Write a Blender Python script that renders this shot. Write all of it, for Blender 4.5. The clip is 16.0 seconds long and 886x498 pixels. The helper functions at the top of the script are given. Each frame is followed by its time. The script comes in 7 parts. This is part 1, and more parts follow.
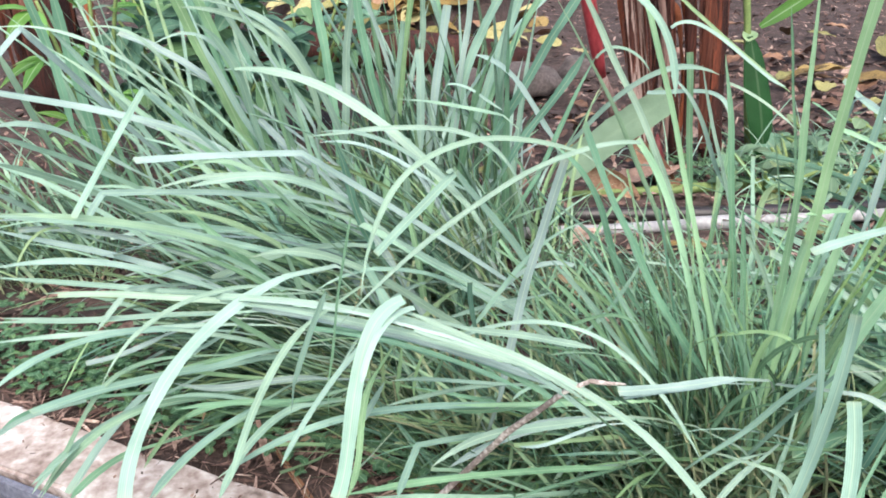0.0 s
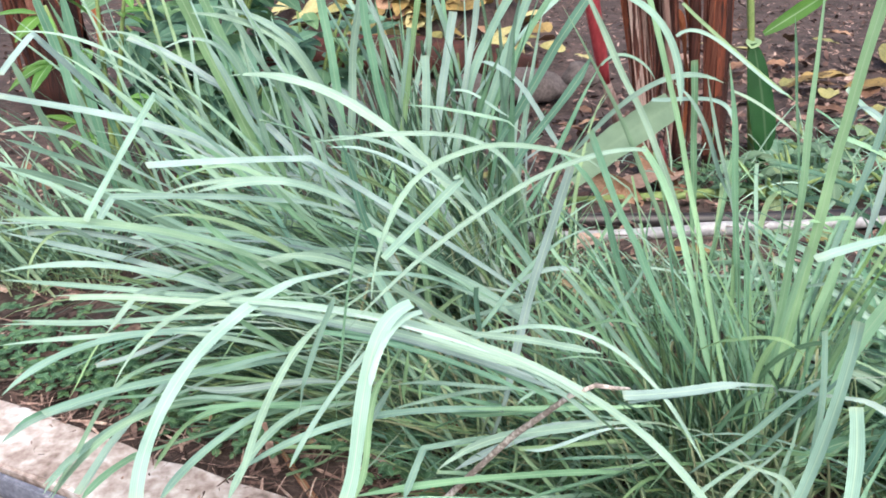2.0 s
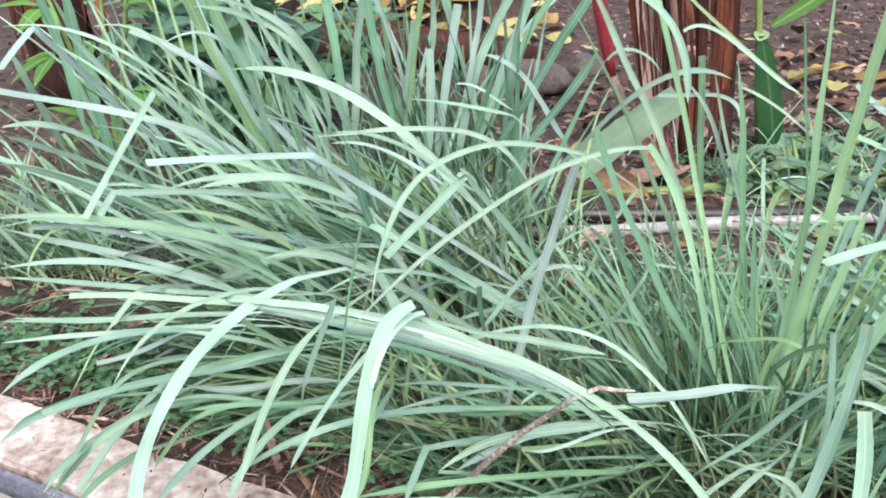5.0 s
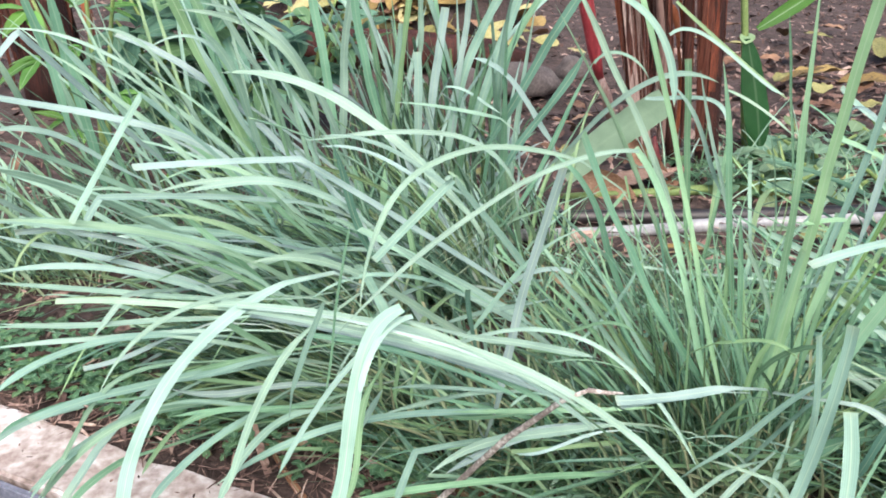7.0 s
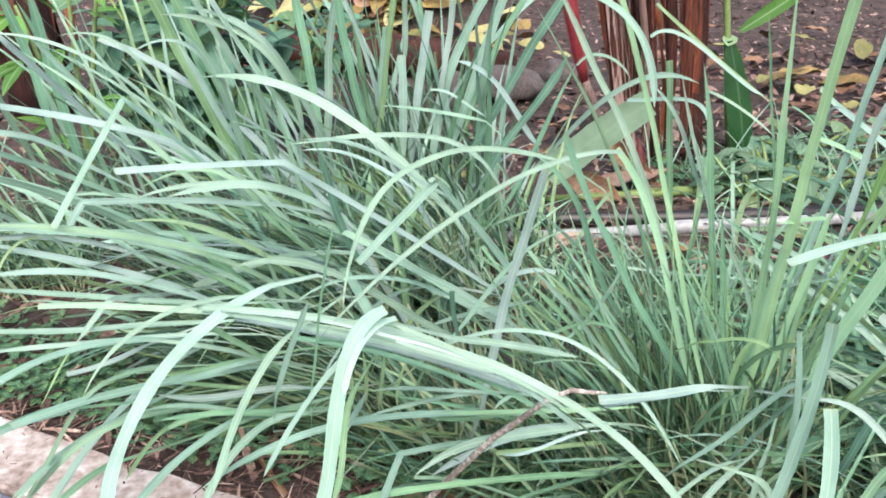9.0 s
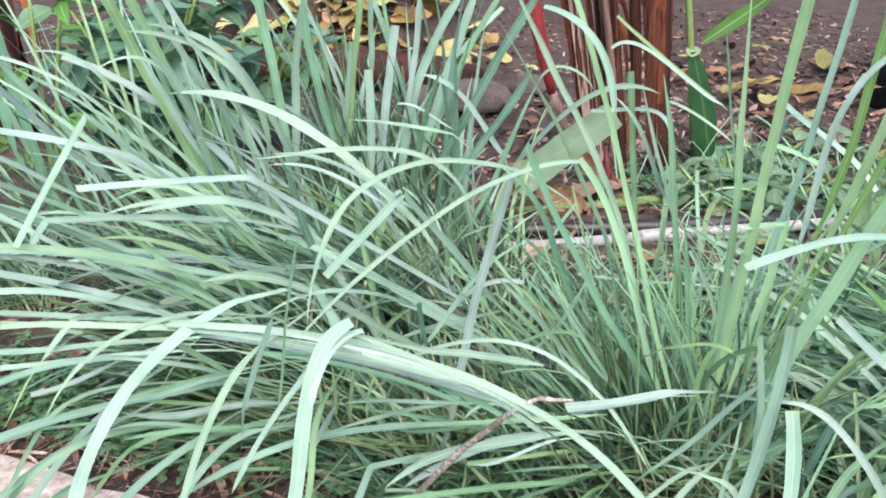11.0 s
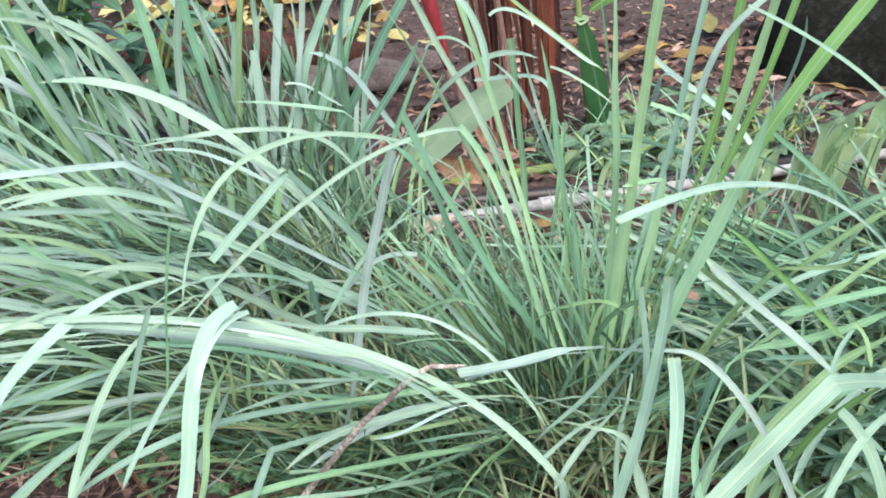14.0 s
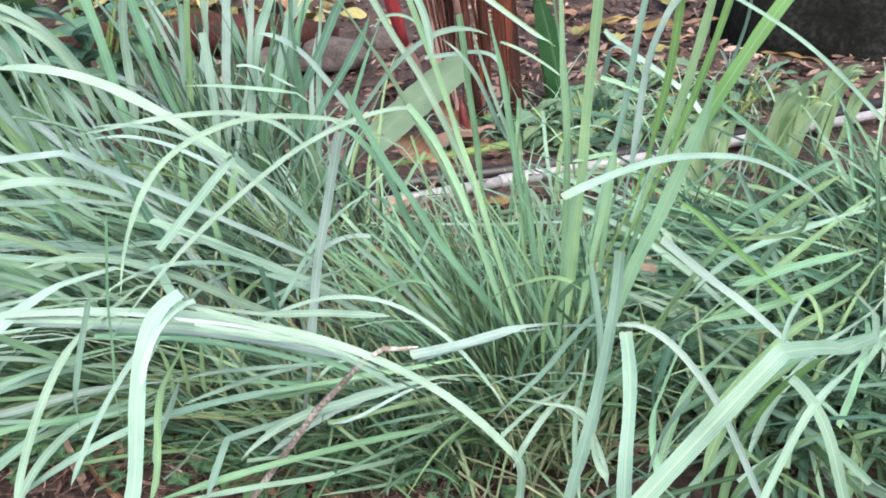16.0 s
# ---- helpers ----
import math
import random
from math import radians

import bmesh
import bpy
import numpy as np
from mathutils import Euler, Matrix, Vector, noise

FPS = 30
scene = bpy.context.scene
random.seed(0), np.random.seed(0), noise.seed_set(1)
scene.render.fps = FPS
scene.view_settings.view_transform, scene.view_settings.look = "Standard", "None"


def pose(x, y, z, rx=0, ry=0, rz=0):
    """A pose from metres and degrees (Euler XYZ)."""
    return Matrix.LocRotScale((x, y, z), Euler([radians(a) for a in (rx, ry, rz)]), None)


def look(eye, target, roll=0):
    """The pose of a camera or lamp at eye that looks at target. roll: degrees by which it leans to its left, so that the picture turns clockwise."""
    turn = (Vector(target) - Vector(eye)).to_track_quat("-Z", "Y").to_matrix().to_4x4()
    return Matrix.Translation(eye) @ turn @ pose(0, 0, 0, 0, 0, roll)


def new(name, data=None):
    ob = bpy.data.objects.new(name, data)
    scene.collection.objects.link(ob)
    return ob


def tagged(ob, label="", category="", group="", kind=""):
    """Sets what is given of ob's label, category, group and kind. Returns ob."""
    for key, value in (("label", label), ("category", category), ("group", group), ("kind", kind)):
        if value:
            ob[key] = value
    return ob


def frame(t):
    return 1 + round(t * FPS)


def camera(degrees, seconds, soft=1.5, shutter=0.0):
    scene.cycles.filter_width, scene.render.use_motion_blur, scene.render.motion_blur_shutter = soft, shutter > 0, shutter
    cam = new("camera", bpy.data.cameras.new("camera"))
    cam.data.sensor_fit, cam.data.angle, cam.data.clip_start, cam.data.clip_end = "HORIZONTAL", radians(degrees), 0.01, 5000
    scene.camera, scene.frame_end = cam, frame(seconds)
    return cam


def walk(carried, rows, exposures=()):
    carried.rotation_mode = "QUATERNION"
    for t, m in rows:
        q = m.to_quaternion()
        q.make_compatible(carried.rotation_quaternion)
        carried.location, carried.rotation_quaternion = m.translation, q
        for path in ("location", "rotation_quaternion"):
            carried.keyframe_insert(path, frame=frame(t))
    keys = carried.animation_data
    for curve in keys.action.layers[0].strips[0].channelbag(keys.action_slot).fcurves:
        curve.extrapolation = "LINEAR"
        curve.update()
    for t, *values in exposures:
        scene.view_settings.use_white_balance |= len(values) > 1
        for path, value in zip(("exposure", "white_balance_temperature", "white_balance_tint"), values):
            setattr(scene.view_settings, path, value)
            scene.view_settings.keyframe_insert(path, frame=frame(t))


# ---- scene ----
cam = camera(56.0, 16.0, soft=1.8)
PATH = [
    (0, (0.0990, 0.2010, 0.9230), (0.0400, 2.0144, 0.0816), 0.11),
    (0.5, (0.0976, 0.1950, 0.9266), (0.0361, 2.0107, 0.0901), 0.26),
    (1, (0.0952, 0.1901, 0.9289), (0.0406, 2.0068, 0.0943), 0.28),
    (1.5, (0.0933, 0.1898, 0.9292), (0.0323, 2.0065, 0.0948), 0.31),
    (2, (0.0933, 0.1900, 0.9289), (0.0288, 2.0076, 0.0970), 0.33),
    (2.5, (0.0933, 0.1905, 0.9294), (0.0318, 2.0078, 0.0967), 0.38),
    (3, (0.0948, 0.1922, 0.9318), (0.0328, 2.0085, 0.0968), 0.37),
    (3.5, (0.0953, 0.1981, 0.9336), (0.0254, 2.0086, 0.0868), 0.32),
    (4, (0.0949, 0.2053, 0.9333), (0.0091, 2.0120, 0.0799), 0.33),
    (6.5, (0.0957, 0.2059, 0.9345), (0.0428, 2.0156, 0.0847), 0.42),
    (7, (0.0961, 0.2060, 0.9349), (0.0466, 2.0169, 0.0873), 0.45),
    (7.5, (0.0976, 0.2074, 0.9360), (0.0563, 2.0160, 0.0833), 0.46),
    (8, (0.0970, 0.2071, 0.9356), (0.0636, 2.0177, 0.0867), 0.47),
    (8.5, (0.0989, 0.2043, 0.9345), (0.0730, 2.0171, 0.0901), 0.41),
    (11, (0.1120, 0.1965, 0.9338), (0.1526, 2.0251, 0.1247), 0.11),
    (11.5, (0.1140, 0.1906, 0.9339), (0.2011, 2.0205, 0.1313), 0.10),
    (12, (0.1183, 0.1883, 0.9341), (0.2277, 2.0157, 0.1287), -0.20),
    (12.5, (0.1249, 0.1870, 0.9323), (0.2608, 2.0154, 0.1333), -0.23),
    (13, (0.1354, 0.1875, 0.9292), (0.3197, 2.0040, 0.1131), -0.63),
    (13.5, (0.1433, 0.1884, 0.9257), (0.3671, 1.9927, 0.0923), -0.85),
    (14, (0.1478, 0.1931, 0.9220), (0.3866, 1.9865, 0.0694), -1.06),
    (14.5, (0.1518, 0.1947, 0.9201), (0.3917, 1.9821, 0.0555), -1.10),
    (15, (0.1569, 0.1948, 0.9209), (0.4050, 1.9750, 0.0437), -1.31),
    (15.5, (0.1638, 0.1972, 0.9200), (0.4463, 1.9639, 0.0262), -1.54),
    (16, (0.1716, 0.1997, 0.9180), (0.4781, 1.9598, 0.0191), -1.86),
]
walk(cam, [(t, look(eye, target, roll)) for t, eye, target, roll in PATH])
scene.view_settings.exposure = 1.2

# ---- light: bright overcast sky ----
world = bpy.data.worlds.new("overcast_sky")
scene.world = world
world.use_nodes = True
wn, wl = world.node_tree.nodes, world.node_tree.links
sky = wn.new("ShaderNodeTexSky")
sky.sky_type, sky.sun_disc = "NISHITA", False
sky.sun_elevation, sky.sun_rotation = radians(55), radians(174)
sky.air_density, sky.dust_density = 1.0, 6.0
wl.new(sky.outputs["Color"], wn["Background"].inputs["Color"])
wn["Background"].inputs["Strength"].default_value = 0.135
sun = new("sun", bpy.data.lights.new("sun", "SUN"))
sun.data.energy, sun.data.angle, sun.data.color = 1.3, radians(65), (1.0, 0.99, 0.96)
sun.matrix_world = look((0.45, -2.5, 5.9), (0, 1.5, 0))


# ---- materials ----
def material(name):
    m = bpy.data.materials.new(name)
    m.use_nodes = True
    nodes = m.node_tree.nodes
    return m, nodes, m.node_tree.links, nodes["Principled BSDF"]


def ramp(nodes, stops):
    r = nodes.new("ShaderNodeValToRGB")
    while len(r.color_ramp.elements) < len(stops):
        r.color_ramp.elements.new(0.5)
    for e, (p, c) in zip(r.color_ramp.elements, stops):
        e.position, e.color = p, (*c, 1)
    return r


def grass_material(name, cool, mid, warm, island=False, rough=0.45, clear=0.32, rib_depth=0.5, veins=44, darkest=0.72, spec=0.35):
    """Leaf blade: hue by blade, pale midrib, fine veins, pale sheath at the foot, dry tip."""
    m, n, l, b = material(name)
    info = n.new("ShaderNodeNewGeometry" if island else "ShaderNodeObjectInfo")
    rnd = info.outputs["Random Per Island" if island else "Random"]
    dark, pale = tuple(c * darkest for c in mid), tuple(min(0.62, c * 1.14 + 0.015) for c in cool)
    hue = ramp(n, [(0.0, dark), (0.15, cool), (0.32, pale), (0.48, mid), (0.6, dark), (0.7, warm), (0.84, pale), (0.92, mid), (1.0, warm)])
    l.new(rnd, hue.inputs[0])
    uv = n.new("ShaderNodeUVMap")
    sep = n.new("ShaderNodeSeparateXYZ")
    l.new(uv.outputs[0], sep.inputs[0])
    # veins along the blade
    wave = n.new("ShaderNodeMath"); wave.operation = "SINE"
    mul = n.new("ShaderNodeMath"); mul.operation = "MULTIPLY"; mul.inputs[1].default_value = veins
    l.new(sep.outputs[0], mul.inputs[0]); l.new(mul.outputs[0], wave.inputs[0])
    noise_t = n.new("ShaderNodeTexNoise"); noise_t.inputs["Scale"].default_value = 9; noise_t.inputs["Detail"].default_value = 5
    geo = n.new("ShaderNodeTexCoord")
    l.new(geo.outputs["Object"], noise_t.inputs["Vector"])
    blot = ramp(n, [(0.3, (0.68, 0.73, 0.7)), (0.7, (1.22, 1.18, 1.17))])
    l.new(noise_t.outputs["Fac"], blot.inputs[0])
    mix = n.new("ShaderNodeMixRGB"); mix.blend_type = "MULTIPLY"; mix.inputs[0].default_value = 1
    l.new(hue.outputs[0], mix.inputs[1]); l.new(blot.outputs[0], mix.inputs[2])
    vein = ramp(n, [(0.0, (0.9, 0.91, 0.9)), (1.0, (1.06, 1.06, 1.06))])
    vm = n.new("ShaderNodeMapRange"); vm.inputs[1].default_value = -1
    l.new(wave.outputs[0], vm.inputs[0]); l.new(vm.outputs[0], vein.inputs[0])
    mix2 = n.new("ShaderNodeMixRGB"); mix2.blend_type = "MULTIPLY"; mix2.inputs[0].default_value = 1
    l.new(mix.outputs[0], mix2.inputs[1]); l.new(vein.outputs[0], mix2.inputs[2])
    rib = ramp(n, [(0.43, (0, 0, 0)), (0.5, (1, 1, 1)), (0.57, (0, 0, 0))])
    l.new(sep.outputs[0], rib.inputs[0])
    mix3 = n.new("ShaderNodeMixRGB"); mix3.inputs[2].default_value = (0.42, 0.55, 0.38, 1)
    rs = n.new("ShaderNodeMath"); rs.operation = "MULTIPLY"; rs.inputs[1].default_value = rib_depth
    l.new(rib.outputs[0], rs.inputs[0]); l.new(rs.outputs[0], mix3.inputs[0]); l.new(mix2.outputs[0], mix3.inputs[1])
    foot = ramp(n, [(0.0, (1, 1, 1)), (0.22, (0, 0, 0)), (0.97, (0, 0, 0)), (1.0, (0.35, 0.35, 0.35))])
    l.new(sep.outputs[1], foot.inputs[0])
    mix4 = n.new("ShaderNodeMixRGB"); mix4.inputs[2].default_value = (0.33, 0.33, 0.17, 1)
    fs = n.new("ShaderNodeMath"); fs.operation = "MULTIPLY"; fs.inputs[1].default_value = 0.6
    l.new(foot.outputs[0], fs.inputs[0]); l.new(fs.outputs[0], mix4.inputs[0]); l.new(mix3.outputs[0], mix4.inputs[1])
    l.new(mix4.outputs[0], b.inputs["Base Color"])
    b.inputs["Roughness"].default_value = rough
    b.inputs["Specular IOR Level"].default_value = spec
    bump = n.new("ShaderNodeBump"); bump.inputs["Strength"].default_value = 0.25; bump.inputs["Distance"].default_value = 0.001
    l.new(vm.outputs[0], bump.inputs["Height"]); l.new(bump.outputs[0], b.inputs["Normal"])
    tr = n.new("ShaderNodeBsdfTranslucent")
    l.new(mix4.outputs[0], tr.inputs["Color"])
    sh = n.new("ShaderNodeMixShader"); sh.inputs[0].default_value = clear
    l.new(b.outputs[0], sh.inputs[1]); l.new(tr.outputs[0], sh.inputs[2])
    l.new(sh.outputs[0], n["Material Output"].inputs["Surface"])
    return m


def rough_material(name, stops, scale=8.0, rough=0.85, bump=0.5, dist=0.01, stretch=(1, 1, 1), varied=0.0, island=False, spec=0.3, coord="Object"):
    """Noise-mottled matt surface; stops run from dark to light."""
    m, n, l, b = material(name)
    co = n.new("ShaderNodeTexCoord")
    mp = n.new("ShaderNodeMapping"); mp.inputs["Scale"].default_value = stretch
    l.new(co.outputs[coord], mp.inputs[0])
    a = n.new("ShaderNodeTexNoise"); a.inputs["Scale"].default_value = scale; a.inputs["Detail"].default_value = 9; a.inputs["Roughness"].default_value = 0.68
    f = n.new("ShaderNodeTexNoise"); f.inputs["Scale"].default_value = scale * 9; f.inputs["Detail"].default_value = 6
    l.new(mp.outputs[0], a.inputs["Vector"]); l.new(mp.outputs[0], f.inputs["Vector"])
    mx = n.new("ShaderNodeMath"); mx.operation = "MULTIPLY_ADD"; mx.inputs[1].default_value = 0.45
    half = n.new("ShaderNodeMath"); half.operation = "MULTIPLY"; half.inputs[1].default_value = 0.55
    l.new(a.outputs["Fac"], half.inputs[0]); l.new(f.outputs["Fac"], mx.inputs[0]); l.new(half.outputs[0], mx.inputs[2])
    out = mx.outputs[0]
    if varied:
        info = n.new("ShaderNodeNewGeometry" if island else "ShaderNodeObjectInfo")
        v = n.new("ShaderNodeMapRange"); v.inputs[3].default_value = -varied; v.inputs[4].default_value = varied
        l.new(info.outputs["Random Per Island" if island else "Random"], v.inputs[0])
        ad = n.new("ShaderNodeMath"); l.new(out, ad.inputs[0]); l.new(v.outputs[0], ad.inputs[1])
        out = ad.outputs[0]
    r = ramp(n, stops)
    l.new(out, r.inputs[0]); l.new(r.outputs[0], b.inputs["Base Color"])
    b.inputs["Roughness"].default_value = rough
    b.inputs["Specular IOR Level"].default_value = spec
    bp = n.new("ShaderNodeBump"); bp.inputs["Strength"].default_value = bump; bp.inputs["Distance"].default_value = dist
    l.new(mx.outputs[0], bp.inputs["Height"]); l.new(bp.outputs[0], b.inputs["Normal"])
    return m


GRASS = grass_material("lemongrass_blade", (0.26, 0.425, 0.345), (0.26, 0.43, 0.31), (0.28, 0.42, 0.22), darkest=0.76)
GRASS_PALE = grass_material("glaucous_blade", (0.24, 0.37, 0.33), (0.24, 0.37, 0.31), (0.25, 0.375, 0.285), clear=0.16, darkest=0.88)
GRASS_LIGHT = grass_material("light_green_blade", (0.22, 0.37, 0.31), (0.225, 0.37, 0.305), (0.23, 0.37, 0.29), clear=0.25, darkest=0.92)
GRASS_LIME = grass_material("lime_tinged_blade", (0.27, 0.48, 0.32), (0.28, 0.48, 0.29), (0.3, 0.48, 0.26), clear=0.3, darkest=0.88)
GRASS_VIVID = grass_material("vivid_green_blade", (0.15, 0.32, 0.11), (0.18, 0.35, 0.12), (0.21, 0.36, 0.13), clear=0.3, darkest=0.9)
GRASS_GREEN = grass_material("green_blade", (0.165, 0.345, 0.235), (0.19, 0.36, 0.215), (0.22, 0.365, 0.18))
# Bleached tone, with sky brightness on blades painted into the colour too.
GRASS_WHITE = grass_material("bleached_sky_lit_blade", (0.28, 0.395, 0.385), (0.28, 0.395, 0.375), (0.29, 0.39, 0.36), clear=0.12, darkest=0.92)
GRASS_GREY = grass_material("grey_green_blade", (0.21, 0.295, 0.295), (0.21, 0.3, 0.29), (0.22, 0.3, 0.28), clear=0.12, darkest=0.92)
GRASS_DARK = grass_material("dark_green_blade", (0.125, 0.265, 0.21), (0.14, 0.285, 0.195), (0.2, 0.35, 0.17))
GRASS_YELLOW = grass_material("yellow_green_blade", (0.24, 0.4, 0.2), (0.26, 0.41, 0.21), (0.29, 0.41, 0.22))
# Darker copy of the blade greens: shade inside the clumps put into the colour.
GRASS_SHADED = grass_material("shaded_undergrowth", (0.065, 0.145, 0.1), (0.08, 0.165, 0.095), (0.15, 0.22, 0.09), island=True)
GRASS_DRY = grass_material("dry_blade", (0.2, 0.13, 0.08), (0.28, 0.21, 0.13), (0.2, 0.09, 0.05), island=True, rough=0.7, clear=0.1)
LEAF = grass_material("shrub_leaf", (0.1, 0.22, 0.165), (0.12, 0.25, 0.165), (0.15, 0.28, 0.13), rough=0.5, rib_depth=0.3)
LEAF_DULL = grass_material("weed_leaf", (0.13, 0.24, 0.16), (0.15, 0.25, 0.16), (0.2, 0.27, 0.13), rough=0.55, rib_depth=0.3)
LEAF_LIME = grass_material("young_leaf", (0.09, 0.24, 0.05), (0.11, 0.27, 0.055), (0.15, 0.31, 0.06), rough=0.4)
LILY = grass_material("lily_leaf", (0.3, 0.46, 0.26), (0.33, 0.48, 0.27), (0.37, 0.5, 0.3), rough=0.45, rib_depth=0.3, veins=200)
BANANA_LEAF = grass_material("banana_leaf", (0.02, 0.075, 0.022), (0.014, 0.065, 0.02), (0.018, 0.072, 0.022), rough=0.6, spec=0.2, rib_depth=0.1, veins=400)
BANANA_PALE = grass_material("banana_leaf_underside", (0.2, 0.31, 0.22), (0.21, 0.32, 0.22), (0.22, 0.32, 0.2), rough=0.6, rib_depth=0.08, veins=400)
STEM_PALE = grass_material("pale_stem", (0.2, 0.27, 0.16), (0.26, 0.31, 0.19), (0.33, 0.31, 0.2), rough=0.55, clear=0.05)
CLOVER = grass_material("ground_cover_leaf", (0.07, 0.165, 0.09), (0.085, 0.19, 0.095), (0.13, 0.24, 0.1), island=True)
SOIL = rough_material("garden_soil", [(0.3, (0.011, 0.008, 0.007)), (0.46, (0.04, 0.027, 0.024)), (0.6, (0.085, 0.058, 0.053)), (0.75, (0.19, 0.14, 0.128))], scale=7, bump=0.7, dist=0.015)
CONCRETE = rough_material("weathered_concrete", [(0.36, (0.13, 0.1, 0.09)), (0.44, (0.25, 0.2, 0.185)), (0.52, (0.36, 0.315, 0.3)), (0.62, (0.5, 0.475, 0.48)), (0.72, (0.66, 0.65, 0.67))], scale=6, bump=0.5, dist=0.006)
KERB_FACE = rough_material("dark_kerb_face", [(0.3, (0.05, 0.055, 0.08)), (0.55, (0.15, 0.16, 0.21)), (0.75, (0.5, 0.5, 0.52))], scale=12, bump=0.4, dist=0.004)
PAVING = rough_material("mossy_path", [(0.3, (0.09, 0.1, 0.08)), (0.5, (0.2, 0.205, 0.185)), (0.75, (0.36, 0.36, 0.345))], scale=9, bump=0.4, dist=0.005)
BARK_ORANGE = rough_material("orange_banana_sheath", [(0.3, (0.03, 0.009, 0.006)), (0.46, (0.14, 0.034, 0.016)), (0.6, (0.27, 0.08, 0.034)), (0.8, (0.38, 0.17, 0.1))], scale=11, rough=0.65, bump=0.7, dist=0.01, stretch=(3.2, 3.2, 0.12), varied=0.16)
BARK_PALE = rough_material("pale_banana_sheath", [(0.3, (0.05, 0.026, 0.022)), (0.5, (0.2, 0.125, 0.11)), (0.7, (0.4, 0.3, 0.27))], scale=13, rough=0.75, bump=0.6, dist=0.01, stretch=(3, 3, 0.15), varied=0.15)
BARK = rough_material("dry_banana_sheath", [(0.3, (0.011, 0.005, 0.005)), (0.46, (0.045, 0.013, 0.01)), (0.6, (0.12, 0.038, 0.025)), (0.8, (0.22, 0.11, 0.085))], scale=11, rough=0.7, bump=0.8, dist=0.012, stretch=(3, 3, 0.12), varied=0.14)
LITTER = rough_material("leaf_litter", [(0.25, (0.026, 0.016, 0.014)), (0.45, (0.085, 0.05, 0.043)), (0.6, (0.19, 0.12, 0.1)), (0.75, (0.36, 0.255, 0.215)), (0.85, (0.55, 0.46, 0.4))], scale=14, rough=0.8, bump=0.4, dist=0.003, varied=0.26, island=True)
CHIPS = rough_material("pale_leaf_scraps", [(0.25, (0.035, 0.019, 0.016)), (0.45, (0.105, 0.06, 0.05)), (0.6, (0.21, 0.135, 0.115)), (0.78, (0.38, 0.29, 0.25))], scale=14, rough=0.8, bump=0.4, dist=0.003, varied=0.24, island=True)
BROWN_LEAF = rough_material("fallen_leaf", [(0.3, (0.08, 0.04, 0.025)), (0.5, (0.2, 0.11, 0.07)), (0.7, (0.36, 0.24, 0.16))], scale=16, rough=0.75, bump=0.5, dist=0.003, varied=0.12)
TAN_LEAF = rough_material("tan_leaf", [(0.3, (0.12, 0.075, 0.06)), (0.5, (0.27, 0.18, 0.145)), (0.7, (0.4, 0.3, 0.25))], scale=14, rough=0.75, bump=0.6, dist=0.004, stretch=(1, 3, 1), varied=0.1)
YELLOW_LEAF = rough_material("yellowed_leaf", [(0.3, (0.08, 0.055, 0.025)), (0.5, (0.19, 0.13, 0.045)), (0.7, (0.32, 0.23, 0.09))], scale=12, rough=0.6, bump=0.4, dist=0.003, varied=0.15)
PALE_LEAF = rough_material("pale_withered_leaf", [(0.3, (0.12, 0.12, 0.045)), (0.5, (0.27, 0.255, 0.1)), (0.7, (0.42, 0.38, 0.2))], scale=12, rough=0.6, bump=0.4, dist=0.003, varied=0.18)
PIPE = rough_material("grey_plastic_pipe", [(0.3, (0.16, 0.15, 0.16)), (0.5, (0.3, 0.3, 0.32)), (0.75, (0.46, 0.47, 0.49))], scale=9, rough=0.38, bump=0.15, dist=0.002, spec=0.5)
HOSE = rough_material("black_hose", [(0.3, (0.008, 0.007, 0.008)), (0.7, (0.03, 0.024, 0.027))], scale=12, rough=0.4, bump=0.2, dist=0.002, spec=0.5)
RED = rough_material("red_stalk", [(0.3, (0.16, 0.02, 0.025)), (0.55, (0.32, 0.045, 0.055)), (0.78, (0.45, 0.16, 0.15))], scale=10, rough=0.45, bump=0.3, dist=0.004, stretch=(1, 1, 0.3))
DARK_RED = rough_material("maroon_shoot", [(0.3, (0.03, 0.006, 0.007)), (0.55, (0.1, 0.016, 0.018)), (0.78, (0.2, 0.07, 0.06))], scale=12, rough=0.5, bump=0.3, dist=0.004, stretch=(1, 1, 0.3))
ROCK = rough_material("grey_stone", [(0.3, (0.035, 0.03, 0.03)), (0.5, (0.09, 0.075, 0.073)), (0.72, (0.18, 0.15, 0.145))], scale=9, bump=0.6, dist=0.01)
BOULDER = rough_material("dark_boulder", [(0.3, (0.003, 0.003, 0.003)), (0.5, (0.009, 0.01, 0.009)), (0.72, (0.034, 0.036, 0.034))], scale=5, bump=0.7, dist=0.02, spec=0.08)
TWIG = rough_material("peeling_twig", [(0.34, (0.075, 0.062, 0.056)), (0.5, (0.23, 0.195, 0.18)), (0.62, (0.56, 0.53, 0.5))], scale=20, bump=0.6, dist=0.003)
STEM = rough_material("green_stem", [(0.3, (0.08, 0.13, 0.04)), (0.7, (0.22, 0.3, 0.11))], scale=14, rough=0.6, bump=0.3, dist=0.002)


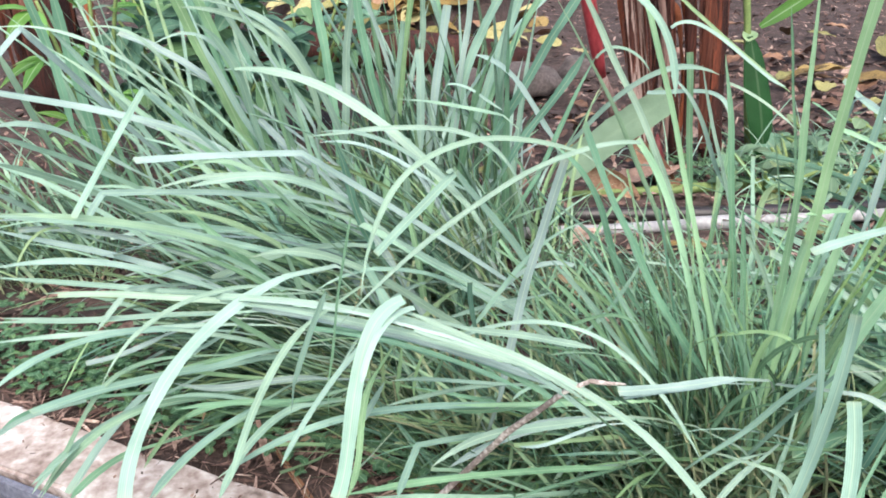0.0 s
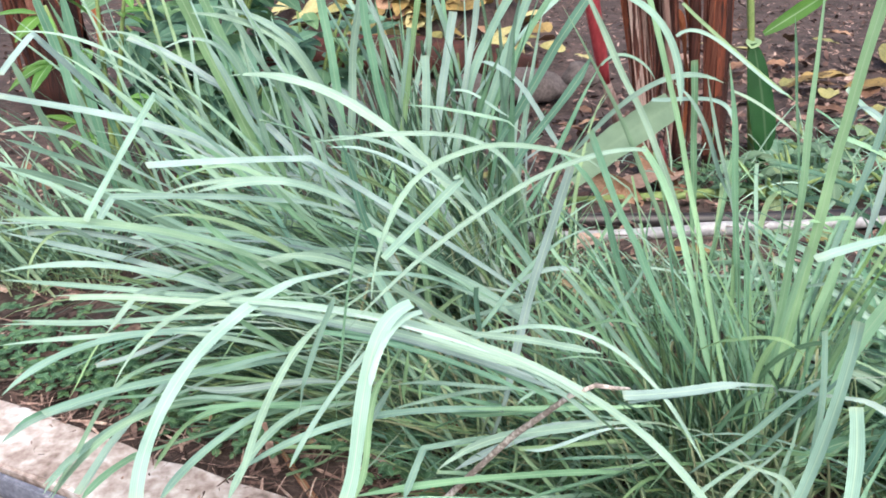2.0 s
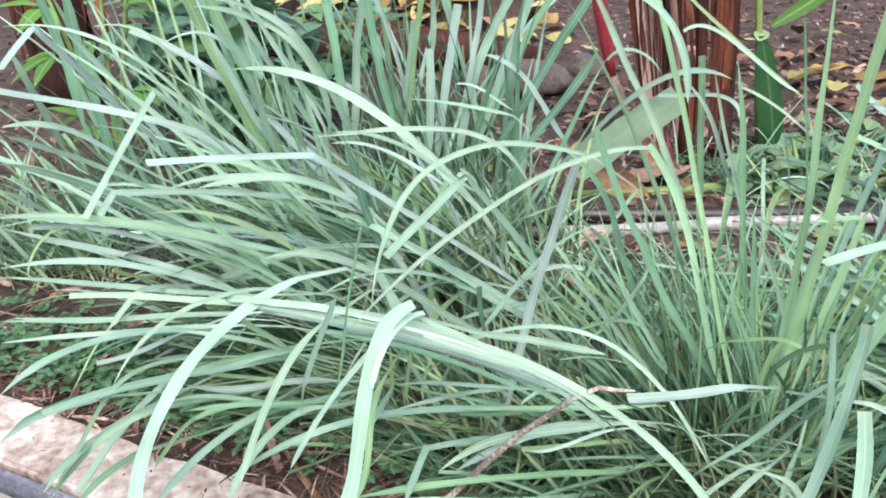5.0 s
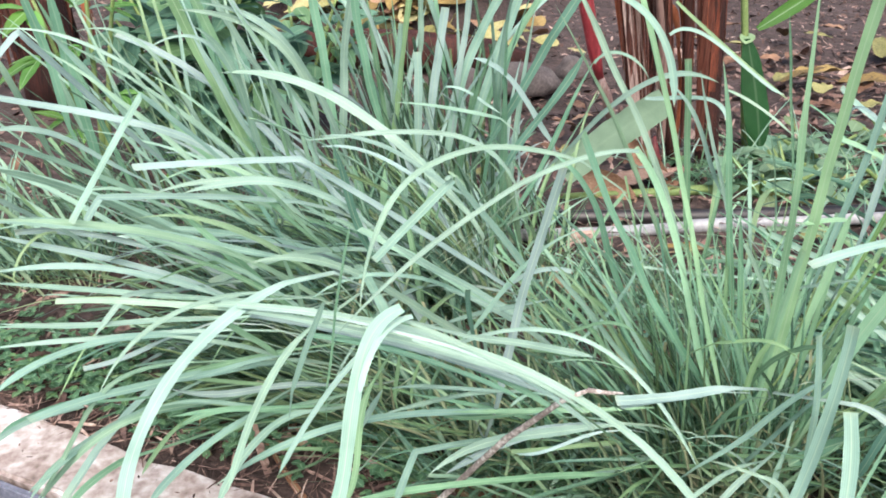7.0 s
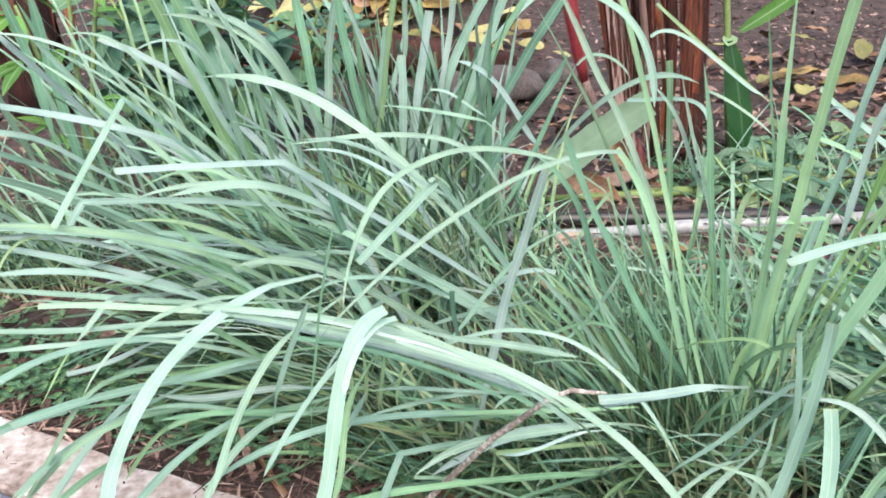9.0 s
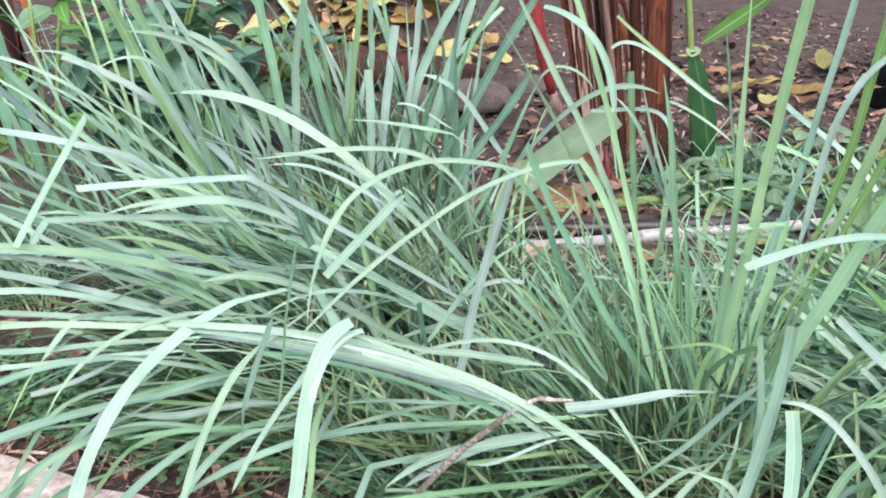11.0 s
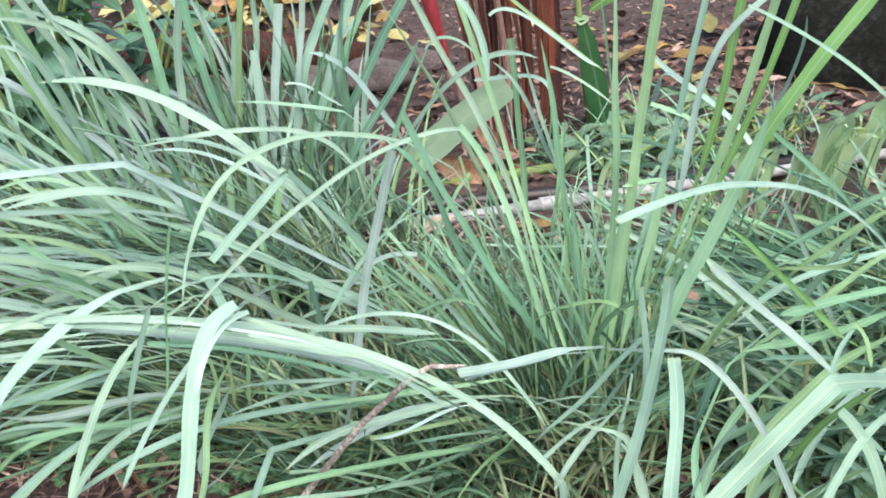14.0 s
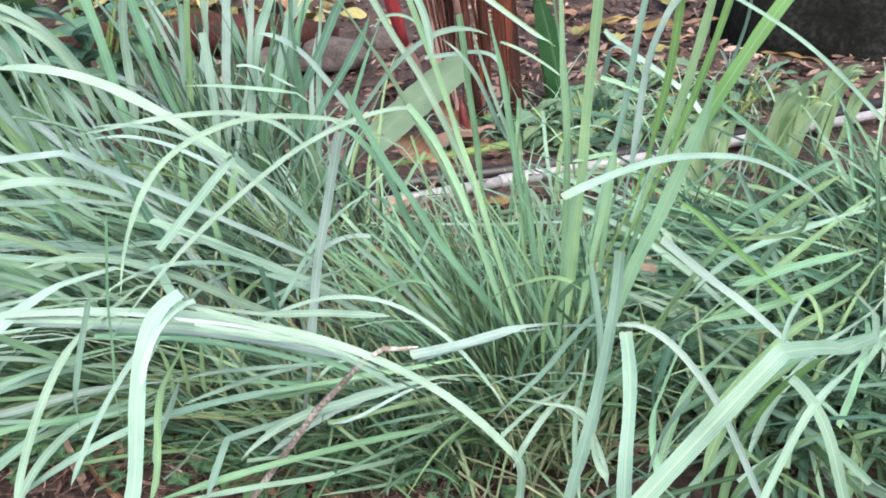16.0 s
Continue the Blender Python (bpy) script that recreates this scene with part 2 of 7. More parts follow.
# ---- helpers for meshes ----
def mesh_object(name, verts, faces, mat, parent=None, uvs=None, label="", smooth=True):
    me = bpy.data.meshes.new(name)
    me.from_pydata(verts, [], faces)
    if uvs is not None:
        layer = me.uv_layers.new(name="UVMap")
        flat = np.array([uvs[i] for f in faces for i in f], dtype=np.float32).ravel()
        layer.data.foreach_set("uv", flat)
    me.materials.append(mat)
    if smooth:
        me.polygons.foreach_set("use_smooth", [True] * len(me.polygons))
    ob = new(name, me)
    if parent:
        ob.parent = parent
        ob.matrix_parent_inverse = parent.matrix_basis.inverted()
    if label:
        ob["label"] = label
    return ob


def part(name, bm, mat, parent, label="", smooth=True):
    me = bpy.data.meshes.new(name)
    bm.normal_update()
    bm.to_mesh(me)
    bm.free()
    me.materials.append(mat)
    me.polygons.foreach_set("use_smooth", [smooth] * len(me.polygons))
    ob = new(name, me)
    if parent:
        ob.parent = parent
        ob.matrix_parent_inverse = parent.matrix_basis.inverted()
    if label:
        ob["label"] = label
    return ob


def thing(name, at, label, category, group=""):
    ob = new(name)
    ob.matrix_basis = Matrix.Translation(at)
    return tagged(ob, label, category, group)


def ribbon(line, width, cut=0.0, fold=0.25, twist=0.0, turn=0.0, foot=0.45, lead=0.0, face=None):
    """A grooved leaf blade along a line of points. cut: 1 leaves a square, snipped end; 0 a long point. face: where its upper side looks."""
    verts, faces, uvs = [], [], []
    n, before = len(line), None
    for i, p in enumerate(line):
        s = i / (n - 1)
        d = (line[min(i + 1, n - 1)] - line[max(i - 1, 0)]).normalized()
        side = d.cross(Vector(face or (0, 0, 1)))
        if side.length < 0.05:
            side = before.copy() if before else Vector((1, 0, 0))
        side.normalize()
        if before and side.dot(before) < 0:
            side.negate()
        before = side.copy()
        side.rotate(Matrix.Rotation(turn + twist * max(0.0, (s - lead) / (1 - lead)), 3, d))
        up = side.cross(d)
        grow = foot + (1 - foot) * max(0.0, min(1.0, (s - 0.55 * lead) / 0.2))
        taper = 1.0 if cut >= 1 else min(1.0, ((1 - s) / (0.62 * (1 - cut) + 0.02)) ** 0.75)
        w = 0.5 * width * max(0.02, grow * taper) * (1 + 0.16 * noise.noise(p * 23.0))
        for k, u in ((-1, 0.0), (-0.5, 0.25), (0, 0.5), (0.5, 0.75), (1, 1.0)):
            verts.append(p + side * w * k + up * w * fold * abs(k))
            uvs.append((u, s))
        if i:
            a = 5 * (i - 1)
            faces += [(a + k, a + k + 1, a + k + 6, a + k + 5) for k in range(4)]
    return verts, faces, uvs


def arch(root, heading, rise, length, droop, power=1.6, steps=12, sway=0.0):
    """Points of a blade that leaves root at an angle rise above the ground and bends over by droop degrees."""
    pts, p = [Vector(root)], Vector(root)
    for i in range(steps):
        s = (i + 0.5) / steps
        el = radians(max(-82, rise - droop * s ** power))
        az = radians(heading + sway * s * s)
        p = p + Vector((math.cos(az) * math.cos(el), math.sin(az) * math.cos(el), math.sin(el))) * (length / steps)
        if p.z < 0.012:
            p.z = 0.012
        pts.append(p.copy())
    return pts


def curve(a, b, c, d, steps):
    """Points of a cubic curve from a to d with the handles b and c."""
    a, b, c, d = Vector(a), Vector(b), Vector(c), Vector(d)
    return [a * (1 - t) ** 3 + b * 3 * t * (1 - t) ** 2 + c * 3 * t * t * (1 - t) + d * t ** 3 for t in [i / steps for i in range(steps + 1)]]


def unsteady(line):
    """The same line with the small waverings of a grown blade."""
    last = len(line) - 1
    return [p + Vector((noise.noise(p * 9 + Vector((k, 0, 0))), noise.noise(p * 9 + Vector((0, k, 7))), noise.noise(p * 7 + Vector((3, k, 0))))) * 0.0035 * math.sin(math.pi * i / last) for k in (line[0].x * 50,) for i, p in enumerate(line)]


def stem_up_to(clump, start, ahead):
    """The hidden lower part of a blade, from the foot of its clump up to where it stands out."""
    foot = clump.matrix_basis.translation
    k = noise.cell(Vector(start) * 37.0)
    root = foot + Vector((0.07 * math.cos(k * 40), 0.05 * math.sin(k * 40), 0.0))
    start = Vector(start)
    way = (Vector(ahead) - start).normalized()
    span = (start - root).length
    return curve(root, root.lerp(start, 0.3) + Vector((0, 0, 0.15 * span)), start - way * 0.3 * span, start, 6)[:-1]


def blade(clump, root, rise, fall, tip, width=0.017, cut=0.45, turn=(0, 0), mat=None, stem=True, face=None, label=""):
    """One leaf blade that can be picked out, as a part of its clump, on a cubic curve from root to tip."""
    line = (stem_up_to(clump, root, rise) if stem else []) + unsteady(curve(root, rise, fall, tip, 22))
    v, f, u = ribbon(line, width, cut, 0.22, radians(turn[1] - turn[0]), radians(turn[0]), 0.25 if stem else 0.85, 0.25 if stem else 0.0, face)
    u = u if stem else [(a, 0.25 + 0.75 * b) for a, b in u]
    return mesh_object("blade", v, f, mat or GRASS, clump, u, label)


def folded(clump, root, fold, tip, width=0.014, cut=0.3, turn=(0, 0), mat=None, stem=True, face=None, label=""):
    """A blade broken over sharply at the fold, its end hanging."""
    r, c, e = Vector(root), Vector(fold), Vector(tip)
    sag = Vector((0, 0, 0.006))
    line = (stem_up_to(clump, root, fold) if stem else []) + curve(r, r.lerp(c, 0.4) + sag, r.lerp(c, 0.8) + sag * 0.3, c, 8) + curve(c + (e - c) * 0.03, c.lerp(e, 0.3) + sag * 0.4, c.lerp(e, 0.7) + sag * 0.4, e, 9)
    v, f, u = ribbon(line, width, cut, 0.22, radians(turn[1] - turn[0]), radians(turn[0]), 0.6 if stem else 0.85, 0.25 if stem else 0.0, face)
    u = u if stem else [(a, 0.25 + 0.75 * b) for a, b in u]
    return mesh_object("blade", v, f, mat or GRASS, clump, u, label)


def grass_clump(name, at, label, count, spread, heading, rise, length, droop, width, seed, mats=None, cut=0.25, extra=0, clear=-9.0):
    """A clump of blades rooted round one place. heading: mean and spread; the rest: from, to. extra: fine undergrowth
    blades joined in one mesh, coloured darker to put in the shade between blades.
    """
    rng = random.Random(seed)
    top = thing(name, at, label, "grass", "lemongrass clumps along the kerb")
    many = ([], [], [])
    for i in range(count + extra):
        r, a = spread * math.sqrt(rng.random()), rng.uniform(0, math.tau)
        root = (at[0] + r * math.cos(a), at[1] + 0.7 * r * math.sin(a), at[2])
        small = i >= count
        size = rng.uniform(*length) * (rng.uniform(0.35, 0.8) if small else 1)
        line = arch(root, rng.gauss(*heading), rng.uniform(*rise), size, rng.uniform(*droop), rng.uniform(1.2, 2.4), 8 if small else 12, rng.uniform(-25, 25))
        if min(behind_kerb(p.x, p.y) for p in line) < clear * rng.uniform(0.6, 1.3):
            continue
        v, f, u = ribbon(line, rng.uniform(*width) * (0.6 if small else 1), 1.0 if rng.random() < cut else rng.uniform(0, 0.5), rng.uniform(0.15, 0.5), radians(rng.uniform(-60, 60)), radians(rng.gauss(0, 25)))
        if small:
            base = len(many[0])
            many[0].extend(v); many[1].extend([tuple(k + base for k in q) for q in f]); many[2].extend(u)
        else:
            mesh_object("blade", v, f, rng.choice(mats or [GRASS, GRASS, GRASS, GRASS_GREEN]), top, u)
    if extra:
        tagged(mesh_object("undergrowth", many[0], many[1], GRASS_SHADED, top, many[2]), kind="stuff")
    return top


# ---- ground, kerb and path ----
KERB_AT, KERB_TURN = Vector((-0.50, 1.262, 0.0)), radians(-22.8)
KERB_ALONG = Vector((math.cos(KERB_TURN), math.sin(KERB_TURN), 0))
KERB_BACK = Vector((-KERB_ALONG.y, KERB_ALONG.x, 0))


def behind_kerb(x, y):
    return (Vector((x, y, 0)) - KERB_AT).dot(KERB_BACK)


def ground_height(x, y):
    d = behind_kerb(x, y)
    h = 0.05 * noise.noise((x * 0.9, y * 0.9, 3)) * min(1, max(0, d - 0.3)) + 0.012 * noise.noise((x * 7, y * 7, 1)) + 0.006 * noise.noise((x * 23, y * 23, 5))
    if d < 0.0:
        return -0.075
    return h * min(1, d * 6) - 0.012


def span(a, b, n, far):
    core = [a + (b - a) * i / n for i in range(n + 1)]
    return [a - far, a - far * 0.25, a - far * 0.04] + core + [b + far * 0.04, b + far * 0.25, b + far]


gx, gy = span(-6.6, 6.6, 280, 400), span(-4.2, 8.0, 260, 400)
gv = [(x, y, ground_height(x, y)) for y in gy for x in gx]
gw = len(gx)
gf = [(j * gw + i, j * gw + i + 1, (j + 1) * gw + i + 1, (j + 1) * gw + i) for j in range(len(gy) - 1) for i in range(gw - 1)]
tagged(mesh_object("ground", gv, gf, SOIL), "brown garden soil strewn with dry litter", "soil", kind="structure")


def kerb_box(name, x0, x1, y0, y1, z0, z1, mat, parent=None, bevel=0.006, wobble=0.0, label=""):
    bm = bmesh.new()
    bmesh.ops.create_cube(bm, size=1)
    for v in bm.verts:
        v.co = Vector((x0 + (x1 - x0) * (v.co.x + 0.5), y0 + (y1 - y0) * (v.co.y + 0.5), z0 + (z1 - z0) * (v.co.z + 0.5)))
    long = [e for e in bm.edges if abs((e.verts[0].co - e.verts[1].co).normalized().x) > 0.9]
    bmesh.ops.subdivide_edges(bm, edges=long, cuts=160, use_grid_fill=True)
    bmesh.ops.bevel(bm, geom=[e for e in bm.edges if len(e.link_faces) == 2 and e.calc_face_angle(0) > 1], offset=bevel, segments=3, affect="EDGES")
    for v in bm.verts:
        v.co.y += wobble * noise.noise((v.co.x * 6, v.co.y * 3, 2)) + wobble * 0.5 * noise.noise((v.co.x * 25, 4, v.co.z * 9))
        v.co.z += wobble * 0.4 * noise.noise((v.co.x * 9, v.co.y * 20, 8))
    m = Matrix.Translation(KERB_AT) @ Matrix.Rotation(KERB_TURN, 4, "Z")
    bmesh.ops.transform(bm, matrix=m, verts=bm.verts)
    return part(name, bm, mat, parent, label, False)


kerb = tagged(kerb_box("kerb", -6.0, 6.0, -0.05, 0.09, -0.09, 0.006, CONCRETE, wobble=0.02), "weathered pinkish concrete kerb with crumbling edges", "kerb", kind="structure")
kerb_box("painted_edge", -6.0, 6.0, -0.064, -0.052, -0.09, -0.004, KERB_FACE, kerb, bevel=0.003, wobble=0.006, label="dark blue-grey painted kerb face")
tagged(kerb_box("pavement", -6.0, 6.0, -2.6, -0.072, -0.12, -0.034, PAVING, bevel=0.004, wobble=0.002), "pale mossy concrete path beside the kerb", "path", kind="structure")

# ---- shapes of their own ----
def tube(points, radii, sides=12, lumps=0.0, seed=0.0, close=True):
    """A swept round body along points with a radius at each."""
    bm = bmesh.new()
    rings = []
    n = len(points)
    pts = [Vector(p) for p in points]
    ref = Vector((0.3, 1, 0.2)).normalized()
    for i, p in enumerate(pts):
        d = (pts[min(i + 1, n - 1)] - pts[max(i - 1, 0)]).normalized()
        a = d.cross(ref).normalized()
        b = d.cross(a)
        ring = []
        for k in range(sides):
            t = math.tau * k / sides
            r = radii[i] * (1 + lumps * noise.noise((math.cos(t) * 1.5 + seed, math.sin(t) * 1.5, i * 0.7)))
            ring.append(bm.verts.new(p + (a * math.cos(t) + b * math.sin(t)) * r))
        rings.append(ring)
    for r0, r1 in zip(rings, rings[1:]):
        for k in range(sides):
            bm.faces.new((r0[k], r0[(k + 1) % sides], r1[(k + 1) % sides], r1[k]))
    if close:
        bm.faces.new(rings[0][::-1])
        bm.faces.new(rings[-1])
    bmesh.ops.recalc_face_normals(bm, faces=bm.faces)
    return bm


def leaf_shape(length, width, curl=0.2, cup=0.15, point=1.0, steps=8, wavy=0.0, seed=0.0):
    """A leaf lying along +x from the origin, with midrib groove, curl and wavy rim. Returns vertices, faces and uv."""
    verts, faces, uvs = [], [], []
    for i in range(steps + 1):
        s = i / steps
        w = 0.5 * width * max(0.03, math.sin(math.pi * min(1, s ** 0.8 * 0.97 + 0.03)) ** point)
        for k in range(5):
            u = k / 4
            e = abs(u - 0.5) * 2
            rim = wavy * width * math.sin(s * 15 + seed + u * 4) * e
            verts.append(Vector((length * s, (u - 0.5) * 2 * w, -curl * length * s * s + cup * w * e + rim)))
            uvs.append((u, 0.25 + 0.6 * s))
        if i:
            a = 5 * (i - 1)
            faces += [(a + k, a + 5 + k, a + 6 + k, a + 1 + k) for k in range(4)]
    return verts, faces, uvs


def put_leaf(name, mat, parent, at, heading, rise, roll, length, width, curl=0.2, cup=0.15, point=1.0, wavy=0.0, seed=0.0, label="", steps=8):
    v, f, u = leaf_shape(length, width, curl, cup, point, steps, wavy, seed)
    m = Matrix.Translation(at) @ pose(0, 0, 0, 0, 0, heading) @ pose(0, 0, 0, 0, -rise, 0) @ pose(0, 0, 0, roll, 0, 0)
    return mesh_object(name, [m @ p for p in v], f, mat, parent, u, label)


def stone(name, at, size, mat, label, category, seed, rough=0.25):
    bm = bmesh.new()
    bmesh.ops.create_icosphere(bm, subdivisions=4, radius=1)
    for v in bm.verts:
        c = v.co.copy()
        k = 1 + rough * noise.noise(c * 1.3 + Vector((seed, 0, 0))) + 0.3 * rough * noise.noise(c * 4 + Vector((0, seed, 0)))
        v.co = Vector((c.x * size[0] * k, c.y * size[1] * k, max(-0.35, c.z) * size[2] * k)) + Vector(at)
    return tagged(part(name, bm, mat, None), label, category)


def pseudostem(name, label, foot, top, radius, seed, sheaths=16, barks=None):
    """A dry banana stem: a ribbed core wrapped in loose, peeling sheath strips."""
    rng = random.Random(seed)
    plant = thing(name, foot, label, "banana plant", "banana stems")
    a, b = Vector(foot), Vector(top)
    line = [a.lerp(b, i / 10) for i in range(11)]
    part("stem", tube(line, [radius * (1.12 - 0.3 * i / 10) for i in range(11)], 14, 0.25, seed), BARK, plant)
    axis = (b - a)
    for k in range(sheaths):
        ang = math.tau * (k + rng.uniform(-0.3, 0.3)) / sheaths
        s0, s1 = rng.uniform(0.0, 0.5), rng.uniform(0.5, 1.0)
        peel = rng.choice([0.0, 0.0, 0.01, 0.03])
        wide = rng.uniform(0.25, 0.9)
        v, f, u = [], [], []
        for i in range(13):
            s = s0 + (s1 - s0) * i / 12
            c = a + axis * s
            r = radius * (1.08 - 0.3 * s) + 0.002 + 0.06 * radius * (k % 3) + peel * (i / 12) ** 2 + 0.22 * radius * noise.noise((k * 3.1, i * 0.6, seed))
            c = c + Vector((0, 0, 0.02 * noise.noise((k, i, 3))))
            for j in range(4):
                t = ang + wide * (j / 3 - 0.5) * (1 - 0.8 * (i / 12) ** 3) * (0.75 + 0.25 * min(1, i / 3)) + 0.35 * noise.noise((k * 1.7, i * 0.25, seed + 5))
                v.append(c + Vector((math.cos(t), math.sin(t), 0)) * (r - 0.006 * (1 - abs(j - 1.5) / 1.5)))
                u.append((j / 3, i / 12))
            if i:
                q = 4 * (i - 1)
                f += [(q + j, q + j + 1, q + j + 5, q + j + 4) for j in range(3)]
        mesh_object("sheath", v, f, rng.choice(barks or [BARK]), plant, u)
    return plant


# ---- banana grove behind the grass ----
ORANGE_MIX, DARK_MIX, PALE_MIX = [BARK_ORANGE, BARK_ORANGE, BARK, BARK_PALE], [BARK, BARK, BARK, BARK_ORANGE, BARK_PALE], [BARK_PALE, BARK, BARK, BARK_ORANGE]
STEM_A, STEM_B, STEM_D = ((0.915, 2.92, -0.03), (0.80, 3.0, 1.5)), ((0.692, 2.84, -0.03), (0.42, 2.92, 1.5)), ((0.79, 2.87, -0.03), (0.60, 2.96, 1.4))
banana_a = pseudostem("banana_plant", "tall dry banana stem in orange-brown peeling sheaths", *STEM_A, 0.036, 3, 22, ORANGE_MIX)
banana_b = pseudostem("banana_plant", "dark withered banana stem with hanging sheaths", *STEM_B, 0.03, 8, 20, DARK_MIX)
banana_d = pseudostem("banana_plant", "slim banana stem in pale papery sheaths", *STEM_D, 0.014, 12, 12, PALE_MIX)
banana_c = pseudostem("banana_plant", "thick dry banana stem beside the leafy shrub", (-1.56, 3.5, -0.03), (-1.66, 3.5, 1.6), 0.11, 5, 30)


def hanging_leaves(plant, foot, top, count, reach, seed):
    """Withered leaves that hang down along a stem, twisted and narrow."""
    rng = random.Random(seed)
    a, b = Vector(foot), Vector(top)
    for i in range(count):
        ang = rng.uniform(0, math.tau)
        out = Vector((math.cos(ang), math.sin(ang), 0))
        s = rng.uniform(0.35, 0.9)
        p = a.lerp(b, s) + out * 0.04
        low = a.lerp(b, rng.uniform(0.0, 0.15)) + out * rng.uniform(0.4, 1.0) * reach + Vector((0, 0, 0.03))
        line = curve(p, p + out * reach * 0.7, low + Vector((0, 0, 0.25)) + out * 0.02, low, 12)
        v, f, u = ribbon(line, rng.uniform(0.02, 0.045), 0.4, 0.5, rng.uniform(-2, 2), rng.uniform(-1, 1), 0.6)
        mesh_object("hanging_leaf", v, f, rng.choice([BARK, BARK, BARK_ORANGE, BARK_PALE]), plant, u)


hanging_leaves(banana_a, *STEM_A, 6, 0.04, 71)
hanging_leaves(banana_b, *STEM_B, 9, 0.06, 72)
hanging_leaves(banana_d, *STEM_D, 6, 0.04, 73)
hanging_leaves(banana_c, (-1.56, 3.5, -0.03), (-1.66, 3.5, 1.6), 16, 0.18, 74)


def spread_leaf(name, mat, parent, foot, tip, across, width, sag=0.0, cup=0.1, point=0.3, wavy=0.02, seed=0.0, label="", steps=14):
    """A broad leaf from foot to tip, spread along the direction across, with a sagging midrib and a wavy rim."""
    a, b, side = Vector(foot), Vector(tip), Vector(across).normalized()
    way = b - a
    side = (side - way.normalized() * side.dot(way.normalized())).normalized()
    out = way.normalized().cross(side)
    verts, faces, uvs = [], [], []
    for i in range(steps + 1):
        s = i / steps
        w = 0.5 * width * max(0.04, math.sin(math.pi * min(1, 0.05 + 0.93 * s)) ** point) * (1 + 0.07 * noise.noise((s * 9, seed, 2)))
        for k in range(7):
            u = k / 6 * 2 - 1
            lift = cup * w * u * u + wavy * width * math.sin(s * 13 + seed + u * 3) * abs(u) - sag * math.sin(math.pi * s)
            verts.append(a + way * s + side * w * u + out * lift)
            uvs.append((k / 6, 0.25 + 0.6 * s))
        if i:
            q = 7 * (i - 1)
            faces += [(q + k, q + k + 1, q + k + 8, q + k + 7) for k in range(6)]
    return mesh_object(name, verts, faces, mat, parent, uvs, label)


spread_leaf("torn_leaf", BANANA_PALE, banana_b, (0.37, 2.44, 0.135), (0.655, 2.52, 0.325), (-0.45, 0.12, 0.85), 0.092, 0.02, 0.12, 0.06, 0.025, 1.0, "pale green torn banana leaf, underside up")
spread_leaf("dry_leaf", BROWN_LEAF, banana_b, (0.45, 2.58, 0.085), (0.61, 2.54, 0.012), (0.4, 0.25, 0.8), 0.085, 0.03, 0.5, 0.7, 0.06, 2.0, "curled pinkish-brown dry banana leaf")
spread_leaf("dry_leaf", BROWN_LEAF, banana_b, (0.6, 2.75, 0.14), (0.74, 2.62, 0.01), (0.5, 0.2, 0.7), 0.07, 0.02, 0.5, 0.7, 0.06, 5.0, "dark brown shrivelled leaf")
red_stalk = thing("red_stalk", (0.67, 3.5, -0.01), "leaning glossy red banana stalk with a pale foot", "stalk")
part("stalk", tube([(0.624, 3.5, 0.147), (0.606, 3.5, 0.21), (0.591, 3.5, 0.266), (0.557, 3.5, 0.4), (0.524, 3.5, 0.529), (0.496, 3.5, 0.653), (0.42, 3.52, 0.95), (0.36, 3.55, 1.2)], [0.015, 0.022, 0.026, 0.029, 0.031, 0.032, 0.03, 0.024], 12, 0.12, 2), RED, red_stalk)
part("foot", tube([(0.69, 3.5, -0.03), (0.672, 3.5, 0.03), (0.654, 3.5, 0.081), (0.622, 3.5, 0.152)], [0.021, 0.022, 0.021, 0.0175], 10, 0.25, 5), BARK_PALE, red_stalk, "pale withered stalk foot")

red_shoot = thing("red_shoot", (0.695, 2.7, -0.01), "short dark red banana shoot beside the stem", "stalk")
part("stalk", tube([(0.7, 2.7, -0.02), (0.697, 2.7, 0.03), (0.692, 2.7, 0.08), (0.687, 2.71, 0.12), (0.682, 2.72, 0.16)], [0.019, 0.019, 0.018, 0.013, 0.004], 10, 0.15, 9), DARK_RED, red_shoot)

sucker = thing("banana_sucker", (1.09, 3.0, 0.0), "young banana sucker with one dark green hanging leaf", "banana plant")
part("stem", tube([(1.10, 3.08, -0.03), (1.06, 3.08, 0.2), (1.025, 3.08, 0.42), (0.993, 3.1, 0.645), (0.97, 3.12, 0.9)], [0.016, 0.014, 0.012, 0.012, 0.01], 10, 0.1, 1), STEM, sucker)
spread_leaf("leaf", BANANA_LEAF, sucker, (1.10, 2.93, 0.0), (1.03, 3.05, 0.4), (1.0, 0.15, 0.1), 0.09, 0.02, 0.25, 0.5, 0.03, 3.0)
spread_leaf("leaf", LEAF, sucker, (1.08, 2.96, 0.09), (1.19, 2.88, 0.015), (0.6, 0.3, 0.5), 0.09, 0.01, 0.25, 0.6, 0.03, 6.0, "dull green lower leaf")
put_leaf("leaf", LILY, sucker, (1.02, 3.04, 0.385), 60, 40, 10, 0.07, 0.05, 0.4, 0.3, 0.7, 0.02, 4, "pale unfurling leaf tip")
spread_leaf("leaf", LEAF_LIME, sucker, (1.06, 3.06, 0.43), (1.26, 3.0, 0.6), (-0.3, 0.3, 0.6), 0.05, 0.01, 0.2, 0.6, 0.02, 5.0, "bright green leaf")


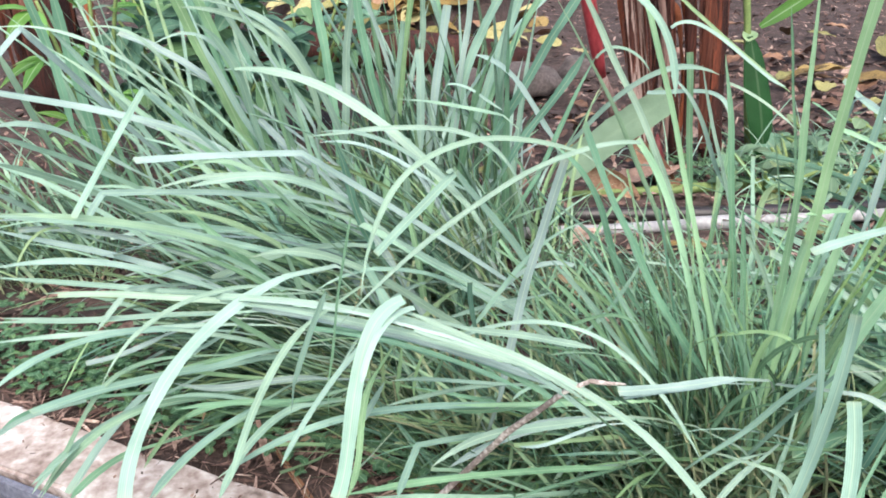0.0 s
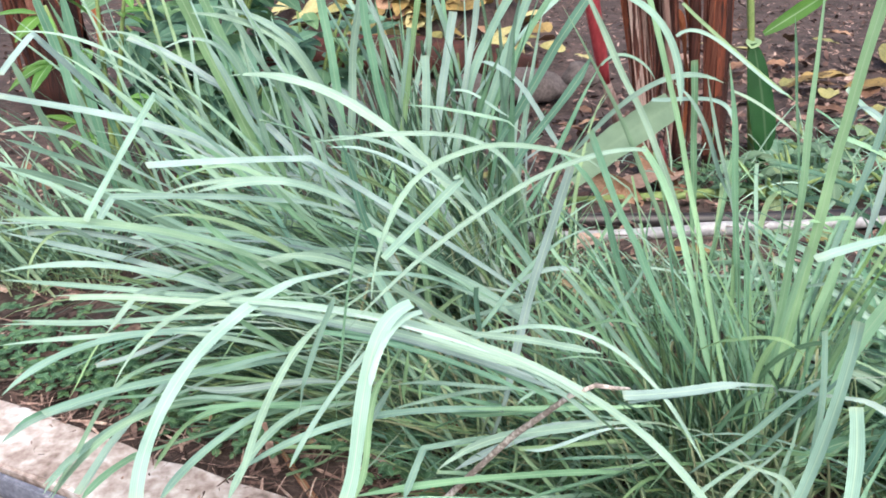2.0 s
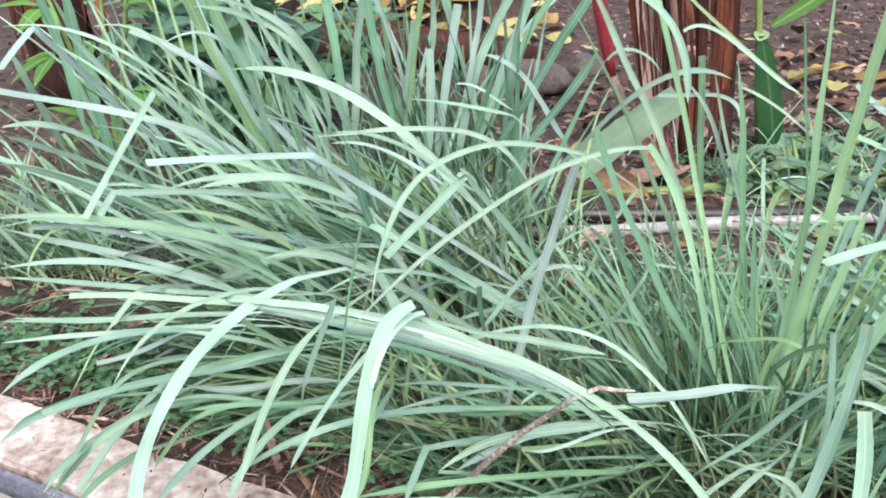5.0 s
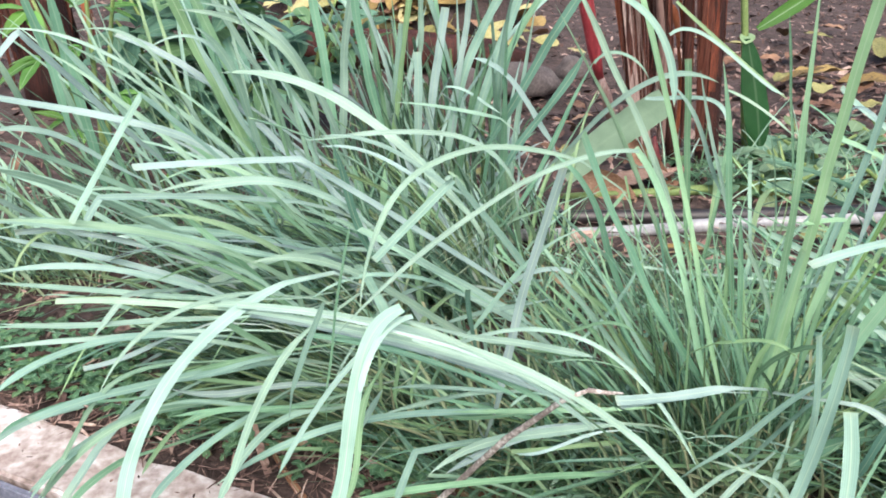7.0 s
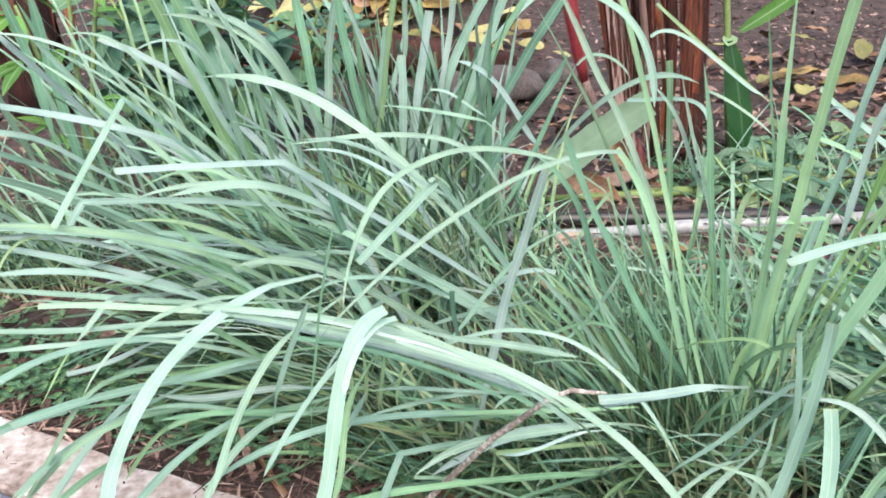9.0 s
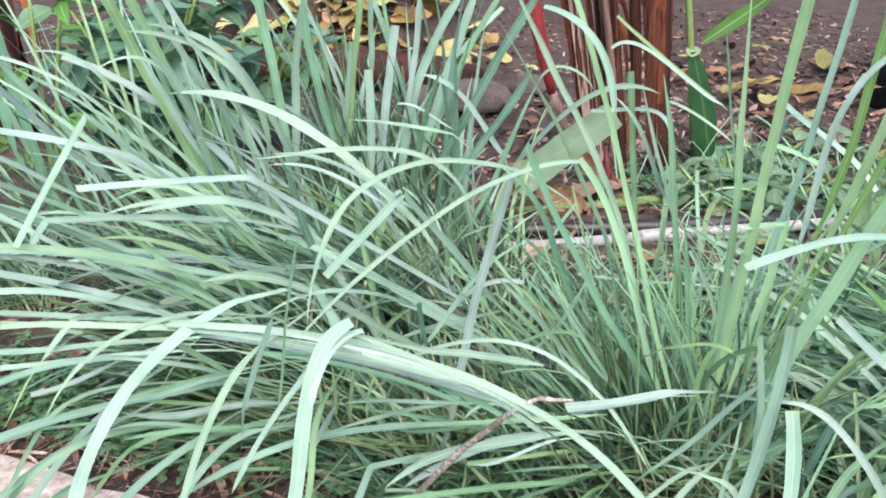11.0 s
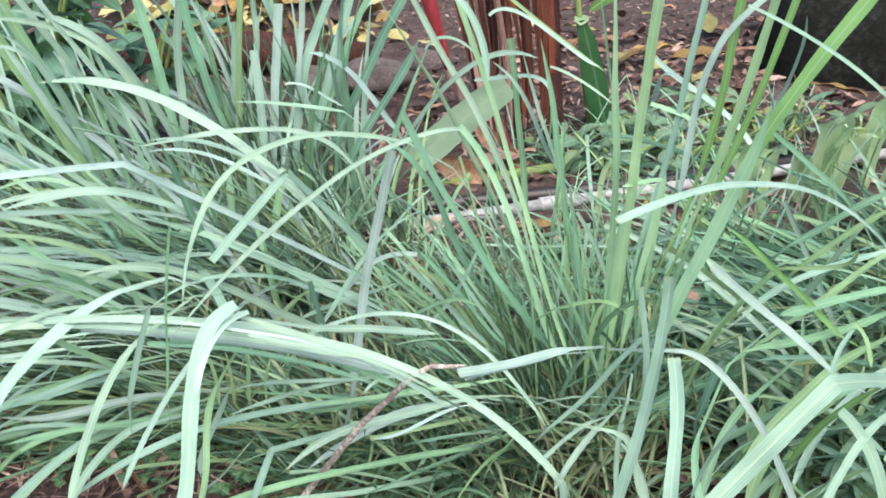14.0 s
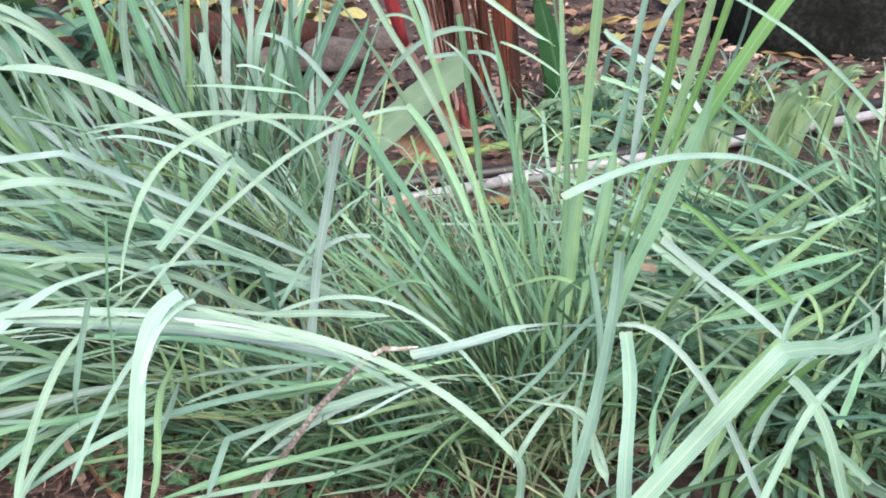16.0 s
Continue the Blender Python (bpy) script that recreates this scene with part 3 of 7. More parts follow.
# ---- leafy shrub and its lime green neighbour ----
def shrub(name, at, label, stems, leaves, reach, tall, size, mat, seed, lobes=1):
    rng = random.Random(seed)
    top = thing(name, at, label, "shrub")
    base = Vector(at)
    for i in range(stems):
        ang = rng.uniform(0, math.tau)
        tip = base + Vector((math.cos(ang) * reach * rng.uniform(0.4, 1), math.sin(ang) * reach * rng.uniform(0.3, 0.7), tall * rng.uniform(0.7, 1.1)))
        mid = base.lerp(tip, 0.5) + Vector((0, 0, tall * 0.12))
        line = [base * (1 - t) ** 2 + mid * 2 * t * (1 - t) + tip * t * t for t in [k / 8 for k in range(9)]]
        part("branch", tube(line, [0.011 * (1 - 0.07 * k) for k in range(9)], 7), STEM, top)
        for k in range(leaves):
            s = rng.uniform(0.12, 1.0)
            p = line[min(8, int(s * 8))].lerp(line[min(8, int(s * 8) + 1)], s * 8 % 1)
            head = rng.uniform(0, 360)
            out = Vector((math.cos(radians(head)), math.sin(radians(head)), 0.35)) * rng.uniform(0.03, 0.09)
            big = size * rng.uniform(0.6, 1.25)
            for j in range(lobes):
                put_leaf("leaf", mat, top, p + out, head + (j - (lobes - 1) / 2) * 42, rng.uniform(-25, 30), rng.uniform(-25, 25), big * (1 if lobes == 1 else 1.1 - 0.18 * abs(j - (lobes - 1) / 2)), big * (0.58 if lobes == 1 else 0.34), rng.uniform(0.1, 0.5), rng.uniform(0.05, 0.3), 0.8, 0.02, rng.uniform(0, 9), "", 6)
    return top


shrub("leafy_shrub", (-0.78, 2.9, 0.0), "dark blue-green leafy shrub behind the grass", 11, 24, 0.34, 0.62, 0.14, LEAF, 11)
shrub("leafy_shrub", (-0.72, 2.8, 0.0), "low dark green shrub at the grass's edge", 8, 22, 0.3, 0.34, 0.11, LEAF, 12)
shrub("lime_weed", (-1.02, 2.62, 0.0), "lime green weed with deeply lobed leaves", 3, 4, 0.16, 0.6, 0.12, LEAF_LIME, 13, 3)
shrub("lime_weed", (-0.76, 2.72, 0.0), "small lime green weed under the shrub", 3, 4, 0.12, 0.26, 0.1, LEAF_LIME, 14, 3)
shrub("leafy_shrub", (-0.52, 3.3, 0.0), "small dark green shrub on bare soil", 6, 14, 0.25, 0.5, 0.11, LEAF, 15)

for x, y, k in ((1.12, 2.72, 0), (1.42, 2.66, 1), (1.75, 2.85, 2), (1.3, 2.95, 3), (1.0, 2.6, 4), (1.55, 2.62, 5), (1.6, 3.1, 6), (1.95, 2.75, 7), (1.22, 2.56, 8)):
    shrub("broadleaf_weed", (x, y, 0.0), "low dull green broad-leaved weed behind the pipe", 4, 4, 0.17, 0.11, 0.08, LEAF_DULL, 80 + k)

# ---- pipe, hose, stones and log ----
pipe = thing("water_pipe", (0.8, 2.38, 0.0), "grey plastic water pipe lying on the soil", "pipe")
part("pipe", tube([(0.2, 2.262, 0.016), (0.45, 2.285, 0.018), (0.74, 2.338, 0.02)], [0.0165, 0.0165, 0.0165], 16), PIPE, pipe, "dusty pinkish-grey pipe length")
part("coupling", tube([(0.71, 2.333, 0.02), (0.715, 2.334, 0.02), (0.83, 2.353, 0.021), (0.835, 2.354, 0.021)], [0.017, 0.0215, 0.0215, 0.018], 16), PIPE, pipe, "pale pipe coupling")
part("pipe", tube([(0.8, 2.349, 0.021), (1.1, 2.392, 0.022), (1.42, 2.45, 0.022), (2.1, 2.6, 0.02), (2.9, 2.83, 0.018)], [0.0165] * 5, 16), PIPE, pipe)
hose = thing("garden_hose", (0.8, 2.5, 0.0), "black garden hose running beside the pipe", "hose")
part("hose", tube([(0.0, 2.375, 0.02), (0.4, 2.382, 0.022), (0.8, 2.4, 0.025), (1.2, 2.45, 0.026), (1.7, 2.55, 0.025), (2.6, 2.82, 0.02)], [0.022] * 6, 12), HOSE, hose)
stalk = thing("banana_stalk", (0.7, 2.6, 0.0), "flattened pale green leaf stalk on the soil", "stalk")
part("stalk", tube([(0.36, 2.56, 0.015), (0.7, 2.6, 0.02), (1.0, 2.67, 0.02), (1.3, 2.72, 0.02)], [0.008, 0.015, 0.016, 0.01], 9, 0.2, 3), STEM, stalk)
for x, y, dx, dy, r in ((0.98, 2.62, 0.14, -0.1, 0.009), (1.25, 2.75, 0.3, 0.05, 0.01), (1.5, 3.0, 0.25, -0.06, 0.009), (-0.9, 5.2, 0.3, 0.1, 0.014), (-1.0, 5.35, 0.35, -0.05, 0.014)):
    tagged(part("dry_stick", tube([(x, y, 0.012), (x + dx * 0.5, y + dy * 0.5, 0.03), (x + dx, y + dy, 0.02)], [r, r * 0.9, r * 0.7], 7, 0.2, x), PALE_LEAF, None), "pale dry stick lying on litter", "stick", "dry sticks")
stone("flat_stone", (0.34, 3.95, 0.02), (0.16, 0.12, 0.1), ROCK, "flat grey stone half sunk in soil", "stone", 2)
stone("flat_stone", (0.1, 4.05, 0.0), (0.1, 0.09, 0.06), ROCK, "small grey stone in the soil", "stone", 6)
stone("flat_stone", (0.62, 4.3, 0.0), (0.09, 0.08, 0.07), ROCK, "rounded pinkish-grey stone in the soil", "stone", 9)
stone("flat_stone", (1.95, 3.25, 0.0), (0.08, 0.06, 0.05), ROCK, "grey stone among fallen leaves", "stone", 13)
stone("boulder", (2.98, 3.9, 0.0), (0.8, 0.62, 0.75), BOULDER, "large dark rounded boulder behind the lilies", "boulder", 4, 0.18)
log = thing("log", (-0.3, 4.3, 0.0), "weathered grey-brown log lying across the soil", "log")
part("trunk", tube([(-1.0, 4.5, 0.06), (-0.6, 4.42, 0.08), (-0.2, 4.33, 0.08), (0.2, 4.3, 0.06), (0.4, 4.32, 0.03)], [0.07, 0.09, 0.1, 0.08, 0.05], 14, 0.35, 7), BARK, log)

# ---- lilies by the boulder ----
def lily(at, label, blades, seed, tall=0.32, wide=(0.026, 0.038)):
    rng = random.Random(seed)
    plant = thing("lily_plant", at, label, "lily", "lilies by the pipe")
    for i in range(blades):
        h = rng.choice((235, 260, 280, 305)) + rng.uniform(-15, 15)
        r0 = Vector(at) + Vector((rng.uniform(-0.06, 0.06), rng.uniform(-0.04, 0.04), 0))
        v, f, u = ribbon(arch(r0, h, rng.uniform(76, 89), tall * rng.uniform(0.75, 1.15), rng.uniform(60, 165), 6.0, 16, 10), rng.uniform(*wide), 0.6, 0.4, radians(rng.uniform(-25, 25)), radians(rng.uniform(-25, 25)), 0.4, face=(rng.uniform(-0.5, 0.5), -1, 0.35))
        mesh_object("leaf", v, f, LILY, plant, u)
    return plant


lily((1.50, 2.24, 0.0), "pale green lily with broad folded leaves", 4, 21, 0.27)
lily((1.60, 2.34, 0.0), "pale green lily with hooked leaf tips", 5, 22, 0.29)
lily((1.70, 2.36, 0.0), "pale green lily with drooping leaf tips", 5, 27, 0.3)
lily((1.40, 2.28, 0.0), "small pale lily beside the pipe", 3, 23, 0.2)
lily((1.23, 2.11, 0.0), "single pale lily shoot with hooked tip", 3, 24, 0.25, (0.032, 0.045))
lily((0.79, 2.22, 0.0), "slim pale green sprout with a bud", 2, 25, 0.27, (0.01, 0.016))
lily((1.84, 2.5, 0.0), "pale green lily under the boulder", 3, 26, 0.22)

# ---- twig and single fallen leaves ----
twig = thing("twig", (0.003, 1.157, 0.004), "broken twig with flaking white bark", "twig")
part("stick", tube([(0.003, 1.157, 0.004), (0.066, 1.12, 0.113), (0.117, 1.09, 0.202), (0.153, 1.05, 0.28), (0.187, 1.02, 0.335), (0.211, 0.99, 0.382), (0.235, 0.97, 0.41)], [0.0047, 0.0046, 0.0044, 0.004, 0.0036, 0.0031, 0.0023], 9, 0.3, 3), TWIG, twig)
part("side_shoot", tube([(0.235, 0.97, 0.41), (0.255, 0.975, 0.404), (0.276, 0.98, 0.4)], [0.003, 0.0025, 0.0015], 7), TWIG, twig)


def fallen(at, heading, length, width, mat, label, seed, rise=4):
    v, f, u = leaf_shape(length, width, 0.05, 0.3, 0.8, 10, 0.06, seed)
    m = Matrix.Translation(at) @ pose(0, 0, 0, 0, -rise, heading) @ pose(0, 0, 0, seed * 37 % 24 - 12, 0, 0)
    return tagged(mesh_object("fallen_leaf", [m @ p for p in v], f, mat, None, u), label, "leaf", "fallen leaves")


fallen((0.10, 1.25, 0.0), 20, 0.12, 0.06, BROWN_LEAF, "dull brown fallen leaf on the soil", 1)
fallen((0.0, 1.27, 0.0), -40, 0.1, 0.05, BROWN_LEAF, "curled reddish-brown fallen leaf", 2, 12)
fallen((0.07, 1.4, 0.02), 80, 0.06, 0.04, BROWN_LEAF, "small tan fallen leaf under the grass", 3, 20)
fallen((0.55, 2.62, 0.03), 12, 0.24, 0.13, TAN_LEAF, "large curled tan leaf under the torn banana leaf", 8, 12)
fallen((0.36, 2.2, 0.02), 35, 0.12, 0.06, TAN_LEAF, "tan scrap of leaf before the pipe", 9, 6)
fallen((0.62, 2.2, 0.02), -20, 0.14, 0.05, YELLOW_LEAF, "yellowed leaf against the pipe", 10, 6)
fallen((1.0, 2.28, 0.02), 10, 0.12, 0.05, PALE_LEAF, "pale yellow leaf against the pipe", 11, 6)
fallen((0.92, 1.75, 0.03), 50, 0.07, 0.05, PALE_LEAF, "pinkish scrap of dry leaf", 4, 30)
rng = random.Random(31)


def heap_height(x, y):
    e = ((x + 0.42) / 0.85) ** 2 + ((y - 5.8) / 0.9) ** 2
    return 0.42 * max(0.0, 1 - e) ** 0.5 * (1 + 0.25 * noise.noise((x * 3, y * 3, 4)))


leaf_heap = thing("leaf_heap", (-0.42, 5.8, 0.0), "heap of withered yellow-green leaves behind the log", "leaf heap")
hx, hy = [-1.7 + 0.1 * i for i in range(26)], [4.75 + 0.1 * j for j in range(23)]
mesh_object("mound", [(x, y, heap_height(x, y) - 0.03) for y in hy for x in hx], [(j * 26 + i, j * 26 + i + 1, (j + 1) * 26 + i + 1, (j + 1) * 26 + i) for j in range(22) for i in range(25)], SOIL, leaf_heap)
for k in range(300):
    x, y = rng.gauss(-0.38, 0.36), 4.88 + 1.1 * rng.random() ** 1.6
    at = (x, y, heap_height(x, y) + rng.uniform(0.0, 0.06))
    put_leaf("leaf", rng.choice([PALE_LEAF, PALE_LEAF, PALE_LEAF, YELLOW_LEAF, BROWN_LEAF]), leaf_heap, at, rng.uniform(0, 360), rng.uniform(-35, 30), rng.uniform(-50, 50), rng.uniform(0.12, 0.3), rng.uniform(0.06, 0.13), rng.uniform(-0.1, 0.4), rng.uniform(0, 0.4), 0.7, 0.05, k, "", 6)
for k in range(26):
    fallen((rng.uniform(1.3, 2.6), rng.uniform(3.0, 5.4), 0.03), rng.uniform(0, 360), rng.uniform(0.08, 0.26), rng.uniform(0.05, 0.1), rng.choice([PALE_LEAF, YELLOW_LEAF, BROWN_LEAF, BROWN_LEAF]), "dry fallen leaf beyond the pipe", k, rng.uniform(0, 22))
fallen((1.58, 4.05, 0.04), 10, 0.3, 0.15, YELLOW_LEAF, "large ochre yellow fallen leaf", 6, 8)
fallen((1.75, 3.95, 0.04), -15, 0.26, 0.12, YELLOW_LEAF, "ochre yellow fallen leaf with torn rim", 7, 10)
for k in range(24):
    fallen((rng.uniform(-1.6, 1.2), rng.uniform(2.5, 4.6), 0.02), rng.uniform(0, 360), rng.uniform(0.06, 0.16), rng.uniform(0.03, 0.07), rng.choice([BROWN_LEAF, BROWN_LEAF, PALE_LEAF]), "small brown fallen leaf on soil", k, rng.uniform(0, 25))


# ---- litter and ground cover ----
def litter(name, label, count, box, length, mat, seed, aspect=(0.15, 0.5), clear=0.0, tilt=18, wide=99.0):
    rng = random.Random(seed)
    verts, faces, uvs = [], [], []
    while len(faces) < count * 3:
        x, y = rng.uniform(box[0], box[1]), rng.uniform(box[2], box[3])
        if not clear <= behind_kerb(x, y) <= clear + wide:
            continue
        L = rng.uniform(*length)
        W = L * rng.uniform(*aspect)
        m = Matrix.Translation((x, y, ground_height(x, y) + rng.uniform(0.004, 0.02))) @ pose(0, 0, 0, rng.uniform(-30, 30), rng.gauss(0, tilt), rng.uniform(0, 360))
        b = len(verts)
        bend = rng.uniform(-0.25, 0.35) * L
        for i in range(4):
            s = i / 3
            w = W * (0.25, 0.5, 0.42, 0.08)[i]
            z = bend * s * (1 - s)
            verts += [m @ Vector((L * (s - 0.5), -w, z)), m @ Vector((L * (s - 0.5), w, z))]
            uvs += [(0, s), (1, s)]
        faces += [(b + 2 * i, b + 2 * i + 1, b + 2 * i + 3, b + 2 * i + 2) for i in range(3)]
    return tagged(mesh_object(name, verts, faces, mat, None, uvs), label, "litter", kind="stuff")


litter("leaf_litter", "dry brown leaf litter over the garden soil", 14000, (-2.6, 3.2, 1.6, 7.0), (0.008, 0.05), LITTER, 41, clear=0.2)
litter("leaf_litter", "pinkish dry leaf scraps beyond the pipe", 1000, (0.9, 2.8, 2.75, 4.9), (0.02, 0.1), CHIPS, 46, (0.2, 0.6), 0.2, 24)
litter("leaf_litter", "dry scraps round the banana stems", 700, (-0.2, 1.2, 2.5, 4.2), (0.015, 0.07), CHIPS, 47, (0.2, 0.6), 0.2, 24)
litter("leaf_litter", "fine dry straw under the grass", 1100, (-1.0, 1.6, 1.15, 2.4), (0.03, 0.16), LITTER, 42, (0.03, 0.12), 0.13)
litter("dry_grass", "withered lemongrass bits round the clumps", 160, (-0.6, 1.5, 1.2, 2.2), (0.08, 0.3), GRASS_DRY, 43, (0.03, 0.06), 0.13, 12)
litter("leaf_litter", "dry bits scattered on the kerb", 500, (-1.2, 0.1, 1.1, 1.7), (0.002, 0.014), LITTER, 44, (0.15, 0.6), 0.0, 4, 0.1)
litter("leaf_litter", "straw and soil crumbs along the kerb's back edge", 2200, (-1.2, 0.6, 0.9, 1.75), (0.01, 0.09), LITTER, 45, (0.02, 0.09), 0.08, 10, 0.22)


def ground_cover(label, spots, seed, leaf=0.016):
    """Low creeping plants: three round leaflets on each short stalk."""
    rng = random.Random(seed)
    verts, faces, uvs = [], [], []
    for cx, cy, reach, count in spots:
        for i in range(count):
            a, r = rng.uniform(0, math.tau), reach * math.sqrt(rng.random())
            x, y = cx + r * math.cos(a), cy + r * math.sin(a)
            if behind_kerb(x, y) < 0.13:
                continue
            h = rng.uniform(0.01, 0.06)
            for j in range(3):
                size = leaf * rng.uniform(0.7, 1.4)
                v, f, u = leaf_shape(size, size * 0.9, 0.2, 0.2, 0.5, 4)
                m = Matrix.Translation((x, y, ground_height(x, y) + h)) @ pose(0, 0, 0, 0, rng.uniform(-35, 10), rng.uniform(-20, 20) + 120 * j + i * 47)
                b = len(verts)
                verts += [m @ p for p in v]; uvs += u
                faces += [tuple(q + b for q in g) for g in f]
    return tagged(mesh_object("ground_cover", verts, faces, CLOVER, None, uvs), label, "weeds", kind="stuff")


ground_cover("low clover-like weeds between kerb and grass", [(-0.72, 1.58, 0.16, 160), (-0.55, 1.52, 0.15, 120), (-0.9, 1.66, 0.2, 150), (-0.36, 1.42, 0.12, 50), (0.02, 1.33, 0.08, 40), (0.18, 1.35, 0.07, 40), (0.14, 1.37, 0.06, 30), *[(-0.95 + 0.13 * k, 1.67 - 0.0515 * k, 0.075, 34) for k in range(10)], (0.38, 1.2, 0.1, 30), (0.5, 1.1, 0.1, 24), (0.26, 1.28, 0.1, 30)], 51, 0.013)
ground_cover("low green weeds round the pipe", [(1.2, 1.98, 0.18, 60), (0.8, 1.92, 0.18, 50), (1.6, 2.02, 0.2, 80), (1.0, 2.75, 0.25, 60), (1.4, 2.85, 0.3, 80)], 52, 0.026)

# ---- lemongrass ----
row_front = grass_clump("lemongrass_clump", (-0.03, 1.50, -0.01), "dense blue-green lemongrass clump flattened sideways over the kerb", 105, 0.17, (172, 26), (8, 52), (0.5, 0.95), (25, 85), (0.007, 0.015), 1, mats=[GRASS, GRASS, GRASS_GREEN, GRASS_GREY, GRASS_YELLOW, GRASS_DARK], extra=750, clear=0.15)
row_mid = grass_clump("lemongrass_clump", (0.02, 1.92, -0.01), "wide blue-green lemongrass clump with arching blades", 120, 0.2, (175, 42), (12, 56), (0.5, 0.95), (25, 70), (0.008, 0.018), 2, mats=[GRASS, GRASS, GRASS_PALE, GRASS_LIGHT, GRASS_GREEN, GRASS_YELLOW, GRASS_GREY, GRASS_GREY], extra=520)
row_back = grass_clump("lemongrass_clump", (0.0, 2.36, -0.01), "tall upright lemongrass clump before the bare soil", 34, 0.26, (150, 70), (65, 88), (0.5, 0.9), (5, 40), (0.011, 0.019), 3, mats=[GRASS, GRASS_PALE, GRASS_LIGHT, GRASS_GREEN], extra=140)
row_left = grass_clump("lemongrass_clump", (-0.45, 2.05, -0.01), "leaning lemongrass clump beside the leafy shrub", 18, 0.24, (168, 35), (45, 80), (0.6, 1.05), (4, 34), (0.007, 0.012), 4, mats=[GRASS, GRASS_PALE, GRASS], extra=110)
row_right = grass_clump("lemongrass_clump", (0.52, 1.28, -0.01), "upright lemongrass clump with pale snipped stems", 150, 0.12, (140, 75), (35, 87), (0.25, 0.6), (5, 50), (0.004, 0.009), 5, mats=[GRASS, GRASS_GREEN, GRASS_GREEN, GRASS_GREEN, GRASS_LIME], cut=0.4, extra=620)
row_short = grass_clump("lemongrass_clump", (0.8, 1.75, -0.01), "short cut-back lemongrass clump beside the pipe", 26, 0.24, (110, 80), (45, 88), (0.2, 0.48), (3, 45), (0.005, 0.01), 6, cut=0.5, extra=60)
row_end = grass_clump("lemongrass_clump", (1.25, 1.55, -0.01), "dark green drooping lemongrass clump at the row's end", 170, 0.3, (182, 50), (2, 40), (0.45, 0.85), (15, 70), (0.01, 0.02), 7, mats=[GRASS, GRASS_DARK, GRASS_GREEN, GRASS_GREEN], extra=450)
row_last = grass_clump("lemongrass_clump", (1.66, 1.8, -0.01), "leafy dark green lemongrass clump below the lilies", 75, 0.22, (70, 85), (15, 62), (0.28, 0.52), (15, 70), (0.009, 0.017), 17, mats=[GRASS, GRASS_DARK, GRASS_GREEN, GRASS_GREEN], extra=120)
row_low = grass_clump("lemongrass_clump", (0.27, 1.36, -0.01), "low tangle of lemongrass blades near the soil", 200, 0.25, (190, 70), (8, 60), (0.25, 0.6), (10, 50), (0.004, 0.009), 8, mats=[GRASS, GRASS_GREEN, GRASS_GREEN, GRASS_DARK], extra=450, clear=0.06)
row_edge = grass_clump("lemongrass_clump", (0.95, 1.22, -0.01), "low green lemongrass tuft at the path", 100, 0.2, (170, 90), (5, 50), (0.3, 0.6), (10, 60), (0.009, 0.016), 9, mats=[GRASS, GRASS_DARK, GRASS_GREEN, GRASS_PALE], extra=220)
row_far = grass_clump("lemongrass_clump", (-0.95, 2.05, -0.01), "loose lemongrass clump beside the kerb's far end", 60, 0.2, (150, 50), (20, 65), (0.25, 0.55), (15, 60), (0.006, 0.013), 11, extra=250, clear=0.25)
row_slim = grass_clump("lemongrass_clump", (1.18, 1.92, -0.01), "slim upright lemongrass tuft before the lilies", 14, 0.2, (110, 90), (58, 88), (0.25, 0.5), (3, 35), (0.005, 0.01), 13, mats=[GRASS, GRASS, GRASS_GREEN], extra=20)
row_inner = grass_clump("lemongrass_clump", (0.12, 2.18, -0.01), "half-height lemongrass tuft among taller ones", 95, 0.24, (150, 80), (35, 85), (0.25, 0.52), (10, 60), (0.006, 0.014), 14, mats=[GRASS, GRASS_PALE, GRASS_GREEN, GRASS_YELLOW, GRASS_GREY], extra=120)
row_behind = grass_clump("lemongrass_clump", (1.0, 2.76, -0.01), "thin pale grass tangle behind the pipe", 95, 0.36, (150, 110), (15, 80), (0.12, 0.32), (5, 90), (0.004, 0.008), 15, mats=[GRASS, GRASS_PALE, GRASS_LIGHT, GRASS_LIME], extra=90)
row_beyond = grass_clump("lemongrass_clump", (1.5, 2.78, -0.01), "thin pale grass tangle between weeds", 70, 0.34, (150, 110), (15, 80), (0.12, 0.3), (5, 90), (0.004, 0.008), 16, mats=[GRASS, GRASS_PALE, GRASS_LIGHT, GRASS_GREEN], extra=80)
row_gap = grass_clump("lemongrass_clump", (0.42, 1.92, -0.01), "sparse short lemongrass tuft in front of the pipe", 100, 0.26, (120, 100), (15, 75), (0.1, 0.22), (5, 70), (0.004, 0.008), 12, mats=[GRASS, GRASS, GRASS_GREEN], extra=460)
row_pipe = grass_clump("lemongrass_clump", (1.05, 1.9, -0.01), "thin young lemongrass tuft beside the pipe", 22, 0.26, (120, 100), (20, 80), (0.07, 0.15), (5, 70), (0.004, 0.008), 10, mats=[GRASS, GRASS_GREEN], extra=30)


def foot_stems(clump, count, spread, seed, beside=(0.0, 0.0)):
    """Pale cut stems that stand close together at the foot of a clump."""
    rng = random.Random(seed)
    at = clump.matrix_basis.translation
    for i in range(count):
        r, a = spread * math.sqrt(rng.random()), rng.uniform(0, math.tau)
        root = at + Vector((r * math.cos(a) + beside[0], r * math.sin(a) + beside[1], 0))
        line = arch(root, rng.gauss(180, 70), rng.uniform(40, 88), rng.uniform(0.1, 0.3), rng.uniform(0, 30), 1.5, 6)
        v, f, u = ribbon(line, rng.uniform(0.0035, 0.0065), 1.0, 0.7, 0.0, rng.uniform(-0.8, 0.8), 1.0)
        mesh_object("stem", v, f, STEM_PALE, clump, u)


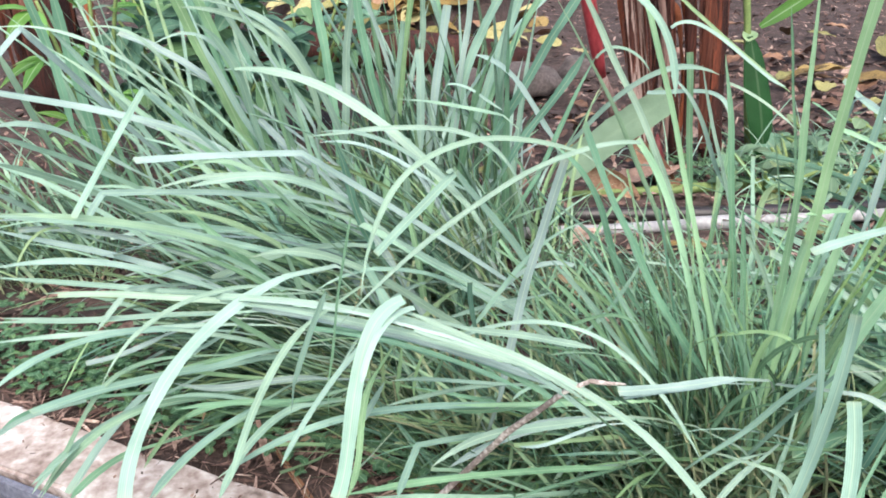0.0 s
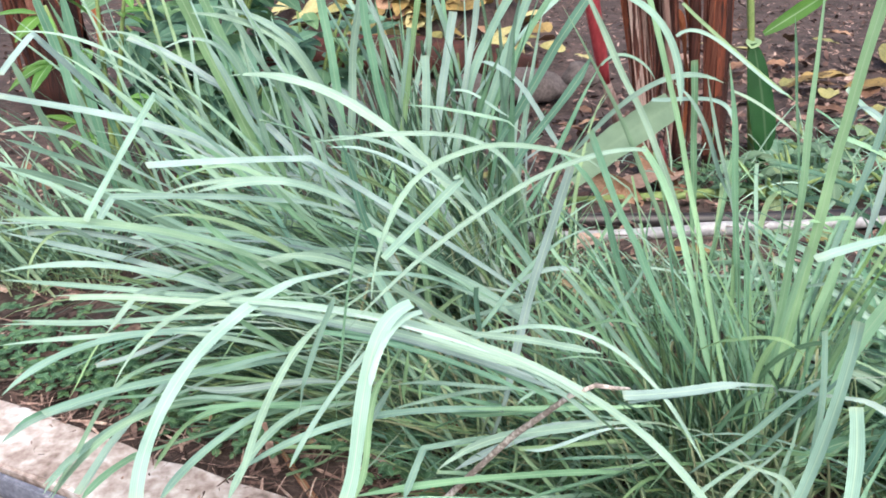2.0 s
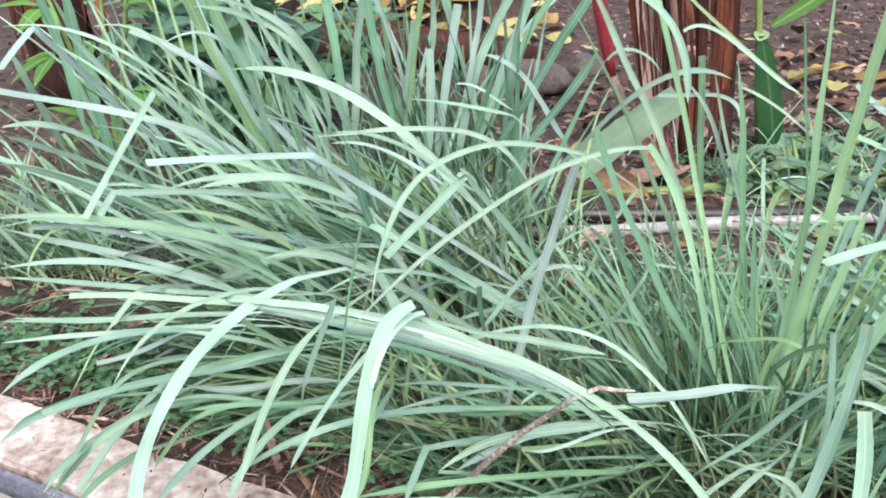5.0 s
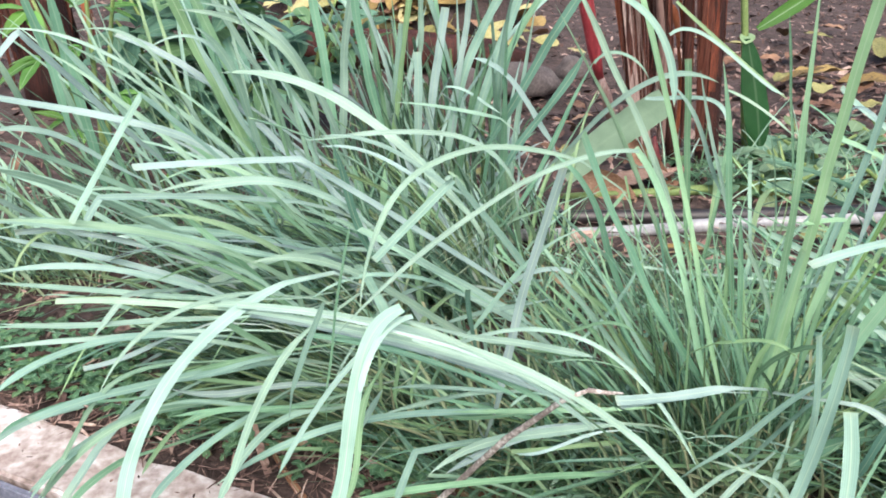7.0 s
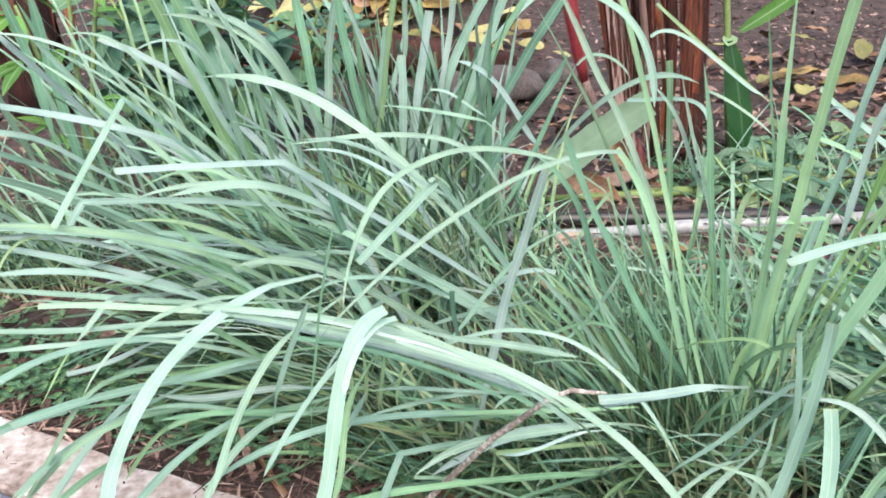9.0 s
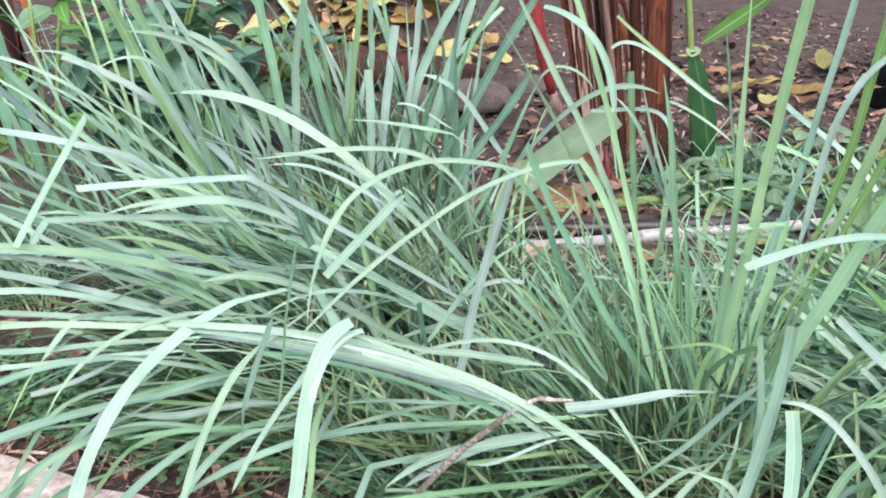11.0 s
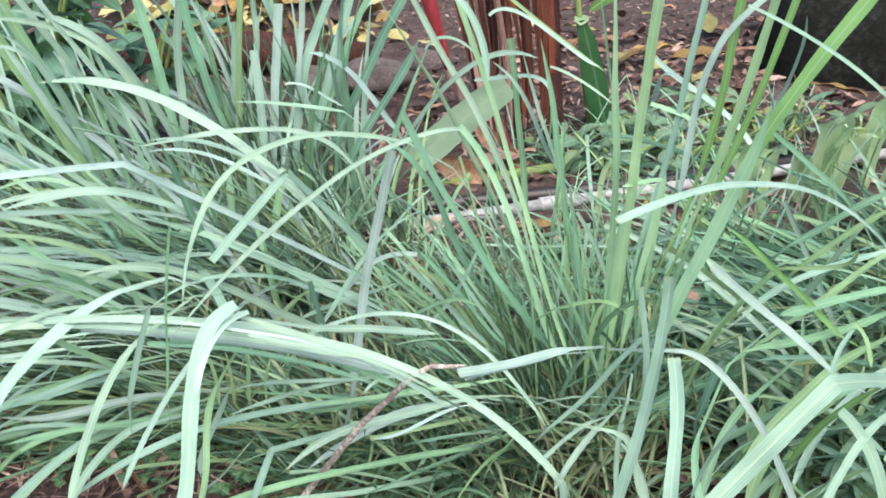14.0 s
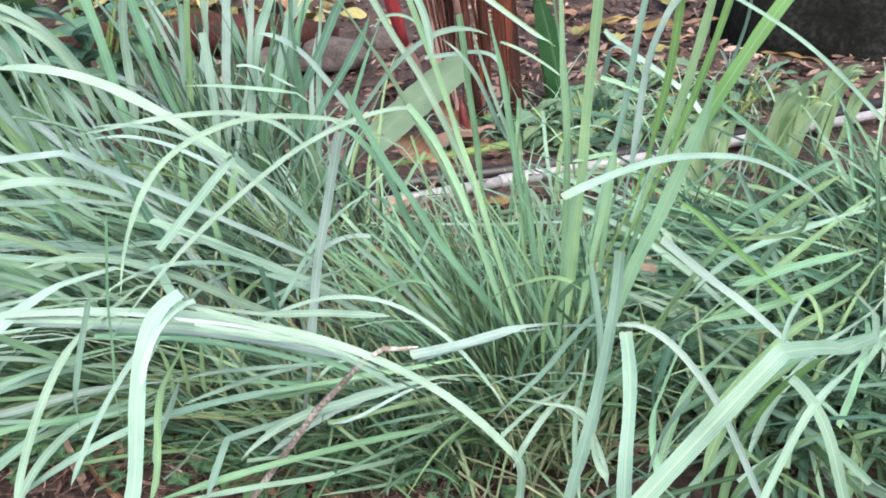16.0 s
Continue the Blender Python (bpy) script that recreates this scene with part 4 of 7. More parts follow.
put_leaf("dry_scrap", TAN_LEAF, row_end, (0.816, 1.55, 0.101), 60, 50, 20, 0.06, 0.035, 0.3, 0.2, 0.6, 0.02, 7.0, "pinkish scrap of dry leaf caught between blades", 8)
foot_stems(row_front, 60, 0.13, 61)
foot_stems(row_right, 70, 0.12, 62)
foot_stems(row_mid, 40, 0.16, 63)
foot_stems(row_right, 95, 0.14, 64, (-0.03, -0.09))
foot_stems(row_low, 70, 0.12, 65, (-0.09, 0.02))
foot_stems(row_edge, 26, 0.14, 66, (-0.2, 0.0))


# ---- blades that stand out ----
blade(row_front, (-0.124, 1.12, 0.456), (-0.203, 1.041, 0.449), (-0.265, 0.942, 0.392), (-0.24, 0.84, 0.344), 0.0144, cut=1, turn=(3, 9), face=(0.32, -0.47, 0.82), mat=GRASS_PALE)
blade(row_front, (-0.154, 1.12, 0.441), (-0.213, 1.073, 0.469), (-0.284, 1.013, 0.455), (-0.299, 0.95, 0.402), 0.0077, cut=0.6, turn=(7, 15), face=(-0.01, -0.59, 0.81), mat=GRASS_PALE)
blade(row_front, (0.03, 1.0, 0.491), (-0.036, 0.955, 0.484), (-0.009, 0.894, 0.382), (-0.026, 0.84, 0.352), 0.0151, cut=1, turn=(12, 5), face=(0.30, -0.62, 0.73), mat=GRASS_LIGHT, stem=False)
blade(row_front, (0.041, 1.01, 0.475), (0.007, 0.979, 0.487), (-0.005, 0.94, 0.462), (-0.006, 0.9, 0.447), 0.0073, cut=0.9, turn=(-1, -9), face=(0.09, -0.58, 0.81), mat=GRASS_PALE, stem=False)
blade(row_front, (0.01, 0.98, 0.47), (-0.038, 0.963, 0.429), (-0.075, 0.946, 0.374), (-0.104, 0.93, 0.316), 0.0065, cut=0.85, turn=(-14, -10), face=(-0.01, -0.51, 0.86), mat=GRASS_PALE, stem=False)
blade(row_front, (-0.094, 0.98, 0.39), (-0.081, 0.971, 0.436), (-0.063, 0.961, 0.482), (-0.045, 0.95, 0.526), 0.0063, cut=0.9, turn=(7, -12), face=(0.29, -0.61, 0.73), mat=GRASS_LIGHT)
blade(row_mid, (-0.217, 1.55, 0.363), (-0.264, 1.535, 0.438), (-0.346, 1.518, 0.482), (-0.388, 1.5, 0.56), 0.0157, cut=0.7, turn=(3, -13), face=(-0.06, -0.62, 0.78), mat=GRASS_GREEN)
blade(row_mid, (-0.062, 1.5, 0.318), (-0.092, 1.484, 0.386), (-0.095, 1.468, 0.461), (-0.113, 1.45, 0.532), 0.0138, cut=0.6, turn=(-8, -10), face=(0.32, -0.59, 0.75), mat=GRASS_DARK)
blade(row_front, (-0.01, 1.05, 0.361), (-0.034, 1.009, 0.336), (-0.011, 0.966, 0.301), (-0.031, 0.92, 0.281), 0.0075, cut=0.85, turn=(-6, 17), face=(0.09, -0.49, 0.87), mat=GRASS_GREEN)
blade(row_front, (-0.081, 1.02, 0.447), (-0.126, 0.982, 0.415), (-0.14, 0.942, 0.365), (-0.152, 0.9, 0.318), 0.0084, cut=0.85, turn=(-8, 16), face=(0.23, -0.47, 0.85), mat=GRASS_LIGHT)
blade(row_front, (0.289, 1.25, 0.185), (0.121, 1.165, 0.217), (-0.046, 1.087, 0.331), (-0.185, 0.95, 0.28), 0.0094, cut=0.85, turn=(11, -7), face=(0.03, -0.59, 0.81), mat=GRASS_LIGHT)
blade(row_front, (0.157, 1.15, 0.282), (0.103, 1.105, 0.311), (0.051, 1.055, 0.331), (0.005, 1.0, 0.349), 0.0060, cut=0.7, turn=(-10, -16), face=(-0.07, -0.54, 0.84), mat=GRASS_PALE)
blade(row_front, (-0.092, 1.05, 0.314), (-0.135, 1.015, 0.335), (-0.164, 0.967, 0.297), (-0.175, 0.92, 0.275), 0.0089, cut=0.85, turn=(-14, 6), face=(0.08, -0.54, 0.84), mat=GRASS_LIGHT)
folded(row_right, (0.164, 1.2, 0.163), (0.038, 1.08, 0.231), (0.019, 0.98, 0.23), 0.0098, cut=0.9, turn=(9, -1), face=(-0.06, -0.53, 0.85), mat=GRASS_LIGHT)
blade(row_right, (0.271, 1.12, 0.248), (0.202, 1.09, 0.256), (0.12, 1.058, 0.283), (0.058, 1.02, 0.245), 0.0114, cut=0.7, turn=(6, -16), face=(0.23, -0.59, 0.78), mat=GRASS_PALE)
blade(row_right, (0.287, 1.12, 0.241), (0.246, 1.098, 0.249), (0.203, 1.07, 0.231), (0.166, 1.05, 0.258), 0.0058, cut=0.8, turn=(7, 12), face=(-0.27, -0.47, 0.84), mat=GRASS_WHITE)
blade(row_low, (0.308, 1.15, 0.144), (0.187, 1.098, 0.182), (0.066, 1.04, 0.214), (-0.048, 0.97, 0.241), 0.0092, cut=0.8, turn=(-4, 3), face=(-0.28, -0.55, 0.79), mat=GRASS_GREEN)
blade(row_front, (-0.182, 1.16, 0.309), (-0.257, 1.099, 0.328), (-0.328, 1.033, 0.352), (-0.383, 0.95, 0.365), 0.0127, cut=1, turn=(-9, 16), face=(0.10, -0.50, 0.86), mat=GRASS_LIGHT)
blade(row_front, (-0.294, 1.2, 0.329), (-0.355, 1.144, 0.36), (-0.424, 1.079, 0.387), (-0.462, 1.0, 0.353), 0.0108, cut=0.8, turn=(12, 16), face=(0.23, -0.56, 0.79), mat=GRASS_LIGHT)
blade(row_front, (-0.308, 1.12, 0.262), (-0.348, 1.064, 0.29), (-0.374, 0.989, 0.278), (-0.386, 0.92, 0.289), 0.0086, cut=0.85, turn=(1, 10), face=(0.07, -0.47, 0.88), mat=GRASS_LIGHT)
blade(row_front, (-0.232, 1.12, 0.249), (-0.257, 1.08, 0.298), (-0.27, 1.01, 0.284), (-0.268, 0.95, 0.292), 0.0077, cut=0.85, turn=(8, 13), face=(-0.02, -0.47, 0.88), mat=GRASS_GREEN)
blade(row_front, (-0.18, 1.08, 0.281), (-0.212, 1.023, 0.285), (-0.236, 0.965, 0.293), (-0.244, 0.9, 0.292), 0.0080, cut=0.85, turn=(-11, -6), face=(0.23, -0.45, 0.86), mat=GRASS_LIGHT)
blade(row_front, (-0.316, 1.05, 0.239), (-0.331, 1.005, 0.263), (-0.336, 0.951, 0.273), (-0.333, 0.9, 0.287), 0.0087, cut=0.85, turn=(-4, 15), face=(0.30, -0.48, 0.82), mat=GRASS_GREEN)
blade(row_front, (-0.402, 1.1, 0.277), (-0.422, 1.053, 0.296), (-0.439, 1.005, 0.32), (-0.442, 0.95, 0.323), 0.0072, cut=0.8, turn=(-5, -12), face=(0.12, -0.55, 0.82), mat=GRASS_PALE, stem=False)
blade(row_front, (-0.42, 1.2, 0.326), (-0.43, 1.168, 0.312), (-0.433, 1.134, 0.294), (-0.438, 1.1, 0.281), 0.0029, cut=0.6, turn=(5, 18), face=(0.14, -0.61, 0.78), mat=GRASS_YELLOW)
folded(row_left, (-0.268, 1.5, 0.448), (-0.351, 1.32, 0.64), (-0.422, 1.2, 0.497), 0.0089, cut=1, turn=(14, 1), face=(0.23, -0.74, 0.63), mat=GRASS_LIGHT)
folded(row_mid, (0.174, 1.55, 0.234), (-0.127, 1.27, 0.566), (-0.294, 1.12, 0.604), 0.0107, cut=1, turn=(3, 12), face=(0.12, -0.70, 0.71), mat=GRASS_WHITE)
blade(row_left, (-0.267, 1.5, 0.458), (-0.335, 1.447, 0.568), (-0.464, 1.379, 0.595), (-0.56, 1.3, 0.641), 0.0126, cut=1, turn=(-12, 15), face=(0.02, -0.70, 0.72), mat=GRASS_WHITE)
blade(row_left, (-0.438, 1.45, 0.474), (-0.477, 1.407, 0.52), (-0.512, 1.358, 0.597), (-0.57, 1.3, 0.587), 0.0097, cut=0.8, turn=(9, -13), face=(0.40, -0.56, 0.73), mat=GRASS_PALE)
folded(row_left, (-0.53, 1.65, 0.493), (-0.592, 1.48, 0.69), (-0.61, 1.4, 0.645), 0.0116, cut=1, turn=(4, 10), face=(0.14, -0.73, 0.67), mat=GRASS_WHITE)
blade(row_left, (-0.44, 1.7, 0.509), (-0.489, 1.671, 0.613), (-0.596, 1.635, 0.683), (-0.711, 1.6, 0.669), 0.0069, cut=0.6, turn=(-10, 12), face=(0.21, -0.72, 0.66), mat=GRASS_PALE)
blade(row_left, (-0.441, 1.9, 0.366), (-0.479, 1.872, 0.464), (-0.506, 1.837, 0.669), (-0.655, 1.8, 0.632), 0.0102, cut=0.6, turn=(14, 13), face=(0.50, -0.64, 0.58), mat=GRASS_PALE)
blade(row_left, (-0.355, 1.9, 0.43), (-0.369, 1.862, 0.537), (-0.397, 1.845, 0.681), (-0.527, 1.8, 0.596), 0.0100, cut=0.6, turn=(-0, 8), face=(0.24, -0.76, 0.60), mat=GRASS_PALE)
blade(row_left, (-0.355, 1.95, 0.271), (-0.402, 1.936, 0.425), (-0.463, 1.919, 0.58), (-0.516, 1.9, 0.734), 0.0224, cut=1, turn=(-3, -13), face=(0.14, -0.65, 0.75), mat=GRASS_GREEN)
blade(row_left, (-0.327, 1.95, 0.299), (-0.362, 1.935, 0.447), (-0.424, 1.919, 0.59), (-0.471, 1.9, 0.734), 0.0197, cut=1, turn=(13, 5), face=(0.22, -0.75, 0.63), mat=GRASS_GREEN)
blade(row_left, (-0.22, 1.85, 0.429), (-0.259, 1.821, 0.541), (-0.323, 1.787, 0.641), (-0.359, 1.75, 0.752), 0.0108, cut=1, turn=(-12, -8), face=(0.30, -0.65, 0.70), mat=GRASS_WHITE)
blade(row_left, (-0.208, 1.85, 0.435), (-0.204, 1.818, 0.584), (-0.293, 1.791, 0.672), (-0.434, 1.75, 0.683), 0.0156, cut=0.8, turn=(-4, 10), face=(0.30, -0.68, 0.66), mat=GRASS_PALE)
blade(row_mid, (0.104, 1.6, 0.355), (-0.029, 1.654, 0.486), (-0.165, 1.703, 0.606), (-0.372, 1.75, 0.568), 0.0188, cut=0.8, turn=(5, 9), face=(0.02, -0.69, 0.72), mat=GRASS_PALE)
blade(row_mid, (0.187, 1.65, 0.398), (0.116, 1.635, 0.544), (-0.064, 1.617, 0.49), (-0.19, 1.6, 0.487), 0.0096, cut=0.7, turn=(-6, -1), face=(0.16, -0.67, 0.72), mat=GRASS_PALE)
blade(row_right, (0.242, 1.2, 0.594), (0.116, 1.097, 0.668), (-0.005, 1.033, 0.663), (0.002, 0.87, 0.558), 0.0072, cut=0.7, turn=(-6, 16), face=(0.11, -0.68, 0.73), mat=GRASS_PALE)
blade(row_right, (0.464, 1.22, 0.229), (0.4, 1.214, 0.349), (0.393, 1.208, 0.504), (0.306, 1.2, 0.613), 0.0086, cut=1, turn=(-14, 2), face=(-0.28, -0.61, 0.74), mat=GRASS_LIME)
blade(row_right, (0.307, 1.18, 0.615), (0.186, 1.135, 0.64), (0.029, 1.059, 0.527), (-0.051, 1.0, 0.445), 0.0067, cut=0.5, turn=(-1, 11), face=(0.07, -0.62, 0.78), mat=GRASS_PALE, stem=False)
blade(row_mid, (0.08, 1.28, 0.537), (0.044, 1.26, 0.506), (0.009, 1.24, 0.473), (-0.025, 1.22, 0.441), 0.0114, cut=1, turn=(-4, 5), face=(0.16, -0.60, 0.78), mat=GRASS_LIGHT, stem=False)
blade(row_mid, (0.205, 1.4, 0.329), (0.167, 1.365, 0.401), (0.121, 1.324, 0.468), (0.082, 1.28, 0.536), 0.0153, cut=1, turn=(-4, 12), face=(0.16, -0.62, 0.77), mat=GRASS_LIGHT)
blade(row_mid, (0.079, 1.28, 0.538), (0.077, 1.277, 0.543), (0.074, 1.274, 0.543), (0.071, 1.27, 0.54), 0.0074, cut=1, turn=(13, 16), face=(0.02, -0.68, 0.73), mat=GRASS_PALE, stem=False)
blade(row_mid, (0.147, 1.16, 0.254), (0.164, 1.172, 0.366), (0.19, 1.185, 0.476), (0.22, 1.2, 0.586), 0.0118, cut=1, turn=(-9, 12), face=(0.17, -0.63, 0.75), mat=GRASS_GREY)
blade(row_mid, (0.144, 1.42, 0.267), (0.168, 1.394, 0.318), (0.202, 1.368, 0.376), (0.259, 1.33, 0.375), 0.0075, cut=1, turn=(5, 8), face=(0.07, -0.68, 0.73), mat=GRASS_WHITE)
blade(row_mid, (0.069, 1.4, 0.241), (0.125, 1.354, 0.289), (0.178, 1.305, 0.327), (0.227, 1.25, 0.373), 0.0074, cut=0.6, turn=(8, 3), face=(0.06, -0.62, 0.78), mat=GRASS_PALE)
blade(row_mid, (0.162, 1.4, 0.265), (0.077, 1.358, 0.324), (-0.027, 1.313, 0.423), (-0.126, 1.25, 0.359), 0.0081, cut=0.7, turn=(3, 10), face=(0.12, -0.59, 0.80), mat=GRASS_LIGHT)
blade(row_mid, (0.117, 1.4, 0.214), (0.014, 1.343, 0.286), (-0.071, 1.287, 0.449), (-0.191, 1.2, 0.443), 0.0122, cut=0.8, turn=(-13, -12), face=(0.07, -0.61, 0.79), mat=GRASS_PALE)
blade(row_front, (0.015, 1.15, 0.365), (-0.125, 1.134, 0.403), (-0.265, 1.117, 0.436), (-0.409, 1.1, 0.435), 0.0083, cut=1, turn=(-8, 7), face=(0.26, -0.65, 0.71), mat=GRASS_PALE)
blade(row_front, (-0.203, 1.08, 0.447), (0.01, 1.033, 0.466), (0.246, 0.976, 0.455), (0.379, 0.93, 0.261), 0.0092, cut=1, turn=(-1, -10), face=(-0.25, -0.62, 0.74), mat=GRASS_PALE, stem=False)
blade(row_end, (0.871, 1.15, 0.161), (0.789, 1.111, 0.168), (0.706, 1.065, 0.154), (0.661, 1.0, 0.105), 0.0151, cut=0.8, turn=(-5, -11), face=(-0.48, -0.48, 0.73), mat=GRASS_GREEN)
blade(row_end, (0.915, 1.15, 0.257), (0.816, 1.111, 0.258), (0.721, 1.058, 0.224), (0.641, 1.0, 0.186), 0.0132, cut=0.8, turn=(-1, -4), face=(-0.27, -0.47, 0.84), mat=GRASS_GREEN)
blade(row_end, (0.908, 1.1, 0.25), (0.83, 1.073, 0.241), (0.761, 1.037, 0.189), (0.723, 1.0, 0.126), 0.0104, cut=0.8, turn=(-7, 15), face=(-0.54, -0.41, 0.73), mat=GRASS_PALE)
blade(row_end, (0.968, 1.2, 0.281), (0.872, 1.166, 0.264), (0.776, 1.135, 0.286), (0.681, 1.1, 0.301), 0.0122, cut=0.8, turn=(-6, -3), face=(-0.47, -0.43, 0.77), mat=GRASS_GREEN)
blade(row_end, (0.943, 1.2, 0.388), (0.849, 1.17, 0.384), (0.746, 1.141, 0.403), (0.666, 1.1, 0.349), 0.0088, cut=0.8, turn=(-4, -17), face=(-0.34, -0.61, 0.72), mat=GRASS_LIGHT)
blade(row_end, (0.709, 1.1, 0.225), (0.654, 1.072, 0.211), (0.618, 1.037, 0.168), (0.594, 1.0, 0.125), 0.0114, cut=0.8, turn=(1, -6), face=(-0.21, -0.42, 0.88), mat=GRASS_GREEN)
blade(row_right, (0.501, 1.05, 0.275), (0.477, 1.032, 0.22), (0.485, 1.016, 0.16), (0.486, 1.0, 0.102), 0.0073, cut=0.8, turn=(9, -3), face=(-0.03, -0.47, 0.88), mat=GRASS_LIGHT)
blade(row_right, (0.469, 1.05, 0.243), (0.439, 1.035, 0.231), (0.41, 1.017, 0.21), (0.393, 1.0, 0.183), 0.0077, cut=0.8, turn=(-4, -13), face=(-0.11, -0.48, 0.87), mat=GRASS_PALE)
blade(row_low, (0.503, 1.05, 0.201), (0.521, 1.033, 0.181), (0.528, 1.017, 0.152), (0.523, 1.0, 0.126), 0.0075, cut=0.8, turn=(13, 17), face=(-0.16, -0.48, 0.86), mat=GRASS_PALE)
blade(row_end, (0.606, 1.05, 0.207), (0.591, 1.028, 0.184), (0.588, 1.005, 0.158), (0.592, 0.98, 0.134), 0.0096, cut=0.8, turn=(11, -18), face=(-0.41, -0.42, 0.81), mat=GRASS_GREEN)
blade(row_front, (-0.346, 1.2, 0.35), (-0.398, 1.168, 0.358), (-0.446, 1.136, 0.378), (-0.49, 1.1, 0.4), 0.0063, cut=0.7, turn=(3, -13), face=(0.34, -0.48, 0.81), mat=GRASS_PALE)
blade(row_front, (-0.327, 1.2, 0.318), (-0.356, 1.184, 0.305), (-0.387, 1.167, 0.3), (-0.419, 1.15, 0.302), 0.0072, cut=1, turn=(-3, -2), face=(0.12, -0.59, 0.80), mat=GRASS_GREY)
blade(row_front, (-0.158, 1.18, 0.314), (-0.176, 1.161, 0.344), (-0.195, 1.14, 0.373), (-0.209, 1.12, 0.405), 0.0072, cut=0.6, turn=(13, -4), face=(0.35, -0.49, 0.80), mat=GRASS_LIME)
blade(row_front, (-0.17, 1.18, 0.261), (-0.205, 1.155, 0.283), (-0.239, 1.129, 0.305), (-0.273, 1.1, 0.325), 0.0058, cut=0.6, turn=(3, -9), face=(0.40, -0.51, 0.76), mat=GRASS_LIME)
blade(row_front, (-0.093, 1.15, 0.285), (-0.152, 1.128, 0.304), (-0.222, 1.103, 0.286), (-0.275, 1.08, 0.322), 0.0086, cut=0.7, turn=(-2, -7), face=(0.40, -0.50, 0.77), mat=GRASS_GREY)
blade(row_front, (-0.15, 1.15, 0.329), (-0.191, 1.129, 0.356), (-0.229, 1.106, 0.386), (-0.275, 1.08, 0.399), 0.0064, cut=0.7, turn=(-6, -1), face=(-0.01, -0.56, 0.83), mat=GRASS_PALE)
blade(row_front, (-0.134, 1.18, 0.322), (-0.178, 1.155, 0.326), (-0.223, 1.128, 0.324), (-0.265, 1.1, 0.334), 0.0080, cut=0.7, turn=(-2, -7), face=(0.28, -0.50, 0.82), mat=GRASS_GREEN)
blade(row_front, (-0.156, 1.12, 0.263), (-0.197, 1.099, 0.283), (-0.238, 1.076, 0.32), (-0.283, 1.05, 0.314), 0.0059, cut=0.7, turn=(-14, 1), face=(0.07, -0.48, 0.87), mat=GRASS_LIGHT)
blade(row_front, (-0.134, 1.12, 0.261), (-0.175, 1.1, 0.281), (-0.232, 1.075, 0.302), (-0.271, 1.05, 0.272), 0.0078, cut=0.7, turn=(8, -9), face=(0.07, -0.58, 0.81), mat=GRASS_GREEN)
blade(row_front, (-0.297, 1.1, 0.288), (-0.34, 1.054, 0.278), (-0.389, 1.006, 0.284), (-0.407, 0.95, 0.25), 0.0099, cut=0.8, turn=(14, -7), face=(0.33, -0.48, 0.82), mat=GRASS_LIGHT)
blade(row_front, (-0.417, 1.15, 0.247), (-0.436, 1.106, 0.277), (-0.454, 1.054, 0.293), (-0.459, 1.0, 0.302), 0.0097, cut=0.8, turn=(4, 4), face=(0.45, -0.51, 0.73), mat=GRASS_GREEN)
blade(row_mid, (0.102, 1.12, 0.385), (0.153, 1.101, 0.39), (0.206, 1.081, 0.396), (0.256, 1.06, 0.396), 0.0097, cut=0.8, turn=(7, -7), face=(-0.04, -0.61, 0.79), mat=GRASS_PALE)
blade(row_low, (0.349, 1.2, 0.224), (0.258, 1.181, 0.229), (0.171, 1.161, 0.242), (0.081, 1.14, 0.253), 0.0069, cut=0.8, turn=(-6, 1), face=(-0.08, -0.56, 0.82), mat=GRASS_LIME)
blade(row_low, (0.358, 1.2, 0.137), (0.306, 1.174, 0.147), (0.259, 1.149, 0.169), (0.209, 1.12, 0.186), 0.0049, cut=0.7, turn=(7, 3), face=(-0.32, -0.52, 0.79), mat=GRASS_DARK)
blade(row_low, (0.366, 1.2, 0.127), (0.286, 1.166, 0.114), (0.211, 1.137, 0.161), (0.133, 1.1, 0.166), 0.0057, cut=0.7, turn=(-1, 15), face=(0.11, -0.50, 0.86), mat=GRASS_PALE)
blade(row_low, (0.37, 1.2, 0.121), (0.297, 1.168, 0.122), (0.225, 1.135, 0.118), (0.154, 1.1, 0.125), 0.0058, cut=0.7, turn=(-14, 10), face=(-0.12, -0.49, 0.86), mat=GRASS_DARK)
blade(row_low, (0.24, 1.15, 0.265), (0.215, 1.134, 0.289), (0.188, 1.125, 0.318), (0.159, 1.1, 0.29), 0.0052, cut=0.9, turn=(6, 5), face=(-0.06, -0.50, 0.86), mat=GRASS_LIGHT)
blade(row_front, (-0.13, 1.0, 0.486), (-0.039, 0.993, 0.486), (0.053, 0.986, 0.469), (0.136, 0.98, 0.433), 0.0037, cut=0.7, turn=(-3, -4), face=(0.26, -0.62, 0.74), mat=GRASS_WHITE, stem=False)
blade(row_front, (0.043, 0.97, 0.47), (0.106, 0.957, 0.455), (0.178, 0.943, 0.45), (0.23, 0.93, 0.407), 0.0046, cut=0.8, turn=(-6, 12), face=(-0.21, -0.52, 0.83), mat=GRASS_PALE, stem=False)
blade(row_front, (0.372, 0.93, 0.27), (0.399, 0.928, 0.245), (0.377, 0.927, 0.202), (0.383, 0.925, 0.171), 0.0100, cut=1, turn=(5, -2), face=(-0.23, -0.43, 0.87), mat=GRASS_PALE, stem=False)
blade(row_front, (0.005, 1.03, 0.451), (0.094, 1.014, 0.446), (0.18, 0.996, 0.405), (0.248, 0.98, 0.35), 0.0067, cut=1, turn=(11, -13), face=(-0.06, -0.56, 0.82), mat=GRASS_PALE, stem=False)
